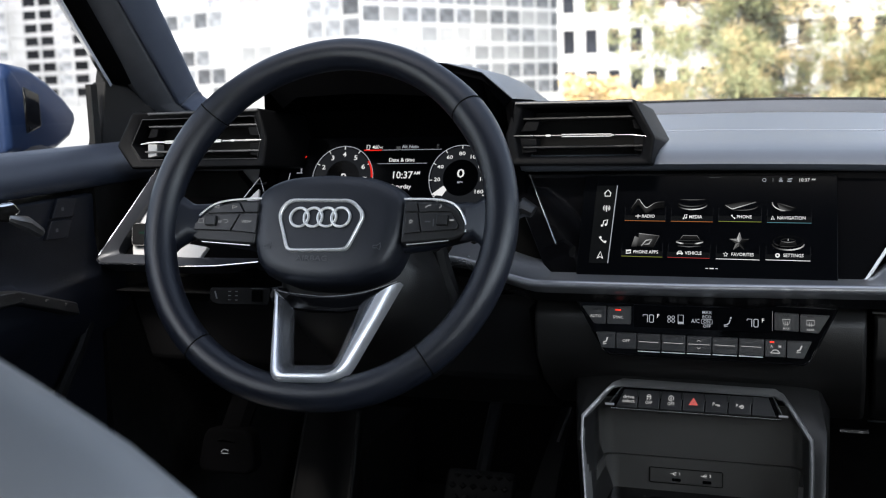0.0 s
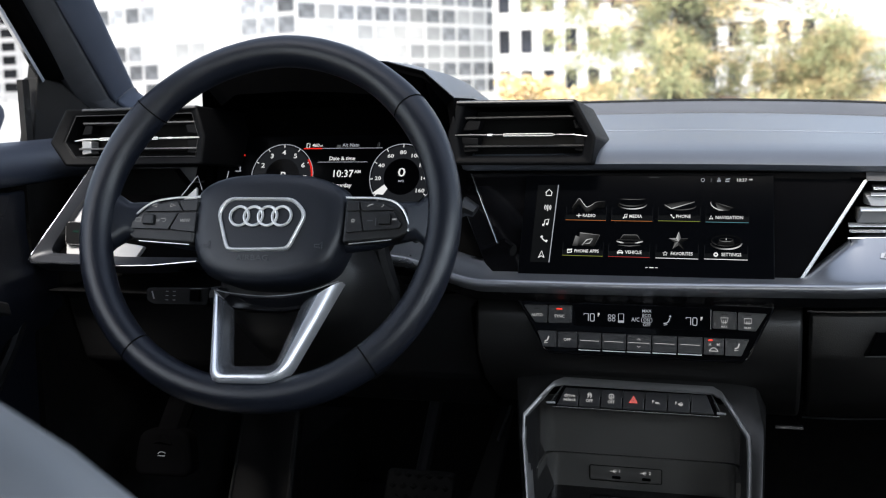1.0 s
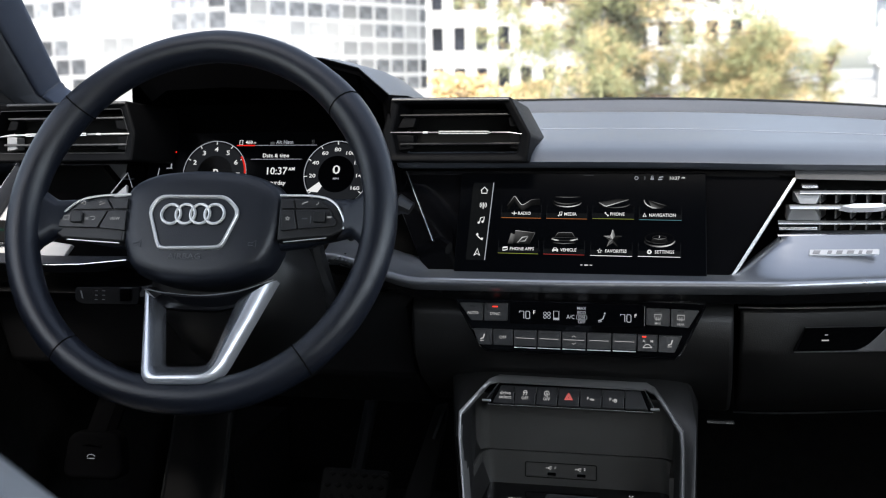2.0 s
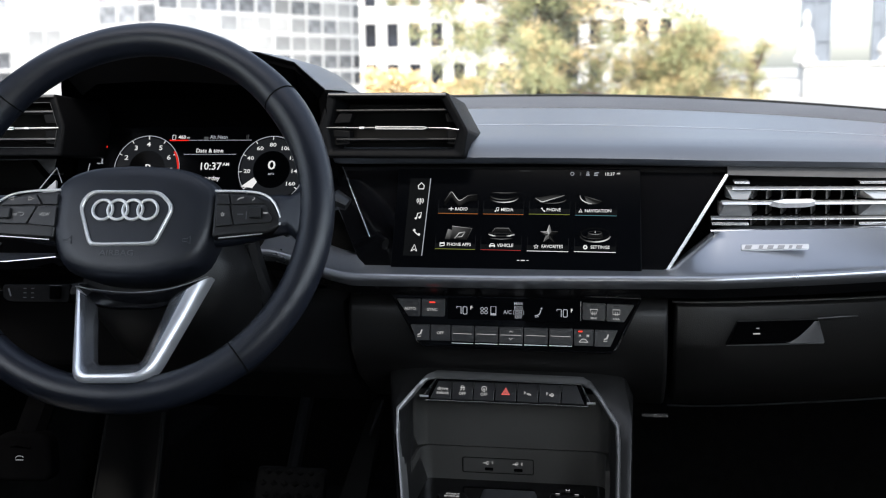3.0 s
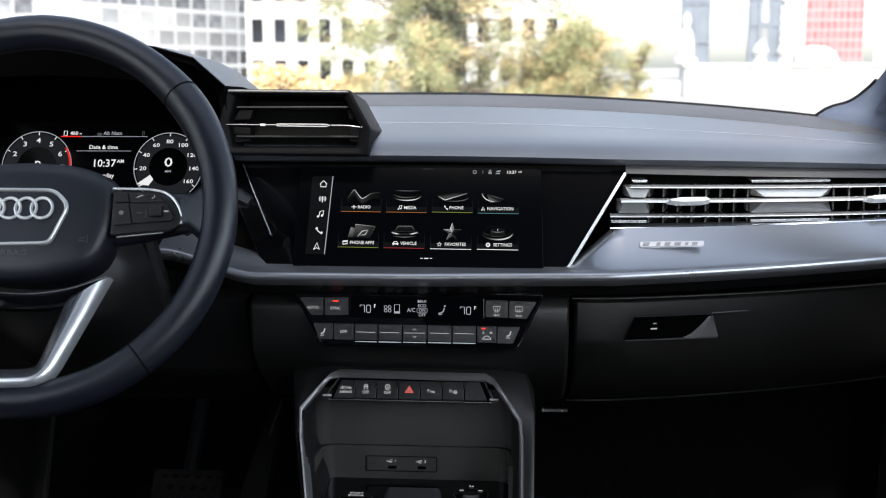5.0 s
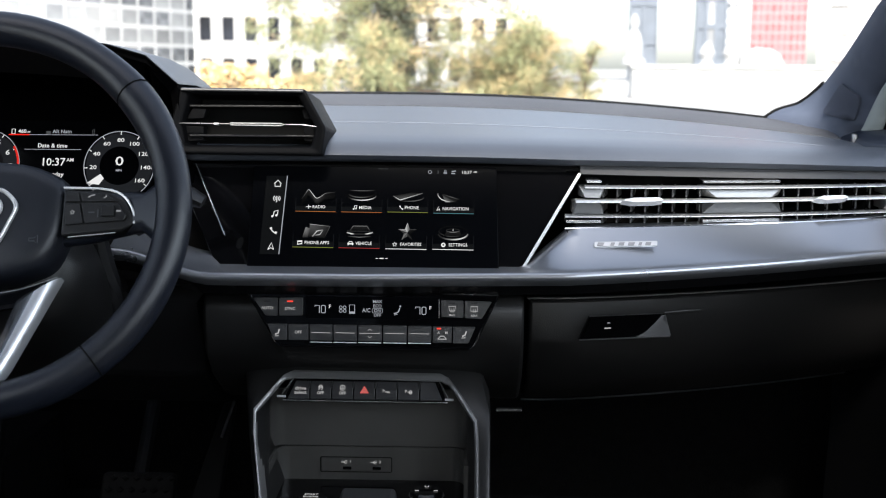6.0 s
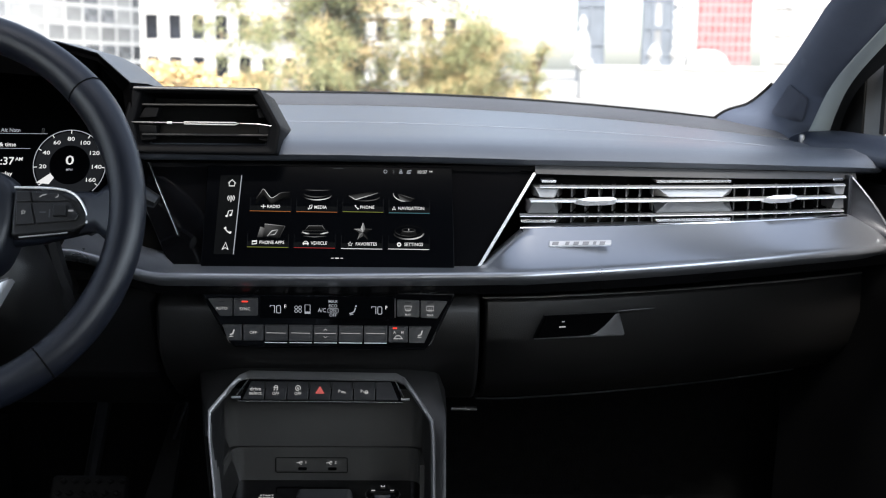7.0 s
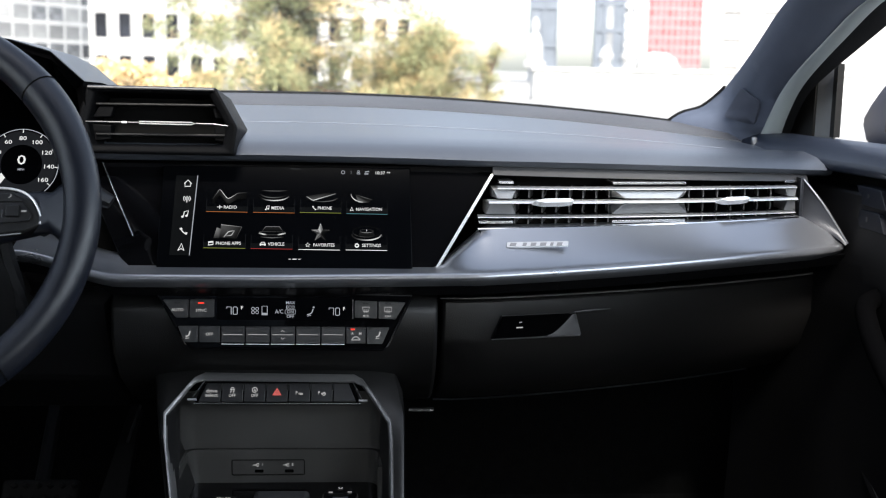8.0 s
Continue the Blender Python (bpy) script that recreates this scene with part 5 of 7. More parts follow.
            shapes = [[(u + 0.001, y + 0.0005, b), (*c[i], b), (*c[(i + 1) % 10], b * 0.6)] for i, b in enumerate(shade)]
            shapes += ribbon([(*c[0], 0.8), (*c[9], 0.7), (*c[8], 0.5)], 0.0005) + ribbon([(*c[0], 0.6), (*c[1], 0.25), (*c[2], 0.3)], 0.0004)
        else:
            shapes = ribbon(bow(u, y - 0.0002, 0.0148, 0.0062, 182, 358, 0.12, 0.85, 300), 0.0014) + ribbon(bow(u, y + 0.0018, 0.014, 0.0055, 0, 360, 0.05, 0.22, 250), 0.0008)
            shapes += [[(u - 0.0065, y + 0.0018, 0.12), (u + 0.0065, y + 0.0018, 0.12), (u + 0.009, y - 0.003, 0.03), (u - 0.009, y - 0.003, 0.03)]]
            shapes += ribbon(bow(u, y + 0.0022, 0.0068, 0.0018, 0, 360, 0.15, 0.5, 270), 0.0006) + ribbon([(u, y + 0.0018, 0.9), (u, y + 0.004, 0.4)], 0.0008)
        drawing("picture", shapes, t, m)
    bm = stroke([(0.0075, -0.0458), (0.0115, -0.0458)], 0.0009)
    stroke([(0.0035, -0.0458), (0.006, -0.0458)], 0.0006, bm=bm)
    stroke([(0.013, -0.0458), (0.0155, -0.0458)], 0.0006, bm=bm)
    part("page_dots", bm, WHITE, glass, m=m)
    part("pull_line", stroke([(0.003, 0.0482), (0.0135, 0.0481)], 0.0004), DIM, glass, m=m)
    text("clock", "10:37", 0.0935, 0.0449, 0.0047, WHITE, glass, m)
    text("clock_half", "AM", 0.1022, 0.0455, 0.0025, WHITE, glass, m)
    part("status_symbol", stroke(arc(0.0562, 0.0452, 0.0017, 0, 340, 10), 0.0006, closed=True), SOFTW, glass, m=m)
    part("status_symbol", stroke([(0.0637, 0.0438), (0.0652, 0.0462), (0.0643, 0.047), (0.0643, 0.0434), (0.0652, 0.0442), (0.0637, 0.0466)], 0.0004), DIM, glass, m=m)
    bm = stroke([(0.0702, 0.0436), (0.0702, 0.0448), (0.0734, 0.0448), (0.0734, 0.0436)], 0.0006, closed=True)
    stroke(arc(0.0718, 0.0464, 0.001, 0, 340, 8), 0.0005, bm=bm, closed=True)
    part("status_symbol", bm, SOFTW, glass, m=m)
    bm = stroke([(0.0778, 0.0438), (0.0818, 0.0438)], 0.0012)
    stroke([(0.0783, 0.0458), (0.0826, 0.0466)], 0.0011, bm=bm)
    part("status_symbol", bm, SOFTW, glass, m=m)
    return a


def climate_panel():
    m = panel(0.005, 1.013, 0.975, 4)
    a = thing("climate_panel", (0.0, 1.03, 0.945), "gloss black climate control strip with grey keys", "control panel")
    base = part("fascia", prism(rounded([(-0.094, -0.0275), (0.1, -0.029), (0.128, 0.027), (-0.125, 0.028)], 0.004), -0.012, 0.0), GLOSS, a, m=m, bevel=0.001)
    part("rim", tube([m @ Vector(p) for p in ((-0.1235, 0.0255, 0.0005), (-0.097, -0.022, 0.0008), (-0.091, -0.0268, 0.0008), (0.097, -0.0285, 0.0008), (0.103, -0.024, 0.0008), (0.1255, 0.024, 0.0005))], 0.0011, 8), GLOSS, base)
    part("rim_light", tube([m @ Vector(p) for p in ((0.1045, -0.0195, 0.0012), (0.1255, 0.0262, 0.001), (0.0705, 0.0275, 0.001))], 0.0006, 6), CHROME, base, "bright corner of the fascia")
    top = [("AUTO", [(-0.1185, 0.0215), (-0.0937, 0.0218), (-0.094, 0.0037), (-0.106, 0.0037)], -0.1043, 0.0115),
           ("SYNC", [(-0.0925, 0.0218), (-0.0685, 0.0222), (-0.0687, 0.0041), (-0.0928, 0.0037)], -0.0813, 0.011),
           ("MAX", [(0.0692, 0.0211), (0.0919, 0.0205), (0.092, 0.0033), (0.0692, 0.0041)], 0.0805, 0.0062),
           ("REAR", [(0.0929, 0.0204), (0.12, 0.0198), (0.11, 0.0025), (0.0929, 0.0033)], 0.1025, 0.0058)]
    for words, pts, u, v in top:
        k = part("key", prism(rounded(pts[::-1], 0.0015), 0.0, 0.003), KEY, a, m=m, bevel=0.0006)
        text("caption", words, u, v, 0.0042 if len(words) == 4 and words != "REAR" else 0.0028, PRINT, k, m, 0.0031)
        if words in ("MAX", "REAR"):
            bm = stroke([(u - 0.0034, 0.0105), (u - 0.0034, 0.015), (u + 0.0034, 0.015), (u + 0.0034, 0.0105)] if words == "REAR" else
                        [(u - 0.0024, 0.0105), (u - 0.0036, 0.015), (u + 0.0036, 0.015), (u + 0.0024, 0.0105)], 0.0007, 0.0031, closed=True)
            stroke([(u - 0.001, 0.009), (u - 0.001, 0.013)], 0.0005, 0.0031, bm=bm)
            stroke([(u + 0.001, 0.009), (u + 0.001, 0.013)], 0.0005, 0.0031, bm=bm)
            part("key_symbol", bm, PRINT, k, m=m)
        part("key_lamp", prism(rect(u, 0.0185, 0.0058, 0.0013), 0.003, 0.0033), REDLAMP if words == "SYNC" else BLACK, k, m=m)
    part("key_rim", tube([m @ Vector(p) for p in ((0.0676, 0.003, 0.0012), (0.0676, 0.0222, 0.0012))], 0.0005, 6), GREYBAR, a)
    # display strip
    lcd = part("display", prism(rect(0.0, 0.0125, 0.132, 0.022, 0.001), 0.0, 0.0006), LCD, a, m=m)
    for cu in (-0.0515, 0.0492):
        v = 0.0106 if cu < 0 else 0.01
        bm = stroke([(cu - 0.0052, v + 0.0022), (cu - 0.0052, v + 0.0037), (cu - 0.0008, v + 0.0037), (cu - 0.0008, v - 0.0037)], 0.0008, 0.0006)
        stroke(rounded([(cu + 0.0012, v - 0.0037), (cu + 0.0052, v - 0.0037), (cu + 0.0052, v + 0.0037), (cu + 0.0012, v + 0.0037)], 0.001, 2), 0.0008, 0.0006, bm=bm, closed=True)
        part("temperature", bm, SOFTW, lcd, m=m)
    text("unit", "F", -0.0418, 0.0132, 0.0052, WHITE, lcd, m, 0.0007)
    text("unit", "F", 0.0588, 0.0126, 0.0052, WHITE, lcd, m, 0.0007)
    text("caption", "A/C", -0.0052, 0.0097, 0.0058, SOFTW, lcd, m, 0.0007, wide=0.85)
    for words, v in (("MAX", 0.0186), ("ECO", 0.0142), ("ON", 0.0096), ("OFF", 0.0049)):
        text("caption", words, 0.0058, v, 0.0043, SOFTW, lcd, m, 0.0007)
    part("mark", stroke(rect(0.0058, 0.0096, 0.0104, 0.0046, 0.0012, 2), 0.0004, 0.0006, closed=True), SOFTW, lcd, m=m)
    bm = stroke(rect(-0.0195, 0.0108, 0.0052, 0.0088), 0.0007, 0.0006, closed=True)
    prism(rect(-0.0195, 0.0076, 0.0046, 0.0018), 0.0006, 0.0009, bm)
    for du, dv in ((-0.0024, 0.0018), (0.0016, 0.0018), (-0.0024, -0.0018), (0.0016, -0.0018)):
        stroke(arc(-0.0285 + du, 0.0108 + dv, 0.0015, 0, 330, 8), 0.0006, 0.0006, bm=bm, closed=True)
    part("fan_symbol", bm, SOFTW, lcd, m=m)
    bm = stroke([(0.0282, 0.0125), (0.0270, 0.0088), (0.0250, 0.0075), (0.0222, 0.0068)], 0.0011, 0.0006)
    stroke([(0.0262, 0.0062), (0.0225, 0.0054)], 0.0006, 0.0006, bm=bm)
    prism(arc(0.0287, 0.0142, 0.001, 0, 330, 8), 0.0006, 0.0009, bm)
    part("seat_symbol", bm, SOFTW, lcd, m=m)
    # lower row of keys
    edges = [-0.1045, -0.0838, -0.0625, -0.0385, -0.0139, 0.011, 0.036, 0.0606, 0.081, 0.1045]
    for i, (u0, u1) in enumerate(zip(edges, edges[1:])):
        lo0, lo1 = (u0 + 0.006, u1) if i == 0 else ((u0, u1 - 0.007) if i == 8 else (u0, u1))
        g = 0.0005
        v1, v0 = -0.0045 - 0.0012 * i / 8, -0.0205 - 0.0015 * i / 8
        k = part("key", prism(rounded([(lo0 + g, v0), (lo1 - g, v0), (u1 - g, v1), (u0 + g, v1)], 0.001), 0.0, 0.004), KEY, a, m=m, bevel=0.0007)
        c = (u0 + u1) / 2
        if i in (0, 8):
            bm = stroke([(c + 0.0022, -0.0095), (c + 0.0008, -0.0136), (c - 0.0022, -0.0148)], 0.0014, 0.0041)
            stroke([(c - 0.0026, -0.0165), (c + 0.0014, -0.0162)], 0.0007, 0.0041, bm=bm)
            part("key_symbol", bm, PRINT, k, m=m)
        elif i == 1:
            text("caption", "OFF", c, -0.0125, 0.0042, PRINT, k, m, 0.0041)
        elif i == 7:
            text("caption", "A", c - 0.0035, -0.0115, 0.0038, PRINT, k, m, 0.0041)
            text("caption", "M", c + 0.0042, -0.0115, 0.0038, PRINT, k, m, 0.0041)
            part("key_symbol", stroke([(c - 0.0045, -0.0178), (c - 0.003, -0.0162), (c - 0.0015, -0.0148), (c + 0.0015, -0.0148), (c + 0.003, -0.0162), (c + 0.0045, -0.0178)], 0.0008, 0.0041, closed=True), PRINT, k, m=m)
            part("key_lamp", prism(rect(c - 0.0032, -0.0072, 0.004, 0.0014), 0.004, 0.0043), REDLAMP, k, m=m)
        elif i == 4:
            bm = stroke([(c - 0.0018, -0.010), (c, -0.0085), (c + 0.0018, -0.010)], 0.0006, 0.0041)
            stroke([(c - 0.0018, -0.0158), (c, -0.0173), (c + 0.0018, -0.0158)], 0.0006, 0.0041, bm=bm)
            stroke([(c - 0.0105, -0.0128), (c + 0.0105, -0.0128)], 0.0005, 0.0041, bm=bm)
            part("key_symbol", bm, PRINT, k, m=m)
        else:
            part("key_line", stroke([(c - 0.0095, -0.0125), (c + 0.0095, -0.0128)], 0.0005, 0.0041), PRINT, k, m=m)
        if 2 <= i <= 6:
            part("key_lip", tube([(u0 + 0.001, -0.0222, 0.0045), (u1 - 0.001, -0.0224, 0.0045)], 0.0005, 6), BRIGHT, k, "chrome lip", m=m)
    return a


def instruments():
    """The display behind the wheel and the hood over it."""
    m = panel(-0.37, 1.128, 1.13, 20)
    a = thing("instrument_display", (-0.37, 1.15, 1.09), "digital instrument display with two dials, lit", "display")
    glass = part("screen_glass", prism(rect(0.0, -0.004, 0.286, 0.082, 0.006), -0.006, 0.0), LCD, a, m=m)

    def dial(cu, cv, r, marks, a0, a1, red):
        ticks = part("dial", stroke(arc(cu, cv, r, a0 + 12, a1 - 12, 40), 0.0008), SOFTW, glass, m=m)
        part("dial_face", ring(arc(cu, cv, r * 0.95, 0, 352.5, 47), arc(cu, cv, r * 0.56, 0, 352.5, 47), 0.0001, 0.0003), DIAL, ticks, m=m)
        n = len(marks)
        for i, w in enumerate(marks):
            t = radians(a0 + (a1 - a0) * i / (n - 1))
            c, s = math.cos(t), math.sin(t)
            part("tick", stroke([(cu + c * r, cv + s * r), (cu + c * r * 0.9, cv + s * r * 0.9)], 0.0009), WHITE, ticks, m=m)
            text("number", w, cu + c * r * 0.74, cv + s * r * 0.74, 0.0078 if len(w) < 2 else 0.0062, WHITE, ticks, m, wide=1.3)
        if red:
            part("red_arc", stroke(arc(cu, cv, r * 0.97, a1 + 4, a1 + 36, 12), 0.0022, 0.0006), RED, ticks, m=m)
        return ticks
    dl = dial(-0.0580, -0.0130, 0.0395, ["1", "2", "3", "4", "5", "6", "7"], 183, -3, True)
    dr = dial(0.0912, -0.0130, 0.0385, ["0", "20", "40", "60", "80", "100", "120", "140", "160"], 216, -36, False)
    text("number", "0", 0.0912, -0.0085, 0.0145, WHITE, dr, m, wide=1.35)
    text("caption", "MPH", 0.0912, -0.0185, 0.0035, SOFTW, dr, m)
    text("gear", "P", -0.0570, -0.0125, 0.014, WHITE, dl, m)
    part("needle", prism([(0.057, -0.033), (0.0715, -0.0225), (0.0755, -0.0275), (0.0705, -0.0345)], 0.0004, 0.0008), WHITE, dr, m=m)
    text("caption", "Date & time", 0.0165, 0.0088, 0.0066, WHITE, glass, m)
    text("clock", "10:37", 0.0185, -0.0098, 0.0122, WHITE, glass, m)
    text("clock_half", "AM", 0.0372, -0.0072, 0.0055, WHITE, glass, m)
    text("caption", "Saturday", 0.0185, -0.0235, 0.0072, WHITE, glass, m)
    text("caption", "Alt Natn", 0.026, 0.0248, 0.006, SOFTW, glass, m)
    text("caption", "460", -0.018, 0.0248, 0.006, WHITE, glass, m)
    text("caption", "mi", -0.0108, 0.0244, 0.0032, WHITE, glass, m)
    part("fuel_symbol", stroke(rect(-0.0278, 0.0248, 0.0036, 0.0052), 0.0007, closed=True), WHITE, glass, m=m)
    part("radio_symbol", stroke([(0.0085, 0.0235), (0.0135, 0.0235)], 0.0035), DIM, glass, m=m)
    part("phone_symbol", stroke(rect(0.0605, 0.0248, 0.002, 0.0048), 0.0005, closed=True), DIM, glass, m=m)
    part("line", stroke([(-0.010, 0.0212), (0.0655, 0.0212)], 0.0005), SOFTW, glass, m=m)
    part("line", stroke([(-0.033, 0.0212), (-0.010, 0.0212)], 0.0013), RED, glass, m=m)
    part("line", stroke([(-0.014, 0.0046), (0.0484, 0.0046)], 0.0005), SOFTW, glass, m=m)
    part("warning_symbol", stroke([(-0.1155, 0.0135), (-0.1085, 0.0138)], 0.0022), RED, glass, m=m)
    bm = stroke([(-0.1195, -0.006), (-0.112, -0.006)], 0.001)
    stroke([(-0.1135, -0.006), (-0.1135, -0.0005)], 0.0012, bm=bm)
    stroke([(-0.118, 0.0055), (-0.1145, 0.0055)], 0.0006, bm=bm)
    stroke([(-0.1285, -0.006), (-0.130, -0.018)], 0.0009, bm=bm)
    part("gauge_symbol", bm, SOFTW, glass, m=m)

    h = thing("instrument_hood", (-0.36, 1.2, 1.12), "black hood arching over the instruments", "hood")
    prof = [(-0.530, 1.115), (-0.526, 1.18), (-0.514, 1.21), (-0.48, 1.232), (-0.42, 1.249), (-0.34, 1.252), (-0.285, 1.249), (-0.238, 1.244), (-0.206, 1.234), (-0.187, 1.207), (-0.186, 1.115)]
    front = {0: 1.1, 1: 1.125, 2: 1.1, 3: 1.04, 4: 0.975, 5: 0.965, 6: 0.968, 7: 0.975, 8: 0.99, 9: 1.03, 10: 1.05}
    rows = []
    for k in range(5):
        g = k / 4
        row = []
        for i, (x, z) in enumerate(prof):
            y = front[i] + (1.32 - front[i]) * g
            row.append((x, y, z - (z - 1.13) * 0.55 * g * g))
        inner = [(x + (0.007 if i < 2 else (-0.007 if i > 8 else 0)), row[i][1], row[i][2] - (0.007 if 1 < i < 9 else 0)) for i, (x, y, z) in enumerate(row)]
        rows.append(row + inner[::-1])
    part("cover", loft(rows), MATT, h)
    skin = [[Vector(p) + Vector((0, 0.0, 0.0012)) for p in r[2:10]] for r in rows]
    part("top_skin", loft([r + [p - Vector((0, 0, 0.001)) for p in r[::-1]] for r in skin]), PAD, h, "dark grey soft skin of the hood", angle=50)
    lip = [(x, front[i] - 0.0012, z + 0.0006) for i, (x, z) in enumerate(prof)]
    rear = [(-0.36 + (x + 0.36) * 0.86, y + 0.012, 1.13 + (z - 1.13) * 0.72) for x, y, z in lip]
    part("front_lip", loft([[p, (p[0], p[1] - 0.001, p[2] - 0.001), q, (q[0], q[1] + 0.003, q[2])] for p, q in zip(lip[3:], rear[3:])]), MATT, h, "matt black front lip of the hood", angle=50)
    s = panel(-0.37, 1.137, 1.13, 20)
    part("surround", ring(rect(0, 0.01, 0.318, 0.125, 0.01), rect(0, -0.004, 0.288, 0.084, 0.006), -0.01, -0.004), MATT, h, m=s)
    # near-black lining and back wall: the hood's deep shade put into colour
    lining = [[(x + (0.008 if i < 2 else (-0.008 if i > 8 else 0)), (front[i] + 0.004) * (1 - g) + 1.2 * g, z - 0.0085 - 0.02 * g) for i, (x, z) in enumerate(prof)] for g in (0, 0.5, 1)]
    part("lining", loft([r + [(x, y, z - 0.001) for x, y, z in r[::-1]] for r in lining]), MATT, h, "hood lining darkened with painted shade")
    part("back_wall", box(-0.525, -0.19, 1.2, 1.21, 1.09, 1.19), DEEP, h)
    return a


# ---- steering wheel ----
def steering_wheel():
    m = panel(-0.312, 0.822, 1.107, 25, 4)
    a = thing("steering_wheel", m.translation, "black leather steering wheel with silver spoke and badge frame", "steering wheel")

    def rim_point(t, ro=0.0):
        c, s = math.cos(t), math.sin(t)
        ro -= (0.003 if c > 0 else -0.0005) * math.sin(2 * t)
        u, v = 0.0046 + ((0.1647 if c > 0 else 0.168) + ro) * c, 0.0063 + ((0.1625 if s > 0 else 0.164) + ro) * s
        return Vector((u, v, 0.0))
    rows, n = [], 96
    for i in range(n + 1):
        t = 2 * math.pi * i / n
        c, s = math.cos(t), math.sin(t)
        deg = (math.degrees(t)) % 360
        # thumb swellings beside the spokes
        grip = 0.0012 * math.exp(-((deg - 35) / 12) ** 2) + 0.0012 * math.exp(-((deg - 145) / 12) ** 2)
        row = []
        for j in range(16):
            q = 2 * math.pi * j / 16
            r = (0.0150 + grip) * math.cos(q), (0.016 + grip) * math.sin(q)
            p = rim_point(t, r[0])
            row.append((p[0], p[1], r[1] - 0.009))
        rows.append(row)
    bm = loft(rows, True, False)
    bmesh.ops.remove_doubles(bm, verts=bm.verts, dist=1e-6)
    rim = part("rim", bm, LEATHER, a, m=m, angle=80)
    for deg in (39.3, 140.0, 229.0, 309.0):
        t = radians(deg)
        swell = 0.0012 * math.exp(-((deg - 35) / 12) ** 2) + 0.0012 * math.exp(-((deg - 145) / 12) ** 2)
        pts = []
        for j in range(17):
            q = 2 * math.pi * j / 16
            p = rim_point(t + 0.012 * math.sin(q), (0.0151 + swell) * math.cos(q))
            pts.append((p[0], p[1], (0.0161 + swell) * math.sin(q) - 0.009))
        part("seam", tube(pts[:-1], 0.0007, 5, closed=True), DEEP, rim, "dark seam in the leather", m=m)
    # upper spokes, left and right
    for s in (-1, 1):
        st = [(0.055, 0.022, -0.022, -0.036), (0.09, 0.027, -0.018, -0.034), (0.125, 0.028, -0.012, -0.028), (0.14, 0.024, -0.012, -0.018), (0.152, 0.03, -0.024, -0.012), (0.162, 0.046, -0.04, -0.008)]
        rows = []
        for u, v1, v0, w in st:
            uu = s * u + 0.002
            rows.append([(uu, v1, w - 0.004), (uu, v1 - 0.006, w + 0.004), (uu, v0 + 0.006, w + 0.004), (uu, v0, w - 0.004), (uu, v0 + 0.004, w - 0.018), (uu, v1 - 0.004, w - 0.018)])
        part("spoke", loft(rows), LEATHER, a, m=m, bevel=0.004, segments=3, angle=60)
    # airbag cover: stacked outlines, fuller towards the middle
    base = [(-0.073, -0.006), (-0.073, 0.03), (-0.062, 0.0425), (-0.041, 0.0505), (0.0, 0.0535), (0.042, 0.0505), (0.066, 0.042), (0.079, 0.029), (0.078, -0.006), (0.066, -0.038), (0.034, -0.0505), (0.0, -0.0535), (-0.032, -0.0505), (-0.06, -0.04)]
    base = rounded(base, 0.012, 3)
    rows = []
    for k, w in ((0.99, -0.062), (1.03, -0.04), (1.0, -0.029), (0.965, -0.0235), (0.9, -0.0205), (0.75, -0.019), (0.45, -0.0182), (0.1, -0.018)):
        rows.append([(u * k - 0.003, v * k - 0.001 * (1 - k), w) for u, v in base])
    hub = part("airbag_cover", loft(rows), HUB, a, "black grained airbag cover", m=m, angle=60)
    out2 = rounded([(-0.048, 0.0125), (-0.039, 0.0262), (0.0266, 0.0254), (0.040, 0.0108), (0.0265, -0.0224), (0.0215, -0.0245), (-0.031, -0.0254), (-0.0355, -0.0235)], 0.008, 5)
    inn2 = [((u + 0.004) * 0.925 - 0.004, (v - 0.0005) * 0.885 + 0.0005) for u, v in out2]
    fr = part("badge_frame", ring(out2, inn2, -0.022, -0.0145), SLAT, hub, "silver badge frame", m=m, bevel=0.0012)
    part("badge_field", prism(inn2, -0.022, -0.0172), HUB, fr, m=m)
    for u in (-0.0250, -0.0113, 0.0024, 0.0160):
        pts = [(p[0], p[1], -0.0156) for p in arc(u, 0.0077, 0.0090, 0, 348.75, 31)]
        part("ring", tube(pts, 0.0014, 8, closed=True), SLAT, fr, "small polished ring", m=m)
    text("caption", "AIRBAG", -0.009, -0.0312, 0.0072, MARKING, hub, m, -0.0177, wide=1.25)
    for u in (-0.056, 0.052):
        part("horn_mark", stroke([(u - 0.003, -0.018), (u + 0.001, -0.018), (u + 0.004, -0.0155), (u + 0.004, -0.0225), (u + 0.001, -0.0205), (u - 0.003, -0.0205)], 0.0006, -0.0186, closed=True), EMBOSS, hub, m=m)
    # key pads with a bright upper edge
    for s in (-1, 1):
        z = -0.022
        o = [(0.074, 0.0255), (0.11, 0.024), (0.126, 0.0165), (0.135, 0.0), (0.134, -0.006), (0.124, -0.0115), (0.074, -0.0155)]
        if s < 0:
            o = [(0.068, 0.027), (0.098, 0.0255), (0.118, 0.0205), (0.135, 0.006), (0.145, -0.004), (0.13, -0.0135), (0.07, -0.017)]
        pts = [(s * u, v) for u, v in o]
        pts = pts[::-1] if s > 0 else pts
        pad = part("key_pad", prism(pts, z - 0.012, z + 0.002), BLACK, a, m=m, bevel=0.002)
        edge = [(s * u, v + 0.001, z + 0.002) for u, v in o[:5]]
        part("bright_edge", tube(spline(edge, 5), 0.0011, 8), SLAT, pad, "bright edge strip", m=m)
        low = [(s * (o[0][0] + 0.006), o[-1][1] - 0.001, z + 0.0005), (s * (o[-2][0] - 0.005), o[-2][1] - 0.001, z + 0.0005)]
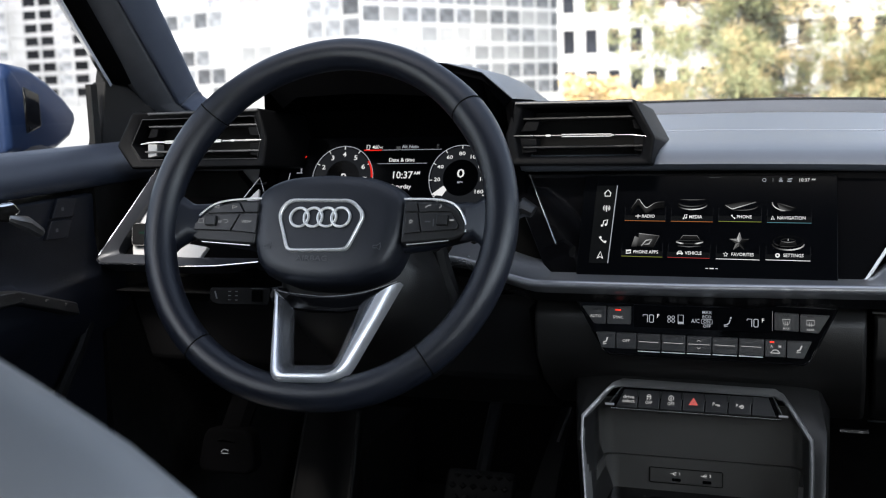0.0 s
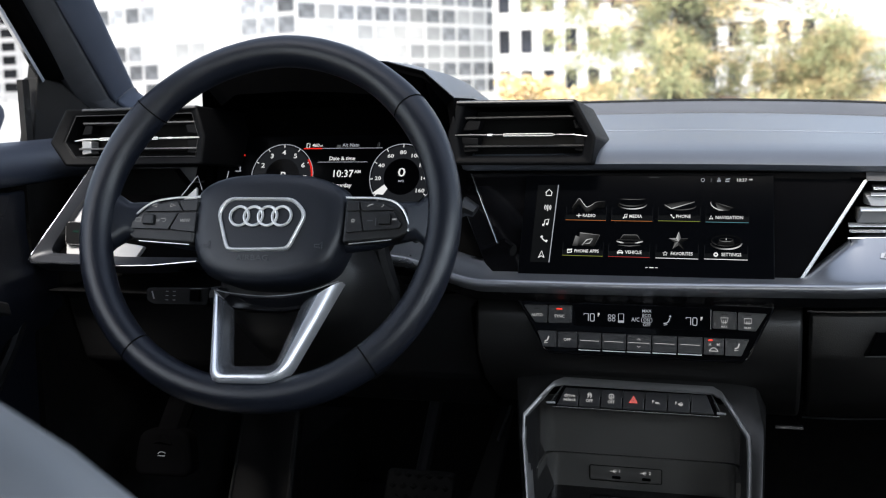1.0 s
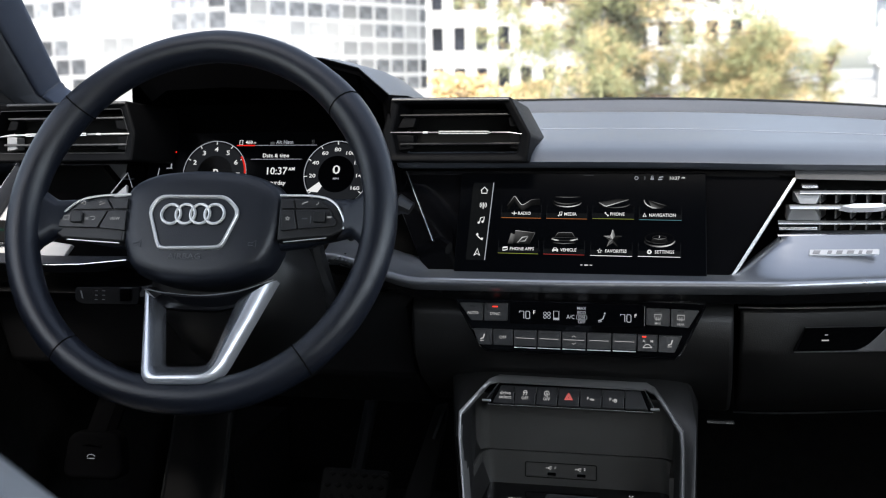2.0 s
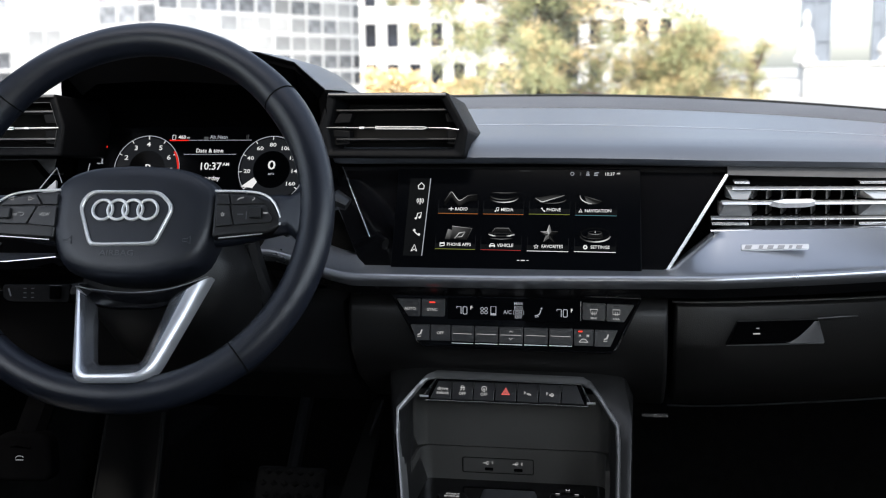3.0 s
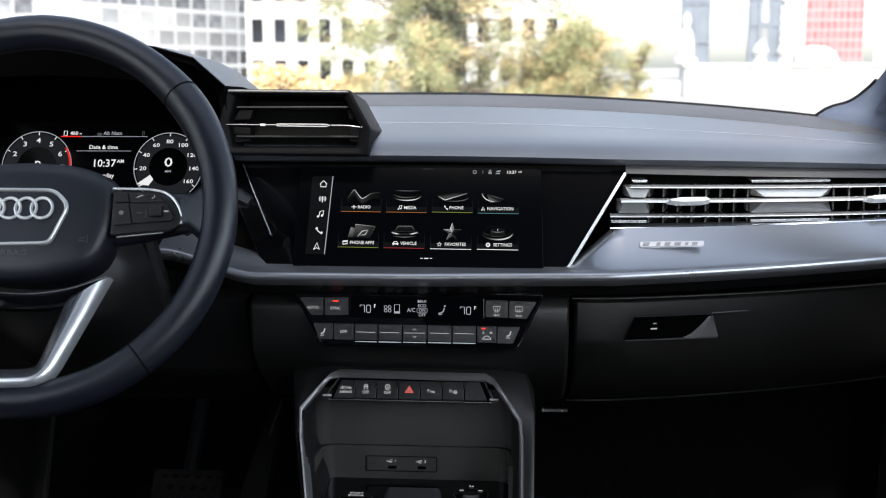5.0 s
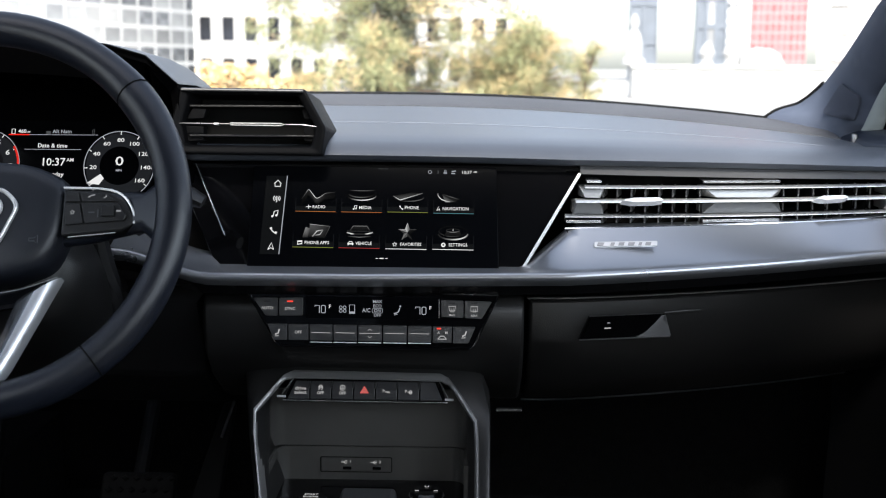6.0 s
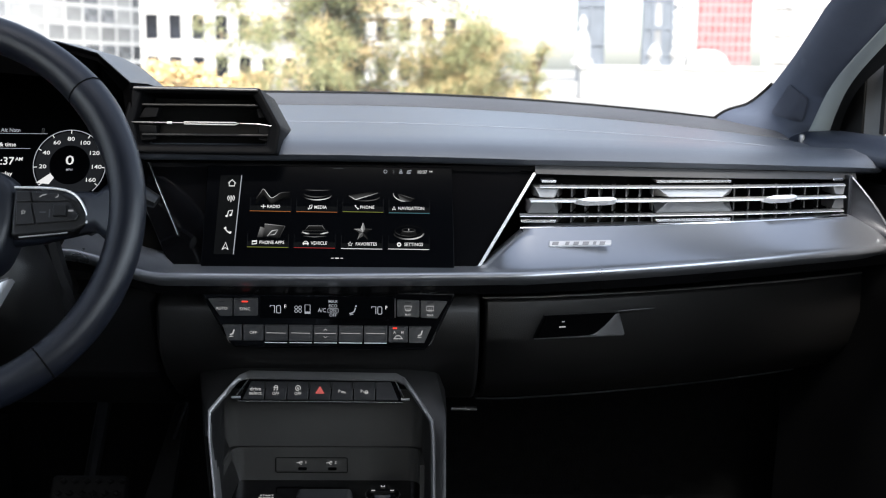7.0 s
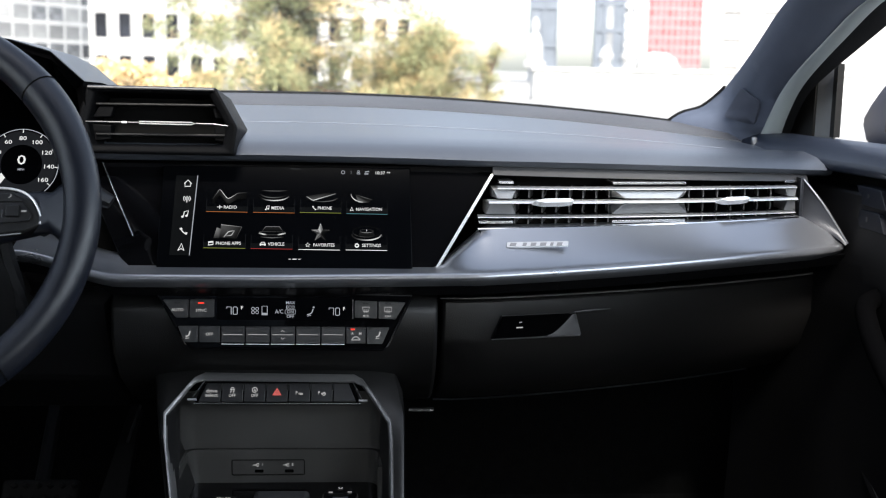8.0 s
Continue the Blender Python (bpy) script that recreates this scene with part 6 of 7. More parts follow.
        part("lower_line", tube(low, 0.0006, 6), SLAT, pad, "bright lower line", m=m)
        ii = lambda seq: [(s * u, v) for u, v in (seq if s < 0 else seq[::-1])]
        keys = ([(0.069, 0.0235), (0.088, 0.023), (0.082, 0.0135), (0.069, 0.0135)], [(0.0895, 0.023), (0.112, 0.0195), (0.122, 0.013), (0.0832, 0.0135)],
                [(0.069, 0.012), (0.0865, 0.012), (0.094, -0.0045), (0.069, -0.007)], [(0.088, 0.012), (0.123, 0.0115), (0.136, 0.0), (0.134, -0.0035), (0.0955, -0.0045)])
        if s > 0:
            keys = ([(0.076, 0.0225), (0.087, 0.0222), (0.089, 0.0135), (0.077, 0.0135)], [(0.0885, 0.0222), (0.11, 0.0205), (0.12, 0.014), (0.0905, 0.0135)],
                    [(0.077, 0.012), (0.0885, 0.012), (0.0925, -0.0055), (0.078, -0.007)], [(0.09, 0.012), (0.121, 0.0125), (0.128, 0.001), (0.126, -0.003), (0.094, -0.0055)])
        for q in keys:
            part("key", prism(ii(q), z, z + 0.0045), SWITCH, pad, m=m, bevel=0.0006)
        cu = s * 0.1155 if s < 0 else 0.113
        part("thumb_roller", prism(rect(cu, 0.0048, 0.0105, 0.0098, 0.001), z + 0.001, z + 0.008), BLACK, pad, "black thumb roller", m=m, bevel=0.0012)
        w = z + 0.0047
        if s < 0:
            text("caption", "VIEW", -0.0795, 0.004, 0.0042, PRINT_DIM, pad, m, w)
            for u, d in ((-0.112, -1), (-0.0935, 1)):
                part("arrow_mark", stroke([(u - 0.0022 * d, 0.0205), (u + 0.0026 * d, 0.0188), (u - 0.0022 * d, 0.0172)], 0.0004, w, closed=True), PRINT, pad, m=m)
            bm = stroke(rect(-0.1265, 0.005, 0.0052, 0.0035), 0.0006, w, closed=True)
            part("list_mark", bm, PRINT_DIM, pad, m=m)
            bm = stroke([(-0.1035, 0.006), (-0.0995, 0.006), (-0.0982, 0.0045), (-0.0995, 0.003), (-0.1015, 0.003)], 0.0006, w)
            part("return_mark", bm, PRINT_DIM, pad, m=m)
            text("caption", "OK", -0.1065, 0.004, 0.003, PRINT_DIM, pad, m, w)
        else:
            part("star_mark", stroke([(0.0833 + 0.002 * (1 if i % 2 == 0 else 0.45) * math.sin(i * math.pi / 5), 0.004 + 0.002 * (1 if i % 2 == 0 else 0.45) * math.cos(i * math.pi / 5)) for i in range(10)], 0.0006, w, closed=True), PRINT_DIM, pad, m=m)
            part("phone_mark", stroke([(0.0955, 0.0172), (0.098, 0.0188), (0.101, 0.0195)], 0.0009, w), PRINT_DIM, pad, m=m)
            part("voice_mark", stroke([(0.1085, 0.0165), (0.1105, 0.0178), (0.1105, 0.0195)], 0.0007, w), PRINT_DIM, pad, m=m)
            part("skip_mark", stroke([(0.0965, 0.004), (0.1015, 0.004)], 0.0011, w), MARKING, pad, m=m)
            part("skip_mark", stroke([(0.1195, 0.0052), (0.1235, 0.0052)], 0.0014, w), PRINT_DIM, pad, m=m)
            part("volume_mark", stroke([(0.1045, -0.0005), (0.1045, 0.0065)], 0.0009, w), MARKING, pad, m=m)
    # lower spoke: an open silver fork, a bright rounded face with dark slopes inside
    def fork_line(p0, c1, r1, c2, r2, p3):
        p0, c1, c2, p3 = (Vector(p) for p in (p0, c1, c2, p3))
        out = [p0, p0.lerp(c1, 0.35), p0.lerp(c1, 0.7)]
        for c, before, after, r in ((c1, p0, c2, r1), (c2, c1, p3, r2)):
            q0, q1 = c + (before - c).normalized() * r, c + (after - c).normalized() * r
            out += [q0.lerp(c, k).lerp(c.lerp(q1, k), k) for k in (0.0, 0.17, 0.33, 0.5, 0.67, 0.83, 1.0)]
            if c is c1:
                out += [c1.lerp(c2, 0.4), c1.lerp(c2, 0.6)]
        return out + [p3.lerp(c2, 0.7), p3.lerp(c2, 0.35), p3]
    outer = fork_line((-0.0441, -0.0605), (-0.0248, -0.1495), 0.012, (0.0415, -0.1478), 0.018, (0.0748, -0.0495))
    ridge = fork_line((-0.0367, -0.0669), (-0.0168, -0.1428), 0.008, (0.0365, -0.141), 0.013, (0.0576, -0.0641))
    inner = fork_line((-0.0268, -0.0762), (-0.0128, -0.1322), 0.007, (0.0275, -0.1305), 0.008, (0.0388, -0.074))
    face, slope = [], []
    for o, r, q in zip(outer, ridge, inner):
        def at(p, dw):
            return (p[0], p[1], -0.021 + (-0.062 - p[1]) * 0.331 + dw)
        face.append([at(o, -0.014), at(o, -0.004), at(o.lerp(r, 0.12), -0.0005), at(o.lerp(r, 0.4), 0.0025), at(o.lerp(r, 0.75), 0.004), at(r, 0.004), at(r, -0.012)])
        slope.append([at(o.lerp(r, 0.98), 0.0038), at(r.lerp(q, 0.12), 0.003), at(r.lerp(q, 0.5), -0.0025), at(r.lerp(q, 0.88), -0.0085), at(q, -0.0105), at(q, -0.018), at(r, -0.014)])
    f = part("fork_spoke", loft(face), FORK, a, "satin silver fork-shaped lower spoke", m=m, angle=50)
    # same metal coloured darker: its dark reflection put into the slopes
    part("inner_slope", loft(slope), SLOPE, f, "inner slopes of the fork metal, darkened", m=m, angle=50)
    part("spoke_bridge", loft([[(u, v0, -0.037), (u, v0 + 0.006, -0.031), (u, v0 + 0.014, -0.028), (u, v0 + 0.019, -0.05)] for u, v0 in ((-0.046, -0.07), (-0.028, -0.0765), (-0.01, -0.0785), (0.02, -0.0785), (0.04, -0.0745), (0.062, -0.066))]), GLOSS, a, m=m, bevel=0.002)
    top = spline([(-0.044, -0.0605, -0.0215), (-0.024, -0.063, -0.0245), (0.008, -0.0645, -0.0265), (0.042, -0.0605, -0.0255), (0.0735, -0.0505, -0.0235)], 5)
    part("bridge_line", tube(top, 0.0005, 6), GREYBAR, a, "thin chrome line", m=m)
    return a


def column():
    m = panel(-0.312, 0.822, 1.107, 25, 4)
    a = thing("steering_column", (-0.31, 1.0, 0.98), "black steering column cover with control stalks", "steering column")
    rows = []
    for w, k, dv in ((-0.07, 0.8, -0.012), (-0.1, 1.0, -0.02), (-0.16, 1.05, -0.03), (-0.25, 1.1, -0.035)):
        rows.append([(0.075 * k * math.cos(t) * abs(math.cos(t)) ** -0.25 if abs(math.cos(t)) > 1e-3 else 0.0, 0.068 * k * math.sin(t) + dv, w) for t in [2 * math.pi * i / 24 for i in range(24)]])
    part("shroud", loft(rows), LID, a, m=m, angle=60)
    part("stalk", tube([(-0.215, 0.97, 1.07), (-0.175, 0.965, 1.095), (-0.158, 0.965, 1.103), (-0.149, 0.965, 1.098)], [0.008, 0.010, 0.012, 0.008], 10, flat=0.8), BLACK, a, "black wiper stalk")
    part("stalk", tube([(-0.40, 0.97, 1.07), (-0.44, 0.965, 1.09), (-0.462, 0.965, 1.1)], [0.008, 0.010, 0.009], 10, flat=0.8), BLACK, a, "black indicator stalk")
    c = panel(-0.462, 0.93, 1.012, 12, 4)
    s = part("cruise_stalk", prism(rounded([(-0.036, -0.006), (-0.028, -0.0105), (0.034, -0.0105), (0.036, 0.0085), (-0.036, 0.0078)], 0.004), -0.016, 0.0), HOUSING, a, "black speed control stalk", m=c, bevel=0.002)
    part("stalk_key", prism(rect(0.02, 0.0, 0.011, 0.012, 0.001), 0.0, 0.003), MATT, s, m=c, bevel=0.001)
    for u, v in ((-0.012, 0.004), (-0.012, -0.0005), (-0.012, -0.005), (-0.004, 0.004), (-0.004, -0.0005), (-0.004, -0.005)):
        part("stalk_mark", prism(rect(u, v, 0.003, 0.0007), 0.0, 0.0004), EMBOSS, s, m=c)
    part("stalk_mark", prism(rect(0.02, 0.0072, 0.013, 0.0006), 0.0, 0.0004), EMBOSS, s, m=c)
    part("stalk_mark", prism([(-0.03, 0.004), (-0.0285, 0.004), (-0.026, -0.004), (-0.0275, -0.004)], 0.0, 0.0004), EMBOSS, s, m=c)
    part("support", tube([(-0.43, 0.94, 1.01), (-0.36, 0.97, 1.02)], 0.009, 8), BLACK, a)
    part("cable_cover", tube(spline([(-0.255, 0.97, 1.06), (-0.248, 0.985, 1.0), (-0.26, 1.0, 0.95)]), 0.012, 10), DARK, a)
    return a


def light_switch():
    m = panel(-0.575, 1.02, 1.0755, 25, 0)
    a = thing("light_switch", (-0.64, 1.02, 1.06), "small black headlight switch with silver edge and green lamp", "switch")
    o = rounded([(-0.0735, -0.0275), (-0.044, -0.0275), (-0.049, -0.001), (-0.0785, -0.001)], 0.005)
    b = part("switch_body", prism(o, -0.006, 0.003), HOUSING, a, m=m, bevel=0.0015)
    part("switch_edge", tube([(p[0], p[1], 0.0015) for p in o], 0.0008, 6, closed=True), SILVER, b, "silver edge", m=m)
    part("lamp", prism(rect(-0.062, -0.0125, 0.008, 0.002), 0.003, 0.0034), GREENLAMP, b, m=m)


# ---- centre console ----
def console():
    a = thing("center_console", (0.0, 0.95, 0.33), "black centre console with satin rails and open tray", "console")
    # satin rail: up one side, over the switches and down the other
    path = [(-0.084, 0.90, 0.70), (-0.0945, 0.935, 0.79), (-0.1105, 0.985, 0.862), (-0.1125, 1.0, 0.882), (-0.0865, 1.03, 0.9095), (-0.078, 1.035, 0.9135), (0.074, 1.035, 0.9115), (0.082, 1.03, 0.908),
            (0.111, 0.998, 0.874), (0.1125, 0.985, 0.858), (0.113, 0.935, 0.785), (0.112, 0.90, 0.70)]
    outer = [(-0.09, 0.9, 0.7), (-0.099, 0.935, 0.79), (-0.1165, 0.99, 0.862), (-0.124, 1.02, 0.888), (-0.134, 1.06, 0.914), (-0.1, 1.064, 0.9215), (0.085, 1.064, 0.9215), (0.116, 1.056, 0.915),
             (0.125, 1.005, 0.882), (0.125, 0.99, 0.862), (0.1245, 0.935, 0.785), (0.123, 0.9, 0.7)]
    rows = []
    for p, o in zip(path, outer):
        p, o = Vector(p), Vector(o)
        rows.append([p + Vector((0, 0.014, 0)), p + Vector((0, 0.002, 0)), p.lerp(o, 0.5) + Vector((0, -0.001, 0.001)), p.lerp(o, 0.92) + Vector((0, 0.0, 0.0005)), o + Vector((0, 0.006, 0)), Vector((o[0], 1.14, o[2] - 0.003)), Vector((p[0] * 0.97, 1.14, p[2] - 0.003))])
    part("shell", loft(rows), SHELL, a, "black console shell", angle=40)
    part("base", loft([[(x, 0.72, 0.32), (x, 0.885, 0.7), (x, 1.14, 0.7), (x, 1.14, 0.32)] for x in (-0.1, 0.123)]), DARK, a, bevel=0.004)
    marks = []
    for i, p in enumerate(path):
        side = -1 if p[0] < 0 else 1
        inn = Vector((0, 0.003, -0.0055)) if 5 <= i <= 6 else Vector((-side * 0.0105, 0.006, -0.003))
        if i in (4, 7):
            inn = Vector((-side * 0.0045, 0.004, -0.007))
        marks.append((Vector(p), inn, side))
    rows, slopes = [], {-1: [], 1: []}
    for (p, inn, side), (q, inn2, side2) in zip(marks, marks[1:]):
        for j in range(6):
            g = j / 6
            k = g * g * (3 - 2 * g)
            c, d, sd = p.lerp(q, g), inn.lerp(inn2, k), side + (side2 - side) * g
            fwd = Vector((0, -0.005, 0.003))
            side_cut = [c + Vector((sd * 0.001, 0.01, 0)), c + Vector((sd * 0.001, 0.001, 0.0035)), c + fwd * 0.6 + Vector((0, 0, 0.0025)), c + d * 0.12 + fwd, c + d * 0.26 + fwd * 0.95, c + d * 0.34 + fwd * 0.5, c + d * 0.36 + Vector((0, 0.016, 0))]
            # over the switches the rail is chamfered towards the sky
            top_cut = [c + Vector((0, 0.009, -0.002)), c + Vector((0, 0.0058, 0.0014)), c + Vector((0, 0.004, 0.0016)), c + Vector((0, -0.0005, -0.001)), c + Vector((0, -0.0035, -0.0032)), c + Vector((0, -0.003, -0.005)), c + Vector((0, 0.016, -0.006))]
            f = 1.0 if abs(c[0]) < 0.079 and c[2] > 0.9 else max(0.0, 1 - (abs(c[0]) - 0.079) / 0.012) if c[2] > 0.9 else 0.0
            rows.append([p0.lerp(p1, f) for p0, p1 in zip(side_cut, top_cut)])
            if c[2] < 0.9:
                e, wall = rows[-1][4], -0.1045 if side < 0 else 0.101
                slopes[side].append([e, e.lerp(Vector((wall, 1.04, e[2])), 0.5) + Vector((-side * 0.002, 0, 0)), Vector((wall, 1.04, e[2])), Vector((wall + side * 0.012, 1.05, e[2])), e + Vector((side * 0.004, 0.012, 0))])
    part("rail", loft(rows), RAIL, a, "dark satin rail round the tray", angle=45)
    for k in (-1, 1):
        part("inner_slope", loft(slopes[k]), BLACK, a, "dark inner side of the rail", angle=50)
    # tray: one wall round the back with rounded corners, stepped in below a dark joint
    def run(x0, x1, y0, y1, r, z0, z1):
        line = [(x0, y0)] + arc(x0 + r, y1 - r, r, 180, 90, 7) + arc(x1 - r, y1 - r, r, 90, 0, 7) + [(x1, y0)]
        return loft([[(x, y, z0), (x, y, z1), (x * 1.06, y0 + (y - y0) * 1.12, z1), (x * 1.06, y0 + (y - y0) * 1.12, z0)] for x, y in line])
    part("tray_back", run(-0.1055, 0.103, 1.015, 1.057, 0.015, 0.828, 0.89), TRAY, a, angle=50)
    part("tray_step", run(-0.0995, 0.0985, 1.005, 1.0585, 0.013, 0.775, 0.8264), TRAY, a, angle=50)
    part("tray_joint", box(-0.1, 0.1, 1.0605, 1.068, 0.8264, 0.828), DEEP, a)
    part("tray_floor", loft([[(x, 1.07, 0.79), (x, 0.9, 0.786), (x, 0.6, 0.75), (x, 0.6, 0.72), (x, 1.07, 0.75)] for x in (-0.104, 0.104)]), GLOSS, a, bevel=0.002)
    m = panel(-0.0165, 1.0585, 0.8068, 0)
    u = part("usb_plate", prism(rect(0, 0, 0.076, 0.0165, 0.002), -0.003, 0.0006), TRAY, a, "dark plate with two sockets", m=m, bevel=0.001)
    part("plate_gap", stroke(rounded([(-0.038, -0.0082), (0.038, -0.0082), (0.038, 0.0082), (-0.038, 0.0082)], 0.002), 0.0008, 0.0008, closed=True), DEEP, u, m=m)
    for du, w in ((-0.0125, "1"), (0.019, "2")):
        bm = prism(rect(du + 0.003, -0.0038, 0.009, 0.0032, 0.001), 0.0012, 0.0016)
        part("usb_socket", bm, GLOSS, u, m=m)
        bm = stroke([(du - 0.0035, 0.0028), (du + 0.003, 0.0028)], 0.0005, 0.0013)
        stroke([(du - 0.001, 0.0028), (du + 0.001, 0.0044), (du + 0.003, 0.0044)], 0.0004, 0.0013, bm=bm)
        stroke([(du - 0.001, 0.0028), (du + 0.001, 0.0012), (du + 0.0025, 0.0012)], 0.0004, 0.0013, bm=bm)
        part("socket_symbol", bm, PRINT, u, m=m)
        text("number", w, du + 0.0065, 0.0032, 0.0042, PRINT, u, m, 0.0014)
    # start button, selector, rotary knob
    for nm, x, y, r in (("start_button", -0.0555, 0.993, 0.0160), ("volume_knob", 0.0610, 0.998, 0.0172)):
        lift = 0.004 if nm == "volume_knob" else -0.002
        k = part(nm, loft([[(x + r * q * math.cos(t), y + r * q * math.sin(t), z) for t in [2 * math.pi * i / 32 for i in range(32)]] for q, z in ((1.1, 0.775), (1.1, 0.789 + lift), (1.0, 0.792 + lift), (0.97, 0.797 + lift), (0.85, 0.799 + lift))]), GLOSS, a, angle=30)
        part("button_ring", tube([(x + r * 1.0 * math.cos(t), y + r * 1.0 * math.sin(t), 0.794 + lift) for t in [2 * math.pi * i / 32 for i in range(32)]], 0.0011, 6, closed=True), CHROME, k, "chrome ring")
        mm = Matrix.Translation((x, y, 0.7992 + lift))
        if nm == "start_button":
            text("caption", "START", 0, 0.003, 0.0048, PRINT, k, mm, 0.0003)
            text("caption", "ENGINE", 0, -0.003, 0.0044, PRINT, k, mm, 0.0003)
        else:
            part("power_mark", stroke(arc(0, 0.0085, 0.0019, -230, 50, 10), 0.0006), PRINT, k, m=mm)
            part("skip_mark", stroke([(-0.0115, -0.003), (-0.0075, -0.003)], 0.0015), PRINT, k, m=mm)
            part("skip_mark", stroke([(0.0075, -0.003), (0.0115, -0.003)], 0.0015), PRINT, k, m=mm)
    part("gear_selector", loft([[(-0.026, y, 0.775), (-0.024, y, z), (0.03, y, z), (0.032, y, 0.775)] for y, z in ((0.90, 0.79), (0.95, 0.808), (0.995, 0.806), (1.008, 0.79))]), KEY, a, "low black gear selector", bevel=0.004)
    return a


def switch_bank():
    m = panel(0.0, 1.03, 0.893, 24)
    a = thing("switch_bank", (0, 1.04, 0.885), "row of seven black console switches", "switches")
    base = part("switch_frame", prism(rounded([(-0.088, -0.0075), (0.081, -0.0085), (0.071, 0.0165), (-0.0775, 0.0165)], 0.002), -0.01, 0.001), GLOSS, a, m=m, bevel=0.001)
    part("frame_line", tube([(-0.0765, 0.0158, 0.002), (0.0705, 0.0158, 0.002)], 0.0008, 6), GREYBAR, base, m=m)
    for u, v in ((-0.0895, -0.003), (0.083, -0.0045)):
        part("end_clip", prism(rect(u, v - 0.0006, 0.009, 0.0022, 0.0005), 0.0, 0.004), INLAY, base, "bright end clip", m=m, bevel=0.0005)
    part("front_lip", tube([(-0.088, -0.0074, 0.0025), (0.081, -0.0082, 0.0025)], 0.0005, 6), SILVER, base, m=m)
    for u0, u1, v1 in ((-0.0775, -0.089, -0.0015), (0.0715, 0.0815, -0.003)):
        part("frame_line", tube([(u0, 0.0155, 0.002), (u1, v1, 0.0025)], 0.0006, 6), GREYBAR, base, m=m)
    edges = [-0.0835, -0.0605, -0.038, -0.0155, 0.007, 0.0297, 0.0525, 0.0765]
    for i, (u0, u1) in enumerate(zip(edges, edges[1:])):
        g = 0.0005
        t0, t1 = (u0 + 0.008 if i == 0 else u0), (u1 - 0.008 if i == 6 else u1)
        k = part("switch", loft([[(u0 + g, -0.0062, 0.0), (u1 - g, -0.0062, 0.0), (t1 - g, 0.0128, 0.0), (t0 + g, 0.0128, 0.0)], [(u0 + g, -0.0062, 0.004), (u1 - g, -0.0062, 0.004), (t1 - g, 0.0128, 0.0022), (t0 + g, 0.0128, 0.0022)]]), SWITCH, a, m=m, bevel=0.0006)
        part("divider", prism(rect(t1, 0.009, 0.0011, 0.007), 0.0, 0.0045), BLACK, k, m=m) if i < 6 else None
        c, w = (u0 + u1) / 2, 0.0041
        mm = m @ Matrix.Rotation(radians(-5), 4, "X") @ Matrix.Translation((0, -0.0011, 0)) @ Matrix.Diagonal((1.0, 1.06, 1.0, 1.0))
        if i == 0:
            text("caption", "drive", c + 0.002, 0.0052, 0.0048, PRINT, k, mm, w, wide=1.2)
            text("caption", "select", c + 0.002, 0.0012, 0.0048, PRINT, k, mm, w, wide=1.15)
        elif i in (1, 2):
            text("caption", "OFF", c, 0.0008, 0.0042, PRINT, k, mm, w)
            if i == 1:
                bm = stroke([(c - 0.0018, 0.0068), (c - 0.0011, 0.0084), (c + 0.0011, 0.0084), (c + 0.0018, 0.0068)], 0.0007, w)
                stroke([(c - 0.0024, 0.0066), (c + 0.0024, 0.0066)], 0.001, w, bm=bm)
                for q in (-0.0014, 0.0014):
                    stroke(spline([(c + q, 0.0058), (c + q + 0.0006, 0.005), (c + q - 0.0006, 0.0044), (c + q, 0.0037)], 3), 0.0006, w, bm=bm)
            else:
                bm = stroke(arc(c, 0.0062, 0.0025, -40, 265, 14), 0.0007, w)
                stroke([(c + 0.0012, 0.0034), (c - 0.0002, 0.0038), (c + 0.0008, 0.0048)], 0.0006, w, bm=bm)
                stroke([(c - 0.001, 0.005), (c, 0.0076), (c + 0.001, 0.005)], 0.0006, w, bm=bm)
                stroke([(c - 0.0007, 0.0057), (c + 0.0007, 0.0057)], 0.0005, w, bm=bm)
            part("switch_symbol", bm, PRINT, k, m=mm)
        elif i == 3:
            bm = prism([(c - 0.0046, 0.001), (c + 0.0046, 0.001), (c, 0.0082)], w, w + 0.0003)
            h = part("hazard_triangle", bm, glow("hazard_red", (1.0, 0.2, 0.18), 0.22), k, "red hazard triangle", m=mm)
            part("inner_line", stroke([(c - 0.0026, 0.0021), (c + 0.0026, 0.0021), (c, 0.0062)], 0.0005, w + 0.0002, closed=True), SWITCH, h, m=mm)
            part("middle", prism([(c - 0.0007, 0.0029), (c + 0.0007, 0.0029), (c, 0.0042)], w, w + 0.0006), SWITCH, h, m=mm)
        elif i in (4, 5):
            text("caption", "P", c - 0.0028, 0.0032, 0.0044, PRINT, k, mm, w)
            bm = stroke([(c - 0.0005, 0.0032), (c - 0.0002, 0.0018)], 0.0008, w)
            if i == 4:
                for q in (0.0006, 0.0017, 0.0028):
                    stroke([(c + q, 0.0036 - 0.2 * q), (c + q + 0.0006, 0.0014)], 0.0007, w, bm=bm)
            else:
                stroke(arc(c + 0.0022, 0.0024, 0.0015, 0, 345, 12), 0.0007, w, bm=bm, closed=True)
                stroke([(c + 0.001, 0.0026), (c + 0.0034, 0.0022)], 0.0008, w, bm=bm)
            part("switch_symbol", bm, PRINT, k, m=mm)
    return a


